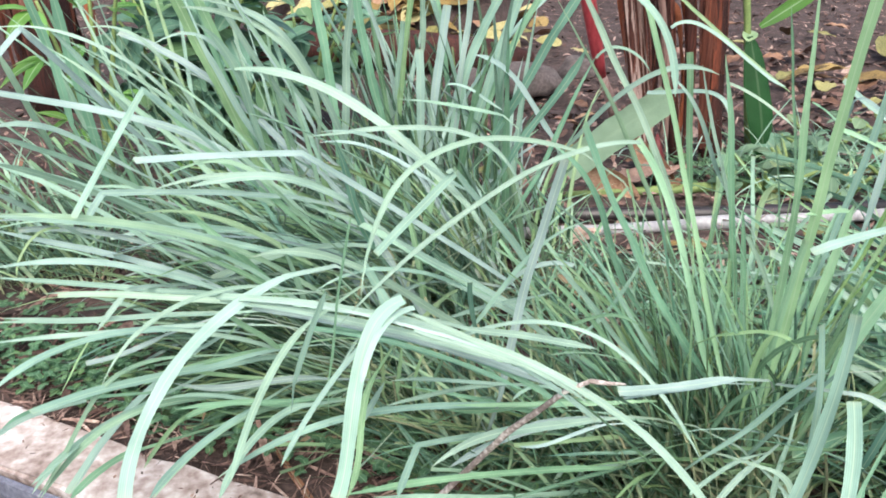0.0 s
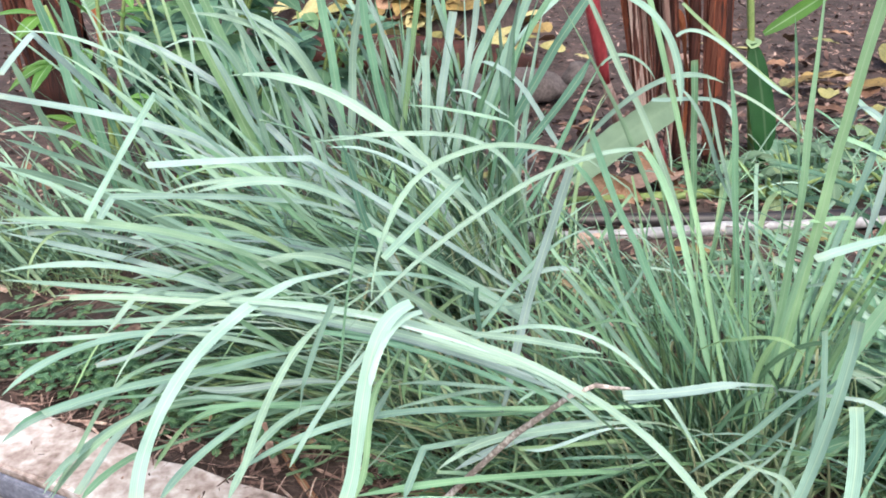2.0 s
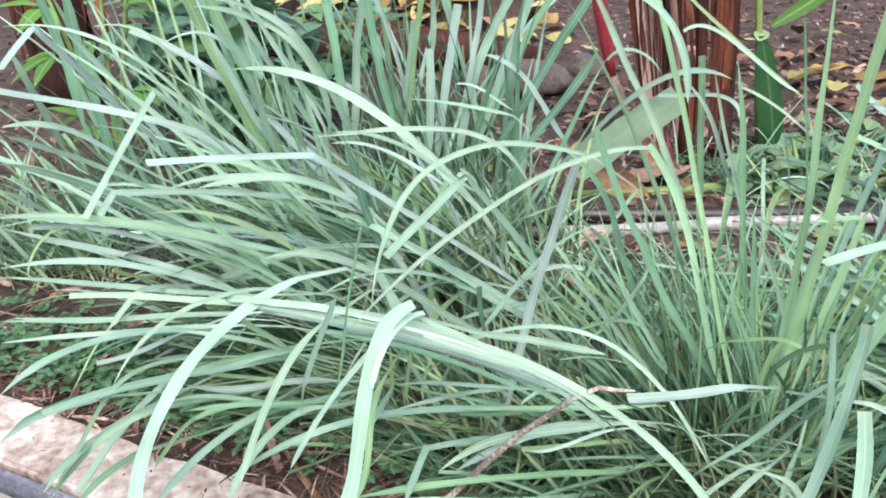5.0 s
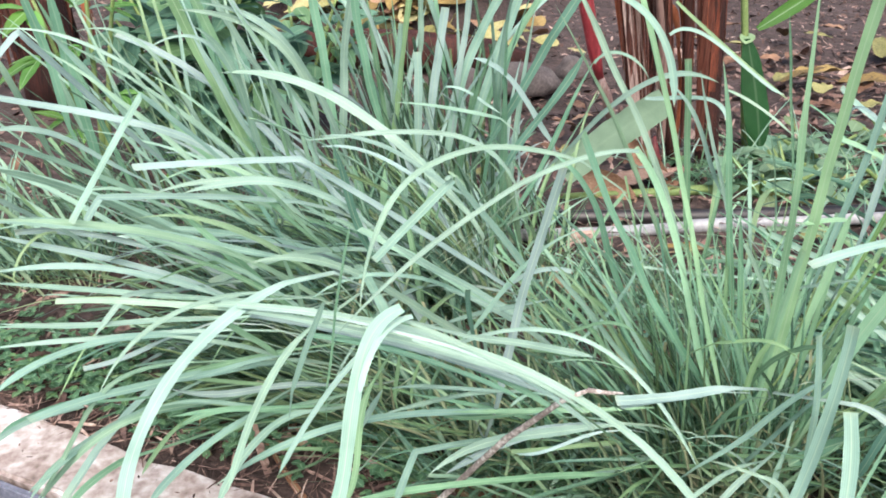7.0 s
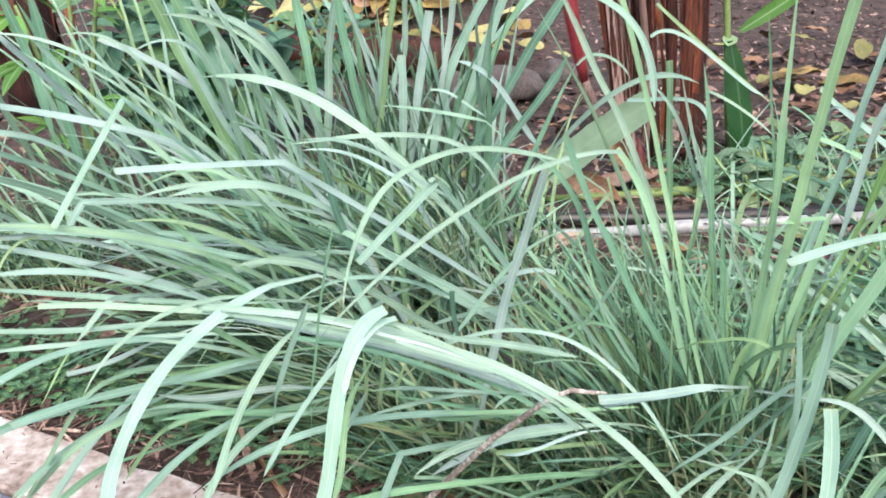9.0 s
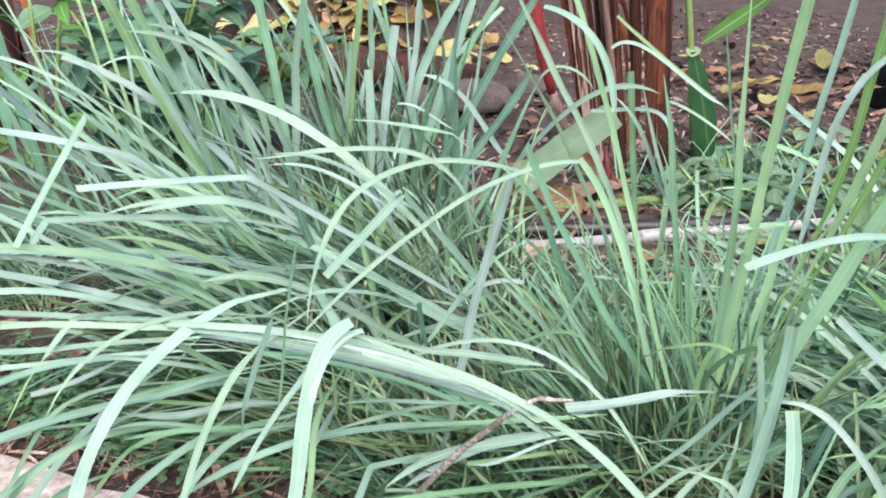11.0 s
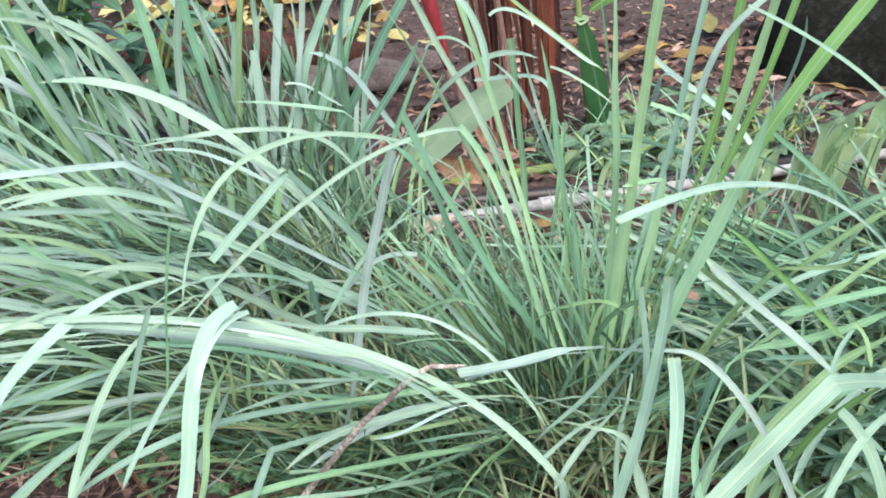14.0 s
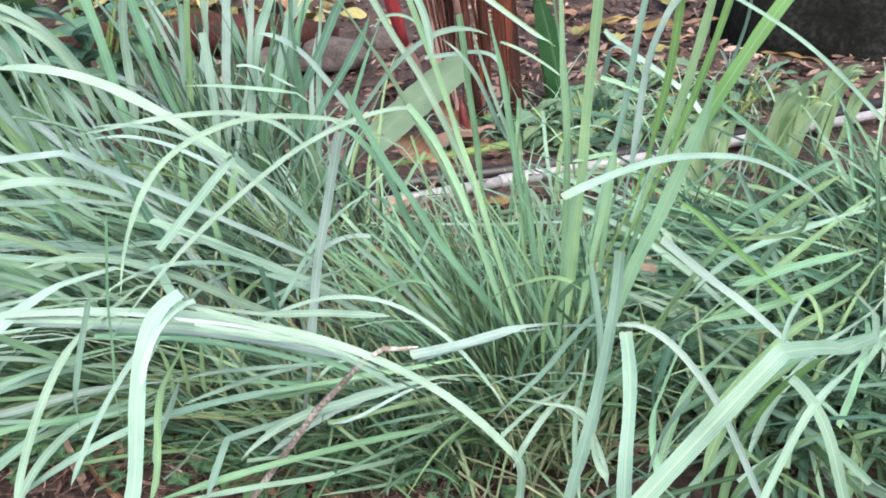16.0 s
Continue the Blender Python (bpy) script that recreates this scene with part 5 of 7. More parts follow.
blade(row_front, (-0.064, 1.08, 0.406), (0.036, 1.055, 0.409), (0.136, 1.029, 0.403), (0.221, 1.0, 0.348), 0.0081, cut=0.8, turn=(-0, -6), face=(-0.18, -0.56, 0.81), mat=GRASS_GREEN, stem=False)
blade(row_front, (-0.1, 1.12, 0.382), (-0.007, 1.096, 0.387), (0.088, 1.069, 0.376), (0.174, 1.04, 0.345), 0.0072, cut=0.8, turn=(9, -16), face=(-0.10, -0.54, 0.84), mat=GRASS_GREEN, stem=False)
blade(row_front, (0.015, 1.02, 0.472), (0.047, 1.01, 0.46), (0.081, 1.0, 0.455), (0.114, 0.99, 0.445), 0.0043, cut=0.8, turn=(8, 6), face=(-0.22, -0.55, 0.81), mat=GRASS_PALE, stem=False)
blade(row_right, (0.09, 1.15, 0.355), (0.246, 1.111, 0.452), (0.324, 1.09, 0.373), (0.4, 1.05, 0.234), 0.0056, cut=0.7, turn=(13, 18), face=(-0.00, -0.66, 0.75), mat=GRASS_PALE, stem=False)
blade(row_right, (0.238, 1.2, 0.346), (0.264, 1.176, 0.368), (0.289, 1.154, 0.403), (0.32, 1.12, 0.392), 0.0052, cut=0.7, turn=(10, -10), face=(-0.04, -0.54, 0.84), mat=GRASS_GREEN, stem=False)
blade(row_right, (0.411, 1.02, 0.383), (0.362, 1.001, 0.392), (0.313, 0.981, 0.392), (0.264, 0.96, 0.404), 0.0112, cut=1, turn=(6, -13), face=(-0.23, -0.49, 0.84), mat=GRASS_WHITE)
blade(row_right, (0.399, 1.03, 0.371), (0.357, 1.011, 0.376), (0.315, 0.991, 0.382), (0.273, 0.97, 0.388), 0.0041, cut=1, turn=(-10, 4), face=(-0.23, -0.59, 0.78), mat=GRASS_WHITE)
blade(row_right, (0.464, 1.1, 0.199), (0.484, 1.061, 0.277), (0.493, 1.02, 0.359), (0.506, 0.97, 0.434), 0.0062, cut=1, turn=(3, -16), face=(-0.44, -0.50, 0.74), mat=GRASS_LIGHT)
blade(row_right, (0.428, 1.15, 0.365), (0.447, 1.122, 0.386), (0.477, 1.09, 0.42), (0.494, 1.05, 0.403), 0.0063, cut=0.8, turn=(-12, -16), face=(-0.19, -0.54, 0.82), mat=GRASS_YELLOW)
blade(row_right, (0.476, 1.15, 0.26), (0.473, 1.141, 0.304), (0.471, 1.132, 0.352), (0.491, 1.12, 0.393), 0.0081, cut=0.8, turn=(11, -13), face=(-0.27, -0.58, 0.77), mat=GRASS_YELLOW)
blade(row_right, (0.481, 1.22, 0.211), (0.407, 1.215, 0.412), (0.367, 1.208, 0.623), (0.284, 1.2, 0.82), 0.0077, cut=1, turn=(3, -0), face=(0.08, -0.74, 0.67), mat=GRASS_LIME)
blade(row_right, (0.252, 1.2, 0.799), (0.309, 1.174, 0.793), (0.329, 1.148, 0.736), (0.327, 1.12, 0.687), 0.0081, cut=0.8, turn=(-12, 7), face=(-0.35, -0.68, 0.64), mat=GRASS_LIGHT, stem=False)
blade(row_right, (0.505, 1.28, 0.157), (0.393, 1.232, 0.316), (0.297, 1.177, 0.489), (0.225, 1.1, 0.661), 0.0119, cut=1, turn=(0, 15), face=(-0.10, -0.63, 0.77), mat=GRASS_GREEN)
blade(row_right, (0.369, 1.4, 0.278), (0.307, 1.356, 0.382), (0.301, 1.31, 0.517), (0.204, 1.25, 0.591), 0.0096, cut=0.8, turn=(-7, 2), face=(-0.22, -0.62, 0.75), mat=GRASS_GREEN)
blade(row_right, (0.407, 1.5, 0.745), (0.455, 1.468, 0.701), (0.508, 1.434, 0.657), (0.563, 1.4, 0.622), 0.0054, cut=0.7, turn=(0, -13), face=(-0.37, -0.71, 0.60), mat=GRASS_YELLOW, stem=False)
blade(row_right, (0.391, 1.45, 0.705), (0.43, 1.437, 0.749), (0.517, 1.413, 0.633), (0.553, 1.4, 0.632), 0.0060, cut=0.8, turn=(7, -12), face=(-0.08, -0.72, 0.69), mat=GRASS_PALE, stem=False)
blade(row_mid, (0.261, 1.6, 0.464), (0.308, 1.552, 0.533), (0.373, 1.49, 0.679), (0.463, 1.42, 0.643), 0.0096, cut=0.8, turn=(-12, 6), face=(-0.41, -0.73, 0.55), mat=GRASS_PALE)
blade(row_mid, (0.387, 1.55, 0.584), (0.416, 1.521, 0.588), (0.489, 1.48, 0.625), (0.491, 1.45, 0.578), 0.0079, cut=0.8, turn=(3, -9), face=(0.01, -0.72, 0.69), mat=GRASS_PALE, stem=False)
blade(row_short, (0.513, 1.5, 0.45), (0.476, 1.485, 0.514), (0.461, 1.468, 0.592), (0.396, 1.45, 0.636), 0.0071, cut=0.7, turn=(-5, 11), face=(-0.41, -0.62, 0.67), mat=GRASS_PALE)
blade(row_short, (0.47, 1.5, 0.362), (0.458, 1.5, 0.464), (0.45, 1.5, 0.559), (0.435, 1.5, 0.66), 0.0105, cut=1, turn=(-12, -13), face=(0.06, -0.69, 0.73), mat=GRASS_GREEN)
blade(row_short, (0.535, 1.4, 0.267), (0.506, 1.394, 0.404), (0.49, 1.388, 0.547), (0.453, 1.38, 0.683), 0.0098, cut=0.7, turn=(-8, -14), face=(0.04, -0.67, 0.74), mat=GRASS_GREEN)
blade(row_short, (0.502, 1.5, 0.612), (0.539, 1.484, 0.603), (0.571, 1.467, 0.577), (0.6, 1.45, 0.553), 0.0049, cut=0.6, turn=(9, -13), face=(-0.19, -0.72, 0.67), mat=GRASS_PALE, stem=False)
blade(row_short, (0.631, 1.5, 0.457), (0.614, 1.5, 0.547), (0.594, 1.5, 0.64), (0.577, 1.5, 0.73), 0.0041, cut=0.8, turn=(-7, -6), face=(-0.21, -0.74, 0.64), mat=GRASS_GREEN)
blade(row_short, (0.634, 1.4, 0.56), (0.635, 1.355, 0.606), (0.624, 1.363, 0.659), (0.658, 1.3, 0.611), 0.0075, cut=0.9, turn=(-3, -13), face=(-0.13, -0.67, 0.73), mat=GRASS_WHITE, stem=False)
blade(row_short, (0.597, 1.3, 0.599), (0.614, 1.284, 0.595), (0.631, 1.267, 0.589), (0.647, 1.25, 0.582), 0.0073, cut=0.8, turn=(9, -2), face=(-0.12, -0.67, 0.73), mat=GRASS_LIME, stem=False)
folded(row_right, (0.59, 1.25, 0.255), (0.585, 1.2, 0.523), (0.507, 1.15, 0.536), 0.0069, cut=0.9, turn=(3, 3), face=(-0.18, -0.65, 0.74), mat=GRASS_LIME)
blade(row_short, (0.57, 1.3, 0.369), (0.589, 1.267, 0.39), (0.605, 1.234, 0.413), (0.617, 1.2, 0.437), 0.0052, cut=0.8, turn=(-11, -17), face=(-0.46, -0.61, 0.65), mat=GRASS_PALE)
blade(row_back, (-0.24, 2.25, 0.209), (-0.23, 2.25, 0.371), (-0.269, 2.25, 0.536), (-0.285, 2.25, 0.697), 0.0227, cut=1, turn=(11, -1), face=(0.30, -0.80, 0.51), mat=GRASS_GREEN)
blade(row_back, (-0.22, 2.25, 0.271), (-0.206, 2.25, 0.416), (-0.214, 2.25, 0.56), (-0.164, 2.25, 0.698), 0.0195, cut=0.9, turn=(-1, 14), face=(0.18, -0.76, 0.62), mat=GRASS_PALE)
blade(row_back, (-0.089, 2.25, 0.363), (-0.084, 2.235, 0.484), (-0.139, 2.218, 0.593), (-0.175, 2.2, 0.703), 0.0103, cut=0.7, turn=(-1, -14), face=(-0.13, -0.81, 0.57), mat=GRASS_WHITE)
blade(row_back, (-0.114, 2.25, 0.303), (-0.146, 2.235, 0.436), (-0.176, 2.218, 0.567), (-0.169, 2.2, 0.703), 0.0207, cut=0.8, turn=(-4, -4), face=(0.33, -0.78, 0.54), mat=GRASS_GREEN)
blade(row_back, (-0.098, 2.25, 0.196), (-0.078, 2.25, 0.366), (-0.058, 2.25, 0.531), (-0.035, 2.25, 0.699), 0.0165, cut=1, turn=(-7, -8), face=(-0.14, -0.78, 0.61), mat=GRASS_YELLOW)
blade(row_back, (-0.082, 2.2, 0.405), (-0.075, 2.2, 0.465), (-0.068, 2.2, 0.525), (-0.061, 2.2, 0.585), 0.0132, cut=1, turn=(-7, -1), face=(-0.19, -0.67, 0.72), mat=GRASS_LIGHT)
blade(row_back, (-0.02, 2.25, 0.493), (-0.015, 2.25, 0.563), (-0.018, 2.25, 0.629), (-0.017, 2.25, 0.699), 0.0133, cut=1, turn=(-4, 16), face=(0.15, -0.74, 0.65), mat=GRASS_PALE)
blade(row_back, (-0.027, 2.2, 0.246), (-0.019, 2.2, 0.336), (-0.019, 2.2, 0.427), (-0.024, 2.2, 0.519), 0.0193, cut=1, turn=(-1, 16), face=(-0.16, -0.69, 0.71), mat=GRASS_PALE)
blade(row_back, (-0.012, 2.25, 0.198), (-0.0, 2.25, 0.335), (0.02, 2.25, 0.479), (0.041, 2.25, 0.615), 0.0196, cut=1, turn=(-6, 6), face=(0.17, -0.79, 0.59), mat=GRASS_WHITE)
blade(row_back, (0.051, 2.25, 0.199), (0.052, 2.25, 0.367), (0.099, 2.25, 0.533), (0.102, 2.25, 0.7), 0.0164, cut=0.9, turn=(-8, -17), face=(-0.17, -0.82, 0.54), mat=GRASS_WHITE)
blade(row_back, (0.044, 2.25, 0.199), (0.064, 2.25, 0.384), (0.097, 2.25, 0.552), (0.213, 2.25, 0.702), 0.0209, cut=0.9, turn=(-3, 17), face=(-0.09, -0.78, 0.61), mat=GRASS_LIGHT)
blade(row_back, (0.101, 2.25, 0.28), (0.138, 2.25, 0.424), (0.19, 2.25, 0.562), (0.239, 2.25, 0.702), 0.0209, cut=0.9, turn=(-1, -8), face=(0.10, -0.72, 0.69), mat=GRASS_LIGHT)
blade(row_back, (0.14, 2.25, 0.352), (0.172, 2.25, 0.48), (0.235, 2.25, 0.59), (0.304, 2.25, 0.702), 0.0164, cut=0.9, turn=(-9, -9), face=(0.05, -0.69, 0.72), mat=GRASS_GREEN)
blade(row_back, (0.157, 2.1, 0.34), (0.233, 2.1, 0.463), (0.29, 2.1, 0.602), (0.375, 2.1, 0.72), 0.0194, cut=0.9, turn=(4, -2), face=(0.21, -0.83, 0.52), mat=GRASS_DARK)
blade(row_back, (0.183, 1.9, 0.339), (0.221, 1.9, 0.428), (0.299, 1.9, 0.495), (0.333, 1.9, 0.588), 0.0164, cut=0.8, turn=(-12, 10), face=(-0.15, -0.80, 0.58), mat=GRASS_DARK)
blade(row_back, (0.298, 2.1, 0.335), (0.239, 2.07, 0.407), (0.208, 2.037, 0.526), (0.106, 2.0, 0.549), 0.0149, cut=0.9, turn=(1, 18), face=(-0.03, -0.76, 0.65), mat=GRASS_WHITE)
blade(row_back, (0.048, 2.1, 0.46), (0.098, 2.085, 0.468), (0.134, 2.066, 0.428), (0.177, 2.05, 0.413), 0.0083, cut=0.7, turn=(-11, -15), face=(0.20, -0.71, 0.67), mat=GRASS_PALE, stem=False)
blade(row_mid, (-0.206, 1.4, 0.357), (-0.329, 1.355, 0.403), (-0.445, 1.308, 0.455), (-0.57, 1.25, 0.475), 0.0143, cut=0.8, turn=(12, -16), face=(0.15, -0.70, 0.69), mat=GRASS_LIGHT)
blade(row_mid, (-0.296, 1.4, 0.285), (-0.382, 1.357, 0.362), (-0.485, 1.308, 0.398), (-0.574, 1.25, 0.457), 0.0097, cut=0.7, turn=(-3, -16), face=(0.17, -0.62, 0.76), mat=GRASS_WHITE)
blade(row_left, (-0.567, 1.5, 0.334), (-0.591, 1.453, 0.382), (-0.607, 1.404, 0.431), (-0.623, 1.35, 0.474), 0.0117, cut=0.8, turn=(-5, -16), face=(0.08, -0.56, 0.83), mat=GRASS_PALE)
folded(row_mid, (-0.271, 1.5, 0.416), (-0.448, 1.35, 0.473), (-0.455, 1.3, 0.45), 0.0106, cut=0.9, turn=(-9, 0), face=(0.24, -0.63, 0.74), mat=GRASS_PALE)
blade(row_mid, (-0.089, 1.5, 0.39), (-0.158, 1.459, 0.481), (-0.28, 1.406, 0.504), (-0.376, 1.35, 0.477), 0.0096, cut=0.7, turn=(-12, -7), face=(-0.02, -0.67, 0.74), mat=GRASS_PALE)
blade(row_mid, (-0.07, 1.5, 0.377), (-0.135, 1.458, 0.46), (-0.224, 1.41, 0.498), (-0.322, 1.35, 0.483), 0.0134, cut=0.8, turn=(12, 4), face=(0.36, -0.68, 0.64), mat=GRASS_PALE)
blade(row_left, (-0.498, 1.3, 0.437), (-0.517, 1.269, 0.455), (-0.532, 1.231, 0.42), (-0.518, 1.2, 0.404), 0.0038, cut=0.6, turn=(-14, 1), face=(0.32, -0.57, 0.75), mat=GRASS_YELLOW, stem=False)
folded(row_mid, (-0.35, 1.3, 0.344), (-0.366, 1.2, 0.389), (-0.396, 1.15, 0.352), 0.0079, cut=0.8, turn=(-3, 5), face=(0.34, -0.51, 0.79), mat=GRASS_PALE)
blade(row_mid, (-0.289, 1.35, 0.312), (-0.366, 1.309, 0.373), (-0.462, 1.258, 0.419), (-0.556, 1.2, 0.418), 0.0094, cut=0.7, turn=(-5, -2), face=(0.46, -0.58, 0.67), mat=GRASS_PALE)
blade(row_mid, (-0.256, 1.3, 0.331), (-0.354, 1.264, 0.355), (-0.452, 1.225, 0.386), (-0.546, 1.18, 0.416), 0.0083, cut=0.7, turn=(-11, -7), face=(0.08, -0.55, 0.83), mat=GRASS_LIGHT)
blade(row_mid, (-0.235, 1.28, 0.313), (-0.346, 1.249, 0.325), (-0.452, 1.217, 0.33), (-0.561, 1.18, 0.346), 0.0084, cut=0.7, turn=(9, -7), face=(0.12, -0.64, 0.76), mat=GRASS_LIGHT)
blade(row_front, (-0.235, 1.22, 0.327), (-0.331, 1.19, 0.337), (-0.432, 1.156, 0.347), (-0.528, 1.12, 0.349), 0.0072, cut=0.7, turn=(-7, -15), face=(0.26, -0.53, 0.80), mat=GRASS_PALE)
blade(row_left, (-0.696, 1.9, 0.283), (-0.694, 1.871, 0.438), (-0.702, 1.838, 0.592), (-0.694, 1.8, 0.743), 0.0186, cut=0.8, turn=(-7, -16), face=(0.46, -0.71, 0.53), mat=GRASS_GREEN)
blade(row_left, (-0.495, 1.8, 0.324), (-0.537, 1.772, 0.445), (-0.6, 1.739, 0.557), (-0.668, 1.7, 0.662), 0.0111, cut=0.8, turn=(-8, -8), face=(0.27, -0.76, 0.59), mat=GRASS_LIGHT)
blade(row_left, (-0.725, 1.85, 0.427), (-0.724, 1.835, 0.533), (-0.735, 1.819, 0.639), (-0.755, 1.8, 0.742), 0.0158, cut=0.8, turn=(-2, -7), face=(0.46, -0.64, 0.61), mat=GRASS_GREEN)
blade(row_left, (-0.277, 1.6, 0.391), (-0.319, 1.57, 0.448), (-0.365, 1.535, 0.508), (-0.396, 1.5, 0.569), 0.0127, cut=0.8, turn=(11, 6), face=(0.35, -0.64, 0.69), mat=GRASS_YELLOW)
blade(row_end, (0.487, 1.02, 0.128), (0.514, 1.004, 0.249), (0.503, 0.989, 0.369), (0.471, 0.97, 0.486), 0.0083, cut=1, turn=(-2, 11), face=(-0.14, -0.48, 0.87), mat=GRASS_LIGHT)
blade(row_end, (0.519, 1.05, 0.376), (0.513, 1.029, 0.415), (0.509, 1.005, 0.454), (0.507, 0.98, 0.49), 0.0075, cut=1, turn=(6, 7), face=(-0.34, -0.51, 0.79), mat=GRASS_YELLOW)
blade(row_end, (0.421, 0.9, 0.158), (0.457, 0.922, 0.272), (0.495, 0.945, 0.38), (0.504, 0.97, 0.498), 0.0142, cut=1, turn=(-3, -13), face=(-0.45, -0.52, 0.73), mat=GRASS_LIGHT, stem=False)
blade(row_end, (0.45, 0.78, 0.276), (0.465, 0.83, 0.321), (0.491, 0.876, 0.371), (0.495, 0.92, 0.425), 0.0145, cut=1, turn=(-7, 6), face=(-0.37, -0.51, 0.78), mat=GRASS_LIGHT, stem=False)
blade(row_end, (0.522, 0.98, 0.394), (0.595, 0.945, 0.415), (0.639, 0.877, 0.239), (0.66, 0.84, 0.189), 0.0083, cut=0.8, turn=(7, 2), face=(-0.54, -0.48, 0.69), mat=GRASS_WHITE)
folded(row_end, (0.72, 0.86, 0.407), (0.603, 0.8, 0.46), (0.419, 0.74, 0.328), 0.0173, cut=1, turn=(-10, -5), face=(-0.16, -0.44, 0.88), mat=GRASS_LIGHT)
blade(row_end, (0.692, 0.9, 0.346), (0.73, 0.875, 0.316), (0.734, 0.845, 0.241), (0.743, 0.82, 0.196), 0.0132, cut=1, turn=(3, -10), face=(-0.40, -0.42, 0.82), mat=GRASS_LIGHT, stem=False)
blade(row_end, (0.761, 0.9, 0.341), (0.698, 0.876, 0.318), (0.654, 0.849, 0.271), (0.623, 0.82, 0.215), 0.0092, cut=1, turn=(-5, -18), face=(-0.28, -0.40, 0.88), mat=GRASS_LIGHT)
blade(row_end, (0.764, 1.02, 0.309), (0.698, 1.008, 0.378), (0.624, 0.995, 0.438), (0.556, 0.98, 0.502), 0.0105, cut=1, turn=(6, -15), face=(-0.34, -0.57, 0.75), mat=GRASS_WHITE)
blade(row_right, (0.568, 1.12, 0.311), (0.575, 1.102, 0.431), (0.638, 1.077, 0.542), (0.637, 1.05, 0.663), 0.0167, cut=0.7, turn=(6, -2), face=(-0.07, -0.58, 0.81), mat=GRASS_LIME)
blade(row_right, (0.643, 1.12, 0.526), (0.664, 1.101, 0.638), (0.728, 1.078, 0.732), (0.773, 1.05, 0.833), 0.0168, cut=1, turn=(-11, -7), face=(-0.15, -0.68, 0.72), mat=GRASS_VIVID)
blade(row_right, (0.526, 1.2, 0.267), (0.529, 1.175, 0.457), (0.521, 1.144, 0.652), (0.52, 1.1, 0.837), 0.0121, cut=1, turn=(-2, -2), face=(-0.11, -0.63, 0.77), mat=GRASS_LIME)
blade(row_right, (0.534, 1.25, 0.295), (0.539, 1.237, 0.471), (0.514, 1.221, 0.655), (0.494, 1.2, 0.829), 0.0098, cut=0.5, turn=(1, 17), face=(-0.21, -0.75, 0.63), mat=GRASS_LIME)
blade(row_short, (0.601, 1.28, 0.408), (0.621, 1.274, 0.543), (0.64, 1.268, 0.683), (0.652, 1.26, 0.82), 0.0091, cut=1, turn=(9, -3), face=(-0.46, -0.56, 0.69), mat=GRASS_LIGHT)
blade(row_short, (0.617, 1.22, 0.484), (0.626, 1.214, 0.562), (0.614, 1.208, 0.648), (0.651, 1.2, 0.718), 0.0087, cut=1, turn=(-13, 3), face=(-0.29, -0.60, 0.74), mat=GRASS_WHITE)
blade(row_short, (0.645, 1.22, 0.678), (0.654, 1.208, 0.741), (0.725, 1.194, 0.77), (0.75, 1.18, 0.823), 0.0086, cut=1, turn=(-3, -10), face=(-0.48, -0.69, 0.54), mat=GRASS_WHITE, stem=False)
blade(row_right, (0.66, 1.25, 0.513), (0.67, 1.236, 0.616), (0.673, 1.219, 0.722), (0.666, 1.2, 0.824), 0.0115, cut=1, turn=(2, -5), face=(-0.21, -0.74, 0.63), mat=GRASS_VIVID)
blade(row_right, (0.669, 1.25, 0.473), (0.699, 1.235, 0.589), (0.708, 1.22, 0.706), (0.722, 1.2, 0.823), 0.0117, cut=1, turn=(-4, -9), face=(-0.08, -0.65, 0.76), mat=GRASS_LIME)
blade(row_right, (0.657, 1.2, 0.494), (0.688, 1.186, 0.603), (0.71, 1.17, 0.713), (0.721, 1.15, 0.827), 0.0092, cut=1, turn=(10, 4), face=(-0.45, -0.69, 0.57), mat=GRASS_VIVID)
blade(row_short, (0.778, 1.3, 0.548), (0.775, 1.269, 0.611), (0.782, 1.233, 0.675), (0.753, 1.2, 0.732), 0.0050, cut=0.8, turn=(9, -0), face=(-0.61, -0.60, 0.52), mat=GRASS_PALE)
blade(row_end, (0.568, 1.0, 0.782), (0.65, 0.982, 0.746), (0.719, 0.966, 0.694), (0.781, 0.95, 0.628), 0.0049, cut=1, turn=(-11, 8), face=(-0.21, -0.74, 0.64), mat=GRASS_LIGHT, stem=False)
blade(row_end, (0.844, 1.05, 0.442), (0.727, 1.007, 0.581), (0.573, 0.964, 0.634), (0.404, 0.88, 0.61), 0.0082, cut=1, turn=(8, -6), face=(-0.23, -0.56, 0.79), mat=GRASS_PALE)
blade(row_end, (0.71, 1.1, 0.425), (0.732, 1.076, 0.443), (0.796, 1.044, 0.433), (0.765, 1.03, 0.488), 0.0053, cut=0.7, turn=(3, 11), face=(-0.48, -0.58, 0.66), mat=GRASS_YELLOW, stem=False)
blade(row_end, (0.861, 1.15, 0.277), (0.78, 1.13, 0.351), (0.705, 1.107, 0.435), (0.619, 1.08, 0.503), 0.0090, cut=0.8, turn=(0, 3), face=(-0.49, -0.52, 0.70), mat=GRASS_VIVID)
blade(row_end, (0.969, 1.2, 0.322), (0.884, 1.169, 0.334), (0.806, 1.137, 0.343), (0.723, 1.1, 0.354), 0.0125, cut=0.9, turn=(-5, -17), face=(-0.45, -0.51, 0.73), mat=GRASS_GREEN)
blade(row_end, (0.799, 1.2, 0.364), (0.828, 1.185, 0.406), (0.862, 1.168, 0.445), (0.899, 1.15, 0.48), 0.0090, cut=0.8, turn=(-1, 7), face=(-0.39, -0.48, 0.79), mat=GRASS_GREEN)
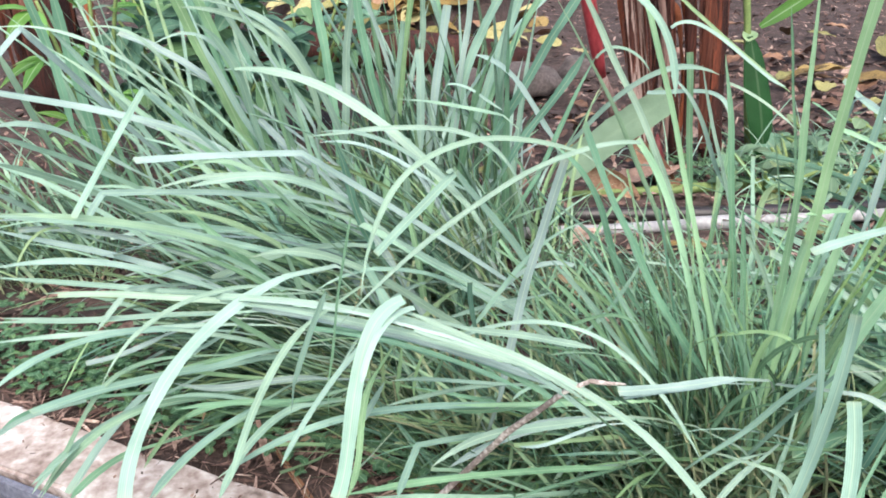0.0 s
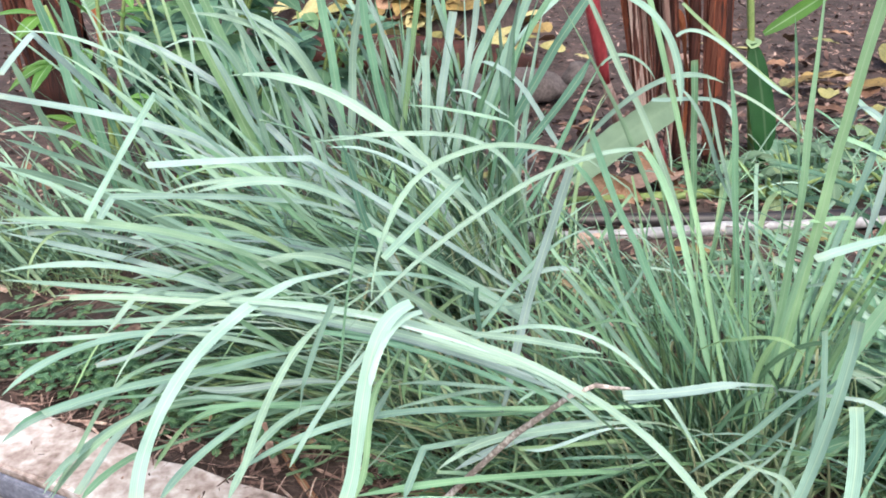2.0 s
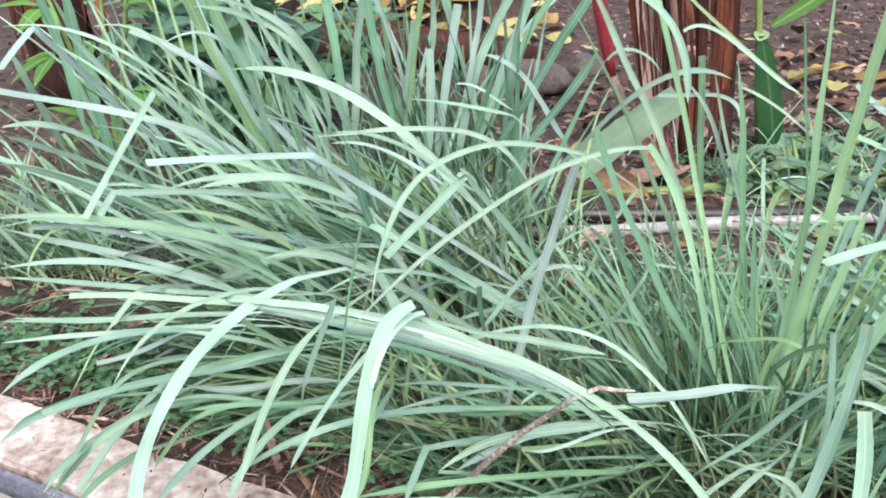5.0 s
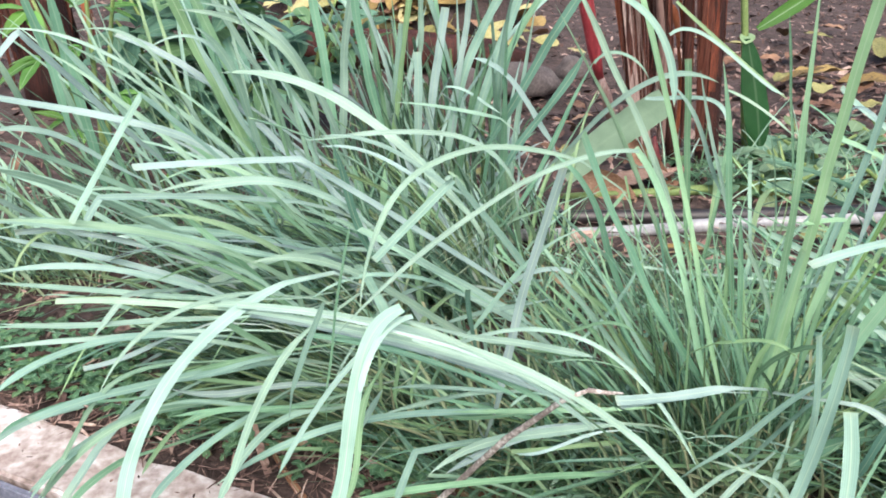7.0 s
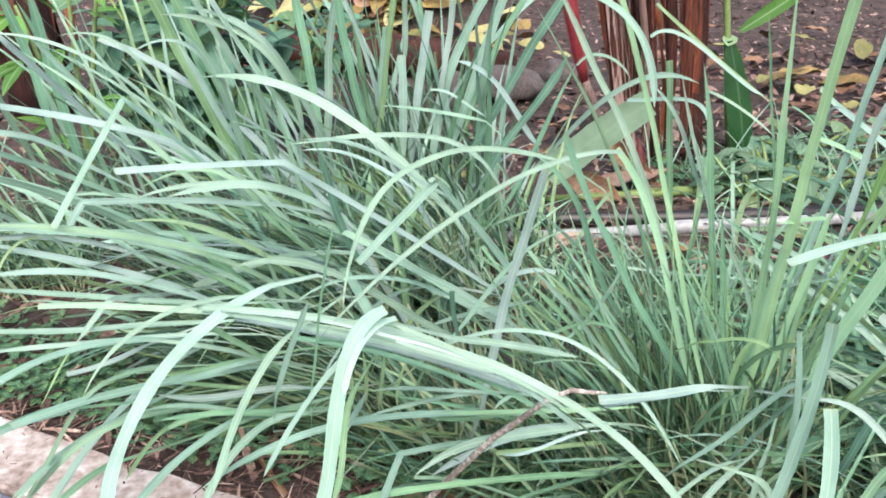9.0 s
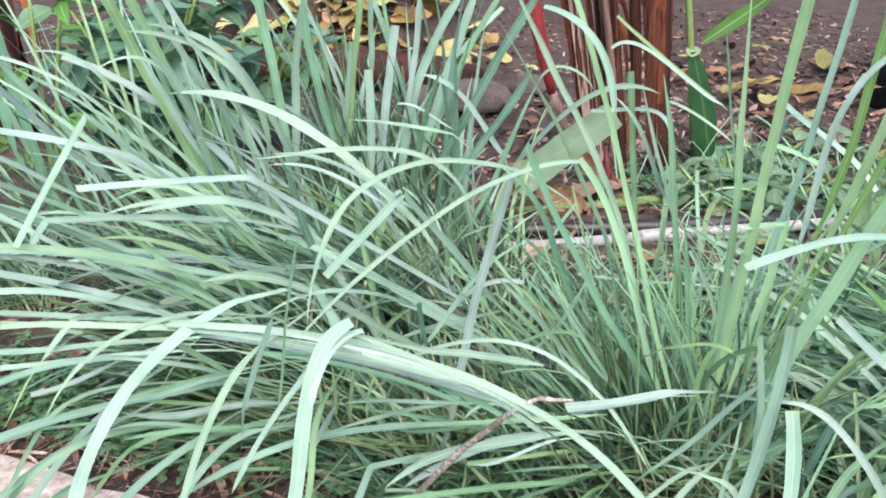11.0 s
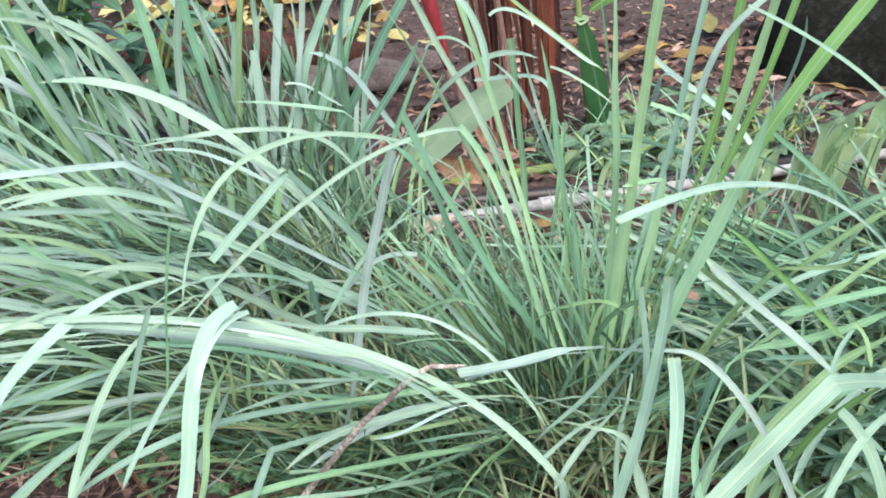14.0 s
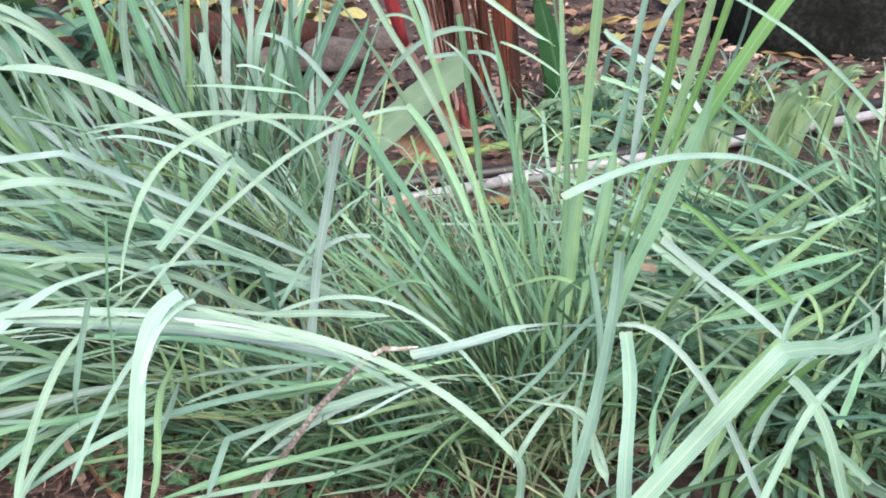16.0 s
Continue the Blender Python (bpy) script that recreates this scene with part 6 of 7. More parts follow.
blade(row_end, (0.814, 1.25, 0.381), (0.852, 1.234, 0.416), (0.886, 1.218, 0.458), (0.932, 1.2, 0.482), 0.0093, cut=0.8, turn=(9, 15), face=(-0.29, -0.55, 0.78), mat=GRASS_DARK)
blade(row_end, (0.891, 1.25, 0.453), (0.838, 1.235, 0.504), (0.77, 1.218, 0.54), (0.718, 1.2, 0.592), 0.0109, cut=0.8, turn=(1, 11), face=(-0.42, -0.57, 0.70), mat=GRASS_GREEN)
blade(row_end, (0.763, 1.0, 0.387), (0.742, 0.985, 0.377), (0.722, 0.969, 0.365), (0.711, 0.95, 0.347), 0.0058, cut=0.8, turn=(5, 1), face=(-0.49, -0.50, 0.71), mat=GRASS_LIGHT, stem=False)
blade(row_end, (0.778, 1.02, 0.384), (0.788, 1.006, 0.371), (0.788, 0.993, 0.357), (0.783, 0.98, 0.342), 0.0054, cut=0.8, turn=(-12, -5), face=(-0.32, -0.46, 0.83), mat=GRASS_GREEN, stem=False)
blade(row_end, (0.581, 1.0, 0.137), (0.571, 0.978, 0.201), (0.573, 0.952, 0.263), (0.582, 0.92, 0.323), 0.0056, cut=1, turn=(6, -7), face=(-0.05, -0.52, 0.86), mat=GRASS_LIGHT)
blade(row_end, (0.649, 1.2, 0.16), (0.65, 1.172, 0.235), (0.657, 1.138, 0.315), (0.671, 1.1, 0.385), 0.0056, cut=0.8, turn=(6, -15), face=(-0.15, -0.53, 0.84), mat=GRASS_YELLOW)
blade(row_end, (0.625, 1.1, 0.191), (0.628, 1.084, 0.235), (0.62, 1.069, 0.281), (0.624, 1.05, 0.324), 0.0108, cut=0.9, turn=(13, 14), face=(-0.17, -0.48, 0.86), mat=GRASS_DARK)
blade(row_end, (0.984, 1.2, 0.177), (0.878, 1.156, 0.236), (0.776, 1.109, 0.281), (0.67, 1.05, 0.319), 0.0094, cut=0.8, turn=(7, 4), face=(-0.45, -0.47, 0.76), mat=GRASS_DARK)
blade(row_end, (0.747, 1.05, 0.14), (0.75, 1.023, 0.211), (0.756, 0.994, 0.278), (0.783, 0.95, 0.335), 0.0096, cut=0.8, turn=(11, -9), face=(-0.11, -0.48, 0.87), mat=GRASS_VIVID)
blade(row_end, (0.766, 1.0, 0.239), (0.776, 0.97, 0.27), (0.775, 0.945, 0.307), (0.772, 0.92, 0.343), 0.0067, cut=0.8, turn=(-3, -18), face=(-0.44, -0.47, 0.76), mat=GRASS_GREEN)
blade(row_front, (-0.199, 1.08, 0.442), (-0.076, 1.051, 0.445), (0.046, 1.021, 0.438), (0.164, 0.99, 0.414), 0.0083, cut=0.8, turn=(4, 14), face=(0.26, -0.56, 0.79), mat=GRASS_PALE, stem=False)
blade(row_front, (-0.167, 1.1, 0.42), (-0.035, 1.068, 0.421), (0.093, 1.035, 0.405), (0.22, 1.0, 0.373), 0.0074, cut=0.8, turn=(-3, -14), face=(0.14, -0.57, 0.81), mat=GRASS_GREY, stem=False)
blade(row_front, (-0.008, 1.08, 0.405), (0.058, 1.06, 0.396), (0.12, 1.041, 0.39), (0.186, 1.02, 0.382), 0.0063, cut=0.8, turn=(6, -5), face=(0.23, -0.61, 0.76), mat=GRASS_GREY, stem=False)
blade(row_front, (-0.061, 1.1, 0.188), (-0.051, 1.084, 0.249), (-0.021, 1.068, 0.296), (0.001, 1.05, 0.351), 0.0093, cut=0.8, turn=(-5, -8), face=(0.15, -0.49, 0.86), mat=GRASS_PALE)
blade(row_front, (-0.15, 1.15, 0.329), (-0.165, 1.119, 0.37), (-0.182, 1.084, 0.407), (-0.19, 1.05, 0.447), 0.0082, cut=0.7, turn=(-9, 5), face=(0.36, -0.59, 0.73), mat=GRASS_LIME)
blade(row_front, (-0.059, 1.0, 0.379), (-0.044, 0.994, 0.453), (-0.036, 0.987, 0.529), (-0.019, 0.98, 0.601), 0.0027, cut=0.9, turn=(-12, 2), face=(0.28, -0.53, 0.80), mat=GRASS_GREEN)
blade(row_mid, (0.208, 1.4, 0.242), (0.131, 1.371, 0.316), (0.047, 1.338, 0.369), (-0.026, 1.3, 0.443), 0.0110, cut=0.7, turn=(6, -3), face=(0.01, -0.63, 0.78), mat=GRASS_PALE)
blade(row_low, (0.17, 1.15, 0.281), (0.112, 1.119, 0.301), (0.061, 1.089, 0.339), (0.005, 1.05, 0.35), 0.0061, cut=0.7, turn=(11, -7), face=(-0.04, -0.55, 0.83), mat=GRASS_PALE)
blade(row_front, (-0.145, 1.12, 0.348), (-0.177, 1.083, 0.36), (-0.205, 1.042, 0.371), (-0.228, 1.0, 0.388), 0.0069, cut=0.8, turn=(13, -11), face=(-0.03, -0.63, 0.78), mat=GRASS_LIGHT)
blade(row_front, (-0.107, 1.12, 0.271), (-0.157, 1.09, 0.29), (-0.203, 1.058, 0.309), (-0.25, 1.02, 0.324), 0.0064, cut=0.8, turn=(2, 4), face=(0.06, -0.58, 0.81), mat=GRASS_GREEN)
blade(row_low, (0.297, 1.24, 0.159), (0.22, 1.211, 0.178), (0.146, 1.179, 0.174), (0.076, 1.14, 0.145), 0.0108, cut=0.8, turn=(3, 5), face=(0.07, -0.51, 0.86), mat=GRASS_GREY)
blade(row_low, (-0.041, 1.2, 0.23), (-0.038, 1.194, 0.262), (-0.039, 1.187, 0.293), (-0.044, 1.18, 0.325), 0.0061, cut=0.6, turn=(-12, -1), face=(0.25, -0.50, 0.83), mat=GRASS_YELLOW)
blade(row_low, (-0.02, 1.2, 0.228), (-0.017, 1.194, 0.261), (-0.015, 1.187, 0.295), (-0.019, 1.18, 0.328), 0.0054, cut=0.6, turn=(-5, 13), face=(0.15, -0.52, 0.84), mat=GRASS_YELLOW)
blade(row_low, (0.001, 1.2, 0.228), (0.004, 1.194, 0.259), (0.006, 1.187, 0.294), (0.011, 1.18, 0.325), 0.0061, cut=0.6, turn=(-8, 7), face=(0.25, -0.56, 0.79), mat=GRASS_GREEN)
blade(row_low, (0.025, 1.2, 0.229), (0.028, 1.193, 0.259), (0.033, 1.187, 0.287), (0.043, 1.18, 0.316), 0.0054, cut=0.6, turn=(-11, -11), face=(-0.12, -0.64, 0.76), mat=GRASS_YELLOW)
blade(row_low, (0.049, 1.2, 0.229), (0.054, 1.194, 0.258), (0.061, 1.187, 0.285), (0.073, 1.18, 0.312), 0.0055, cut=0.6, turn=(-10, 4), face=(-0.14, -0.54, 0.83), mat=GRASS_GREEN)
blade(row_right, (0.417, 1.25, 0.278), (0.382, 1.241, 0.34), (0.348, 1.231, 0.398), (0.315, 1.22, 0.462), 0.0090, cut=0.9, turn=(7, 11), face=(0.03, -0.58, 0.81), mat=GRASS_LIGHT)
blade(row_right, (0.395, 1.25, 0.233), (0.337, 1.235, 0.303), (0.299, 1.219, 0.383), (0.24, 1.2, 0.452), 0.0076, cut=0.8, turn=(12, 16), face=(-0.03, -0.54, 0.84), mat=GRASS_GREEN)
blade(row_right, (0.371, 1.25, 0.236), (0.314, 1.235, 0.302), (0.269, 1.219, 0.381), (0.209, 1.2, 0.446), 0.0069, cut=0.8, turn=(-11, -14), face=(-0.32, -0.61, 0.72), mat=GRASS_LIGHT)
blade(row_right, (0.359, 1.25, 0.217), (0.307, 1.235, 0.286), (0.265, 1.219, 0.366), (0.203, 1.2, 0.426), 0.0082, cut=0.8, turn=(-4, -1), face=(0.02, -0.57, 0.82), mat=GRASS_GREEN)
blade(row_right, (0.396, 1.05, 0.245), (0.442, 1.034, 0.298), (0.464, 1.019, 0.36), (0.506, 1.0, 0.414), 0.0074, cut=0.8, turn=(-12, -3), face=(-0.17, -0.55, 0.82), mat=GRASS_LIGHT)
blade(row_right, (0.534, 1.3, 0.165), (0.509, 1.294, 0.274), (0.499, 1.287, 0.386), (0.477, 1.28, 0.494), 0.0075, cut=0.8, turn=(-11, 3), face=(-0.24, -0.56, 0.79), mat=GRASS_GREEN)
blade(row_right, (0.543, 1.28, 0.177), (0.541, 1.274, 0.259), (0.553, 1.267, 0.337), (0.546, 1.26, 0.42), 0.0075, cut=0.7, turn=(-0, 17), face=(0.02, -0.66, 0.75), mat=GRASS_LIME)
blade(row_right, (0.497, 1.3, 0.44), (0.519, 1.286, 0.403), (0.533, 1.274, 0.365), (0.545, 1.26, 0.323), 0.0066, cut=0.6, turn=(7, 8), face=(-0.34, -0.64, 0.69), mat=GRASS_PALE, stem=False)
blade(row_right, (0.548, 1.2, 0.281), (0.561, 1.191, 0.367), (0.565, 1.181, 0.458), (0.574, 1.17, 0.544), 0.0089, cut=0.9, turn=(-1, -5), face=(-0.11, -0.55, 0.83), mat=GRASS_LIME)
blade(row_short, (0.397, 1.6, 0.259), (0.485, 1.568, 0.256), (0.572, 1.535, 0.276), (0.659, 1.5, 0.275), 0.0054, cut=0.7, turn=(-3, -8), face=(-0.18, -0.59, 0.79), mat=GRASS_PALE, stem=False)
blade(row_mid, (0.322, 1.4, 0.14), (0.239, 1.366, 0.217), (0.164, 1.329, 0.318), (0.064, 1.28, 0.369), 0.0106, cut=0.7, turn=(8, 3), face=(-0.15, -0.61, 0.78), mat=GRASS_PALE)
blade(row_low, (0.31, 1.2, 0.194), (0.262, 1.185, 0.204), (0.212, 1.168, 0.213), (0.165, 1.15, 0.205), 0.0083, cut=0.7, turn=(10, 1), face=(-0.26, -0.54, 0.80), mat=GRASS_GREY)
blade(row_low, (0.308, 1.22, 0.205), (0.226, 1.197, 0.239), (0.136, 1.168, 0.209), (0.057, 1.14, 0.251), 0.0084, cut=0.8, turn=(-7, 6), face=(-0.25, -0.57, 0.78), mat=GRASS_GREEN)
blade(row_left, (-0.16, 1.9, 0.364), (-0.204, 1.859, 0.499), (-0.235, 1.814, 0.678), (-0.4, 1.75, 0.696), 0.0158, cut=0.7, turn=(-11, -1), face=(0.42, -0.67, 0.61), mat=GRASS_PALE)
blade(row_left, (-0.227, 1.9, 0.377), (-0.304, 1.872, 0.516), (-0.388, 1.839, 0.652), (-0.426, 1.8, 0.808), 0.0125, cut=0.8, turn=(-3, 16), face=(-0.01, -0.78, 0.63), mat=GRASS_PALE)
blade(row_left, (-0.316, 1.8, 0.4), (-0.334, 1.773, 0.482), (-0.325, 1.738, 0.613), (-0.392, 1.7, 0.664), 0.0153, cut=0.7, turn=(9, -18), face=(0.38, -0.70, 0.60), mat=GRASS_LIGHT)
blade(row_left, (-0.329, 1.8, 0.424), (-0.365, 1.785, 0.492), (-0.381, 1.768, 0.571), (-0.413, 1.75, 0.639), 0.0121, cut=0.7, turn=(-14, -9), face=(0.22, -0.73, 0.64), mat=GRASS_PALE)
blade(row_right, (0.461, 1.5, 0.347), (0.415, 1.53, 0.51), (0.313, 1.564, 0.652), (0.246, 1.6, 0.804), 0.0105, cut=0.7, turn=(0, -16), face=(-0.23, -0.66, 0.72), mat=GRASS_PALE)
blade(row_mid, (-0.108, 1.9, 0.169), (-0.129, 1.894, 0.225), (-0.122, 1.887, 0.29), (-0.145, 1.88, 0.345), 0.0170, cut=0.7, turn=(-2, -1), face=(-0.12, -0.70, 0.70), mat=GRASS_LIME)
blade(row_mid, (-0.086, 1.9, 0.185), (-0.082, 1.9, 0.234), (-0.079, 1.9, 0.284), (-0.077, 1.9, 0.333), 0.0158, cut=0.7, turn=(13, 7), face=(0.11, -0.74, 0.66), mat=GRASS_LIME)
blade(row_mid, (0.003, 1.9, 0.178), (0.013, 1.9, 0.228), (0.025, 1.9, 0.277), (0.04, 1.9, 0.325), 0.0157, cut=0.7, turn=(-3, 10), face=(0.02, -0.66, 0.75), mat=GRASS_LIME)
blade(row_mid, (-0.041, 1.9, 0.182), (-0.035, 1.894, 0.234), (-0.034, 1.887, 0.286), (-0.038, 1.88, 0.338), 0.0156, cut=0.7, turn=(11, 5), face=(0.16, -0.74, 0.65), mat=GRASS_LIGHT)
blade(row_mid, (-0.196, 1.9, 0.176), (-0.201, 1.894, 0.237), (-0.214, 1.887, 0.298), (-0.219, 1.88, 0.358), 0.0144, cut=0.7, turn=(-13, 10), face=(0.09, -0.62, 0.78), mat=GRASS_YELLOW)
blade(row_mid, (0.095, 1.6, 0.392), (0.019, 1.571, 0.445), (-0.046, 1.539, 0.534), (-0.146, 1.5, 0.526), 0.0113, cut=0.7, turn=(9, 15), face=(0.01, -0.62, 0.78), mat=GRASS_PALE)
blade(row_mid, (0.034, 1.55, 0.426), (-0.019, 1.535, 0.467), (-0.074, 1.518, 0.516), (-0.146, 1.5, 0.508), 0.0081, cut=0.7, turn=(7, 14), face=(-0.09, -0.65, 0.75), mat=GRASS_WHITE)
blade(row_short, (0.541, 1.5, 0.384), (0.507, 1.485, 0.475), (0.469, 1.469, 0.56), (0.443, 1.45, 0.654), 0.0081, cut=0.7, turn=(-2, 17), face=(0.10, -0.74, 0.67), mat=GRASS_PALE)
blade(row_right, (0.459, 1.05, 0.25), (0.425, 1.03, 0.255), (0.393, 1.006, 0.254), (0.364, 0.98, 0.246), 0.0056, cut=0.9, turn=(-2, -8), face=(-0.17, -0.53, 0.83), mat=GRASS_PALE)
blade(row_right, (0.459, 1.0, 0.271), (0.503, 0.986, 0.264), (0.479, 0.973, 0.208), (0.503, 0.96, 0.183), 0.0082, cut=1, turn=(5, -14), face=(-0.35, -0.46, 0.82), mat=GRASS_PALE)
blade(row_end, (0.708, 1.0, 0.056), (0.706, 0.981, 0.125), (0.731, 0.955, 0.191), (0.769, 0.92, 0.239), 0.0082, cut=0.8, turn=(-12, -4), face=(-0.12, -0.40, 0.91), mat=GRASS_GREEN)
blade(row_end, (0.982, 1.1, 0.245), (0.889, 1.069, 0.253), (0.8, 1.043, 0.281), (0.713, 1.0, 0.255), 0.0085, cut=0.8, turn=(-8, -17), face=(-0.16, -0.43, 0.89), mat=GRASS_DARK)
blade(row_end, (0.864, 1.05, -0.012), (0.793, 1.02, 0.073), (0.723, 0.988, 0.151), (0.65, 0.95, 0.232), 0.0076, cut=0.8, turn=(3, -13), face=(-0.37, -0.38, 0.85), mat=GRASS_GREEN)

# ---- more single blades ----
blade(row_mid, (-0.114, 1.550, 0.163), (-0.235, 1.361, 0.382), (-0.298, 1.331, 0.439), (-0.500, 1.150, 0.522), 0.011, turn=(-59, -41), cut=0.85)
blade(row_short, (0.840, 1.450, 0.476), (0.812, 1.496, 0.534), (0.728, 1.505, 0.565), (0.676, 1.500, 0.619), 0.010, turn=(-39, -61), cut=1, mat=GRASS_PALE, stem=False)
blade(row_end, (0.855, 1.350, 0.124), (0.891, 1.318, 0.232), (0.925, 1.286, 0.338), (0.957, 1.250, 0.445), 0.011, turn=(71, 77))
blade(row_right, (0.460, 1.170, 0.031), (0.536, 1.158, 0.085), (0.588, 1.155, 0.162), (0.647, 1.150, 0.233), 0.006, turn=(44, 45))
blade(row_left, (-0.305, 1.970, 0.102), (-0.351, 1.955, 0.299), (-0.414, 1.945, 0.487), (-0.470, 1.930, 0.683), 0.012, turn=(-73, -70), cut=0.85, mat=GRASS_GREEN)
blade(row_left, (-0.113, 1.770, 0.337), (-0.177, 1.754, 0.466), (-0.273, 1.742, 0.580), (-0.333, 1.730, 0.712), 0.007, turn=(-70, -68), cut=0.85)
blade(row_left, (-0.693, 2.070, 0.078), (-0.770, 2.055, 0.268), (-0.824, 2.049, 0.467), (-0.871, 2.030, 0.664), 0.014, turn=(-58, -67), cut=0.85)
blade(row_left, (-0.633, 1.970, 0.153), (-0.686, 1.965, 0.327), (-0.730, 1.964, 0.506), (-0.796, 1.950, 0.676), 0.012, turn=(-56, -61), cut=0.85, mat=GRASS_GREEN)
blade(row_left, (-0.308, 1.670, 0.313), (-0.419, 1.657, 0.424), (-0.519, 1.655, 0.560), (-0.651, 1.630, 0.643), 0.010, turn=(-57, -60))
blade(row_back, (-0.090, 2.270, 0.149), (-0.106, 2.268, 0.314), (-0.126, 2.264, 0.476), (-0.149, 2.260, 0.641), 0.013, turn=(75, 75), cut=0.85, mat=GRASS_GREEN)
blade(row_mid, (0.174, 2.000, 0.416), (0.101, 1.967, 0.445), (0.024, 1.933, 0.465), (-0.054, 1.900, 0.477), 0.009, turn=(-49, -46))
blade(row_right, (0.431, 1.420, 0.335), (0.375, 1.410, 0.478), (0.299, 1.409, 0.626), (0.216, 1.400, 0.754), 0.007, turn=(67, 74))
blade(row_mid, (-0.158, 1.500, 0.345), (-0.234, 1.451, 0.468), (-0.274, 1.474, 0.530), (-0.372, 1.350, 0.490), 0.009, turn=(-55, -39))
blade(row_mid, (-0.162, 1.500, 0.281), (-0.230, 1.449, 0.349), (-0.288, 1.393, 0.450), (-0.401, 1.350, 0.440), 0.011, turn=(-53, -41))
blade(row_front, (-0.080, 1.200, 0.232), (-0.171, 1.112, 0.258), (-0.217, 1.069, 0.289), (-0.293, 1.000, 0.196), 0.008, turn=(-34, -28), cut=0.85)
blade(row_front, (-0.212, 1.150, 0.263), (-0.285, 1.038, 0.314), (-0.333, 1.004, 0.343), (-0.417, 0.970, 0.218), 0.008, turn=(-35, -38), cut=0.85)
blade(row_front, (-0.256, 1.100, 0.349), (-0.360, 1.022, 0.388), (-0.326, 0.987, 0.341), (-0.415, 0.970, 0.227), 0.006, turn=(-31, -43), cut=0.85)
blade(row_left, (-0.723, 1.750, 0.404), (-0.710, 1.691, 0.476), (-0.696, 1.632, 0.545), (-0.706, 1.600, 0.634), 0.012, turn=(18, 37), cut=0.85)
blade(row_left, (-0.405, 1.500, 0.392), (-0.466, 1.426, 0.481), (-0.499, 1.315, 0.550), (-0.507, 1.200, 0.609), 0.010, turn=(-57, -62), cut=0.85)
blade(row_mid, (-0.364, 1.500, 0.330), (-0.428, 1.417, 0.417), (-0.475, 1.317, 0.509), (-0.516, 1.200, 0.571), 0.012, turn=(-56, -56), cut=0.85)
blade(row_left, (-0.269, 1.970, 0.259), (-0.306, 1.958, 0.387), (-0.324, 1.960, 0.520), (-0.328, 1.950, 0.654), 0.011, turn=(88, 50))
blade(row_left, (-0.186, 1.770, 0.249), (-0.209, 1.764, 0.372), (-0.228, 1.757, 0.495), (-0.258, 1.746, 0.616), 0.008, turn=(76, 72))
blade(row_left, (-0.230, 1.670, 0.350), (-0.303, 1.664, 0.438), (-0.365, 1.657, 0.542), (-0.474, 1.650, 0.592), 0.007, turn=(-60, -60))
blade(row_mid, (-0.188, 1.420, 0.251), (-0.251, 1.409, 0.317), (-0.303, 1.396, 0.393), (-0.369, 1.390, 0.457), 0.014, turn=(-59, -56), mat=GRASS_GREEN)
blade(row_mid, (-0.157, 1.450, 0.219), (-0.225, 1.402, 0.298), (-0.289, 1.349, 0.410), (-0.400, 1.300, 0.430), 0.009, turn=(-52, -41))
blade(row_mid, (-0.157, 1.400, 0.226), (-0.164, 1.376, 0.287), (-0.172, 1.352, 0.351), (-0.184, 1.330, 0.412), 0.009, turn=(32, 44))
blade(row_mid, (0.017, 1.900, 0.086), (0.022, 1.900, 0.156), (0.031, 1.900, 0.224), (0.054, 1.900, 0.292), 0.006, turn=(77, 72), mat=GRASS_GREEN)
blade(row_mid, (0.178, 1.520, 0.188), (0.062, 1.504, 0.276), (-0.046, 1.487, 0.373), (-0.188, 1.476, 0.412), 0.016, turn=(-44, -40))
blade(row_right, (0.388, 1.500, 0.272), (0.330, 1.470, 0.340), (0.273, 1.438, 0.404), (0.213, 1.400, 0.465), 0.006, turn=(69, 70))
blade(row_front, (0.097, 1.300, 0.271), (0.151, 1.277, 0.343), (0.176, 1.273, 0.446), (0.271, 1.260, 0.480), 0.007, turn=(77, 58))
blade(row_right, (0.458, 1.270, 0.137), (0.379, 1.269, 0.245), (0.322, 1.269, 0.365), (0.243, 1.276, 0.472), 0.006, turn=(-71, -68))
blade(row_right, (0.517, 1.250, 0.056), (0.422, 1.240, 0.058), (0.332, 1.237, 0.243), (0.258, 1.234, 0.306), 0.006, turn=(-37, -49))
blade(row_right, (0.524, 1.300, 0.037), (0.421, 1.243, 0.097), (0.324, 1.182, 0.153), (0.236, 1.100, 0.207), 0.006, turn=(-38, -34))
blade(row_right, (0.449, 1.200, 0.144), (0.499, 1.136, 0.193), (0.537, 1.070, 0.245), (0.557, 1.000, 0.302), 0.006, turn=(40, 48), mat=GRASS_GREEN, stem=False)
blade(row_right, (0.510, 1.300, 0.071), (0.427, 1.258, 0.130), (0.345, 1.210, 0.202), (0.235, 1.180, 0.219), 0.006, turn=(-45, -34))
blade(row_end, (0.970, 1.200, 0.040), (0.908, 1.197, 0.092), (0.714, 1.085, 0.275), (0.628, 1.100, 0.209), 0.007, turn=(-59, -28))
blade(row_end, (1.086, 1.350, 0.324), (0.963, 1.311, 0.265), (0.835, 1.256, 0.234), (0.710, 1.200, 0.203), 0.010, turn=(-22, -22), mat=GRASS_GREEN)
blade(row_right, (0.531, 1.200, 0.130), (0.442, 1.125, 0.101), (0.400, 1.102, 0.251), (0.344, 1.050, 0.309), 0.007, turn=(-25, -72))
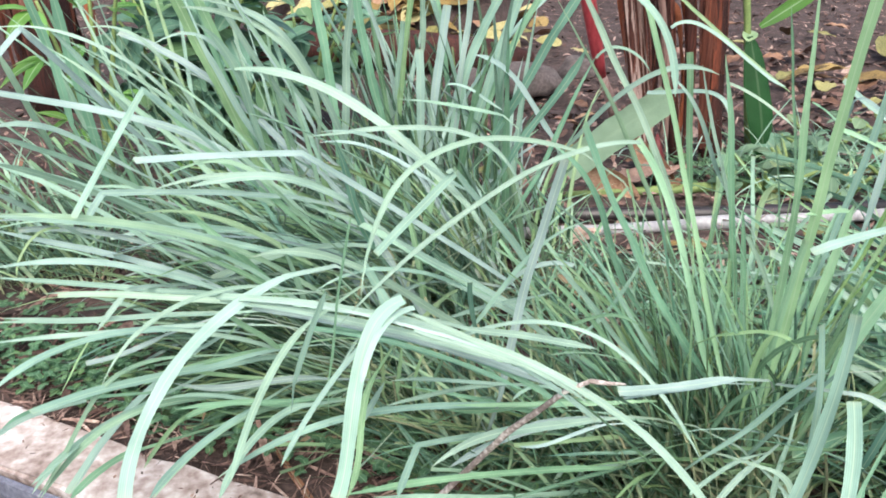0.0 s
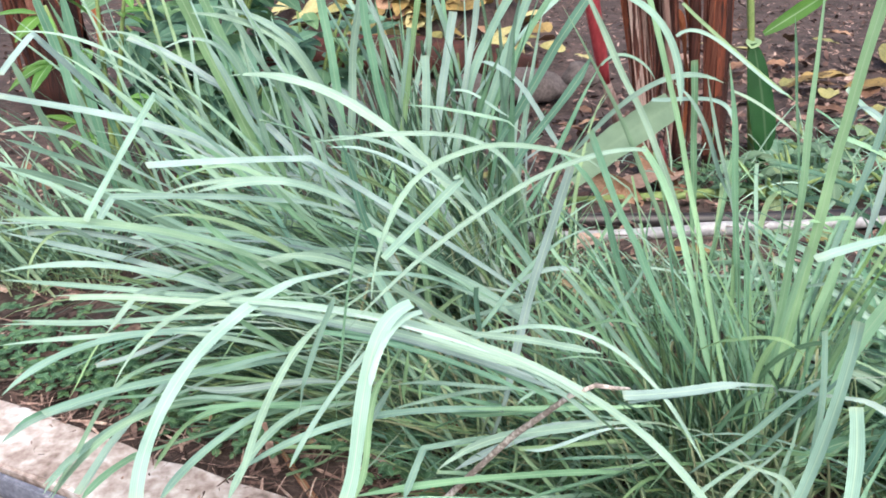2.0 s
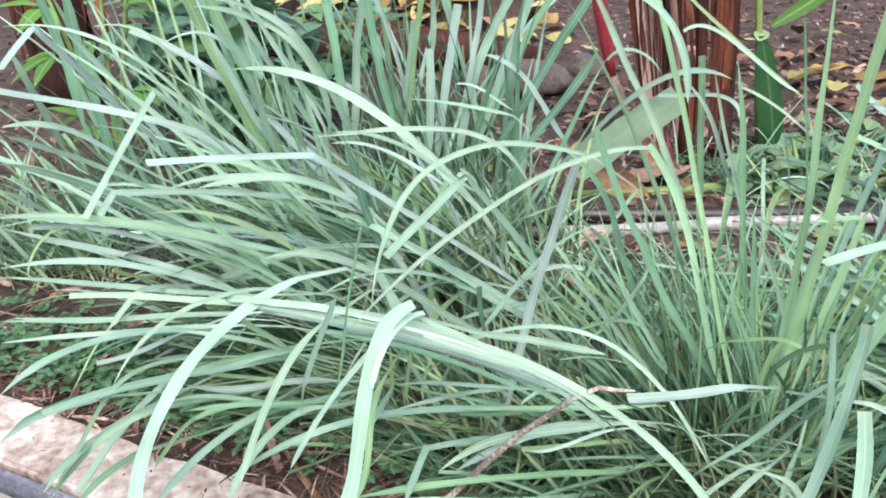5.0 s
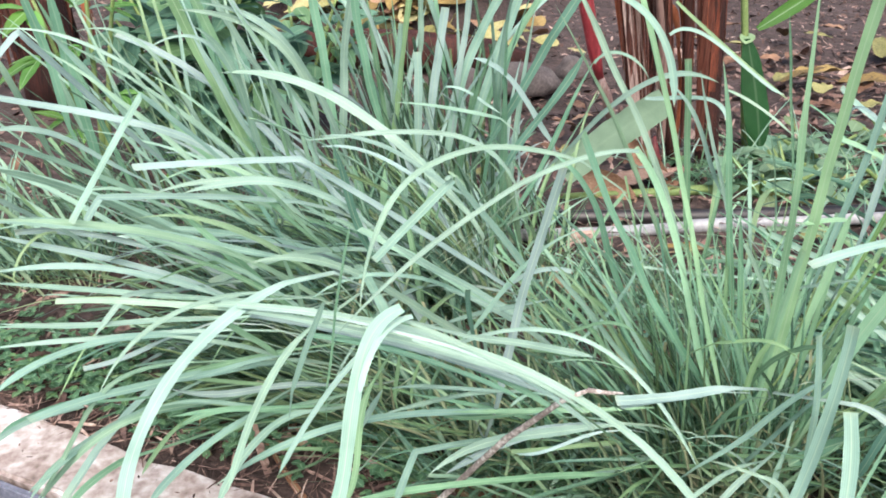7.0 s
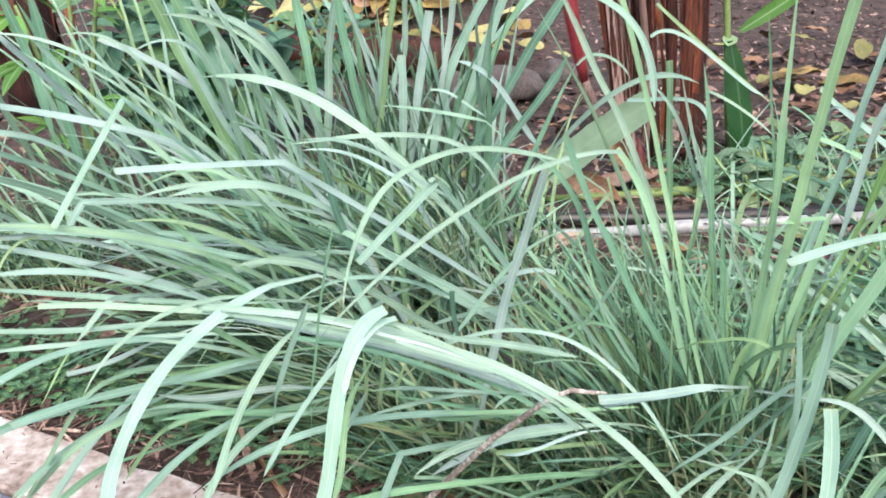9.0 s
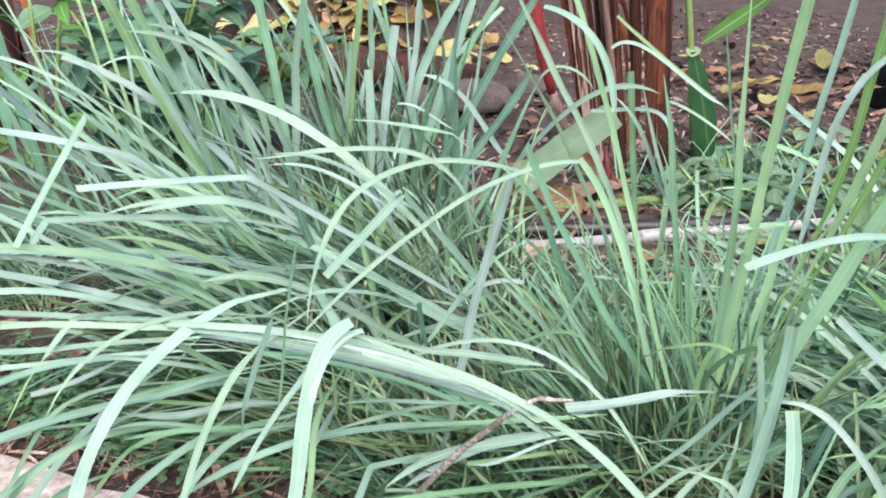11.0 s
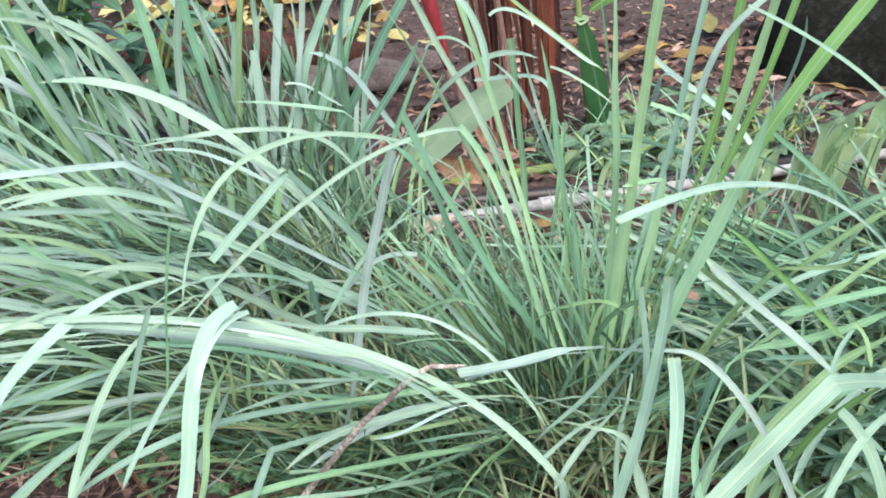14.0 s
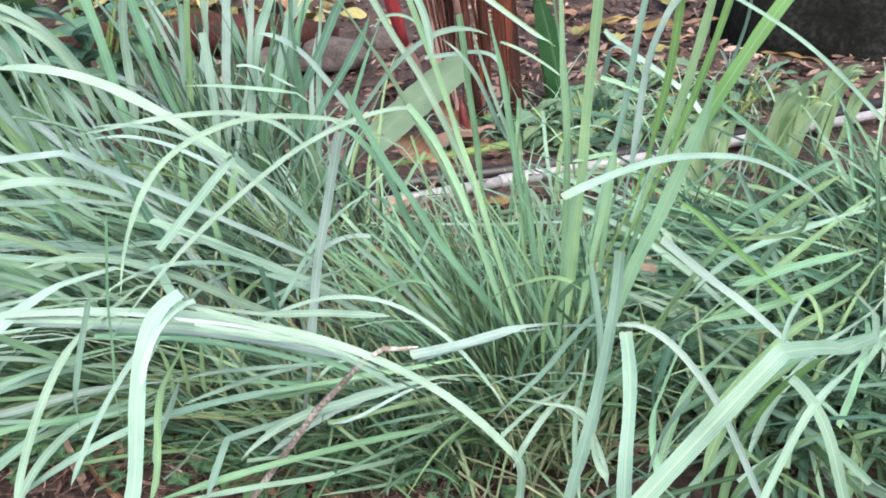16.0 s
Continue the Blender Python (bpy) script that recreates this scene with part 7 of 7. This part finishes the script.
blade(row_low, (0.335, 1.250, 0.025), (0.209, 1.167, 0.071), (0.117, 1.065, 0.158), (-0.014, 1.000, 0.214), 0.008, turn=(-32, -34), cut=0.85)
blade(row_low, (0.421, 1.300, 0.086), (0.347, 1.227, 0.151), (0.249, 1.180, 0.160), (0.166, 1.120, 0.203), 0.007, turn=(-38, -32), cut=1)
blade(row_low, (0.306, 1.200, 0.012), (0.255, 1.161, 0.042), (0.193, 1.128, 0.071), (0.133, 1.100, 0.097), 0.006, turn=(-32, -31))
blade(row_left, (-0.239, 1.770, 0.323), (-0.259, 1.770, 0.404), (-0.277, 1.770, 0.487), (-0.287, 1.770, 0.572), 0.008, turn=(-61, -62), mat=GRASS_GREEN)
blade(row_left, (-0.179, 1.820, 0.297), (-0.231, 1.820, 0.419), (-0.261, 1.820, 0.544), (-0.299, 1.820, 0.669), 0.008, turn=(-61, -62), cut=0.85)
blade(row_short, (0.323, 1.700, 0.607), (0.348, 1.700, 0.651), (0.408, 1.700, 0.616), (0.422, 1.700, 0.580), 0.006, turn=(44, 57), stem=False)
blade(row_back, (0.206, 1.870, 0.252), (0.266, 1.870, 0.356), (0.298, 1.870, 0.474), (0.351, 1.870, 0.581), 0.011, turn=(65, 66), mat=GRASS_GREEN)
blade(row_right, (0.273, 1.300, 0.272), (0.317, 1.300, 0.315), (0.343, 1.300, 0.368), (0.359, 1.300, 0.426), 0.006, turn=(52, 60))
blade(row_left, (-0.434, 1.570, 0.254), (-0.528, 1.549, 0.352), (-0.641, 1.535, 0.432), (-0.768, 1.520, 0.483), 0.010, turn=(-39, -38), cut=0.85)
blade(row_left, (-0.388, 1.550, 0.321), (-0.455, 1.503, 0.389), (-0.536, 1.468, 0.447), (-0.620, 1.420, 0.491), 0.011, turn=(-47, -43))
blade(row_mid, (-0.173, 1.400, 0.249), (-0.218, 1.361, 0.325), (-0.293, 1.346, 0.377), (-0.366, 1.300, 0.415), 0.008, turn=(-50, -40), mat=GRASS_GREEN)
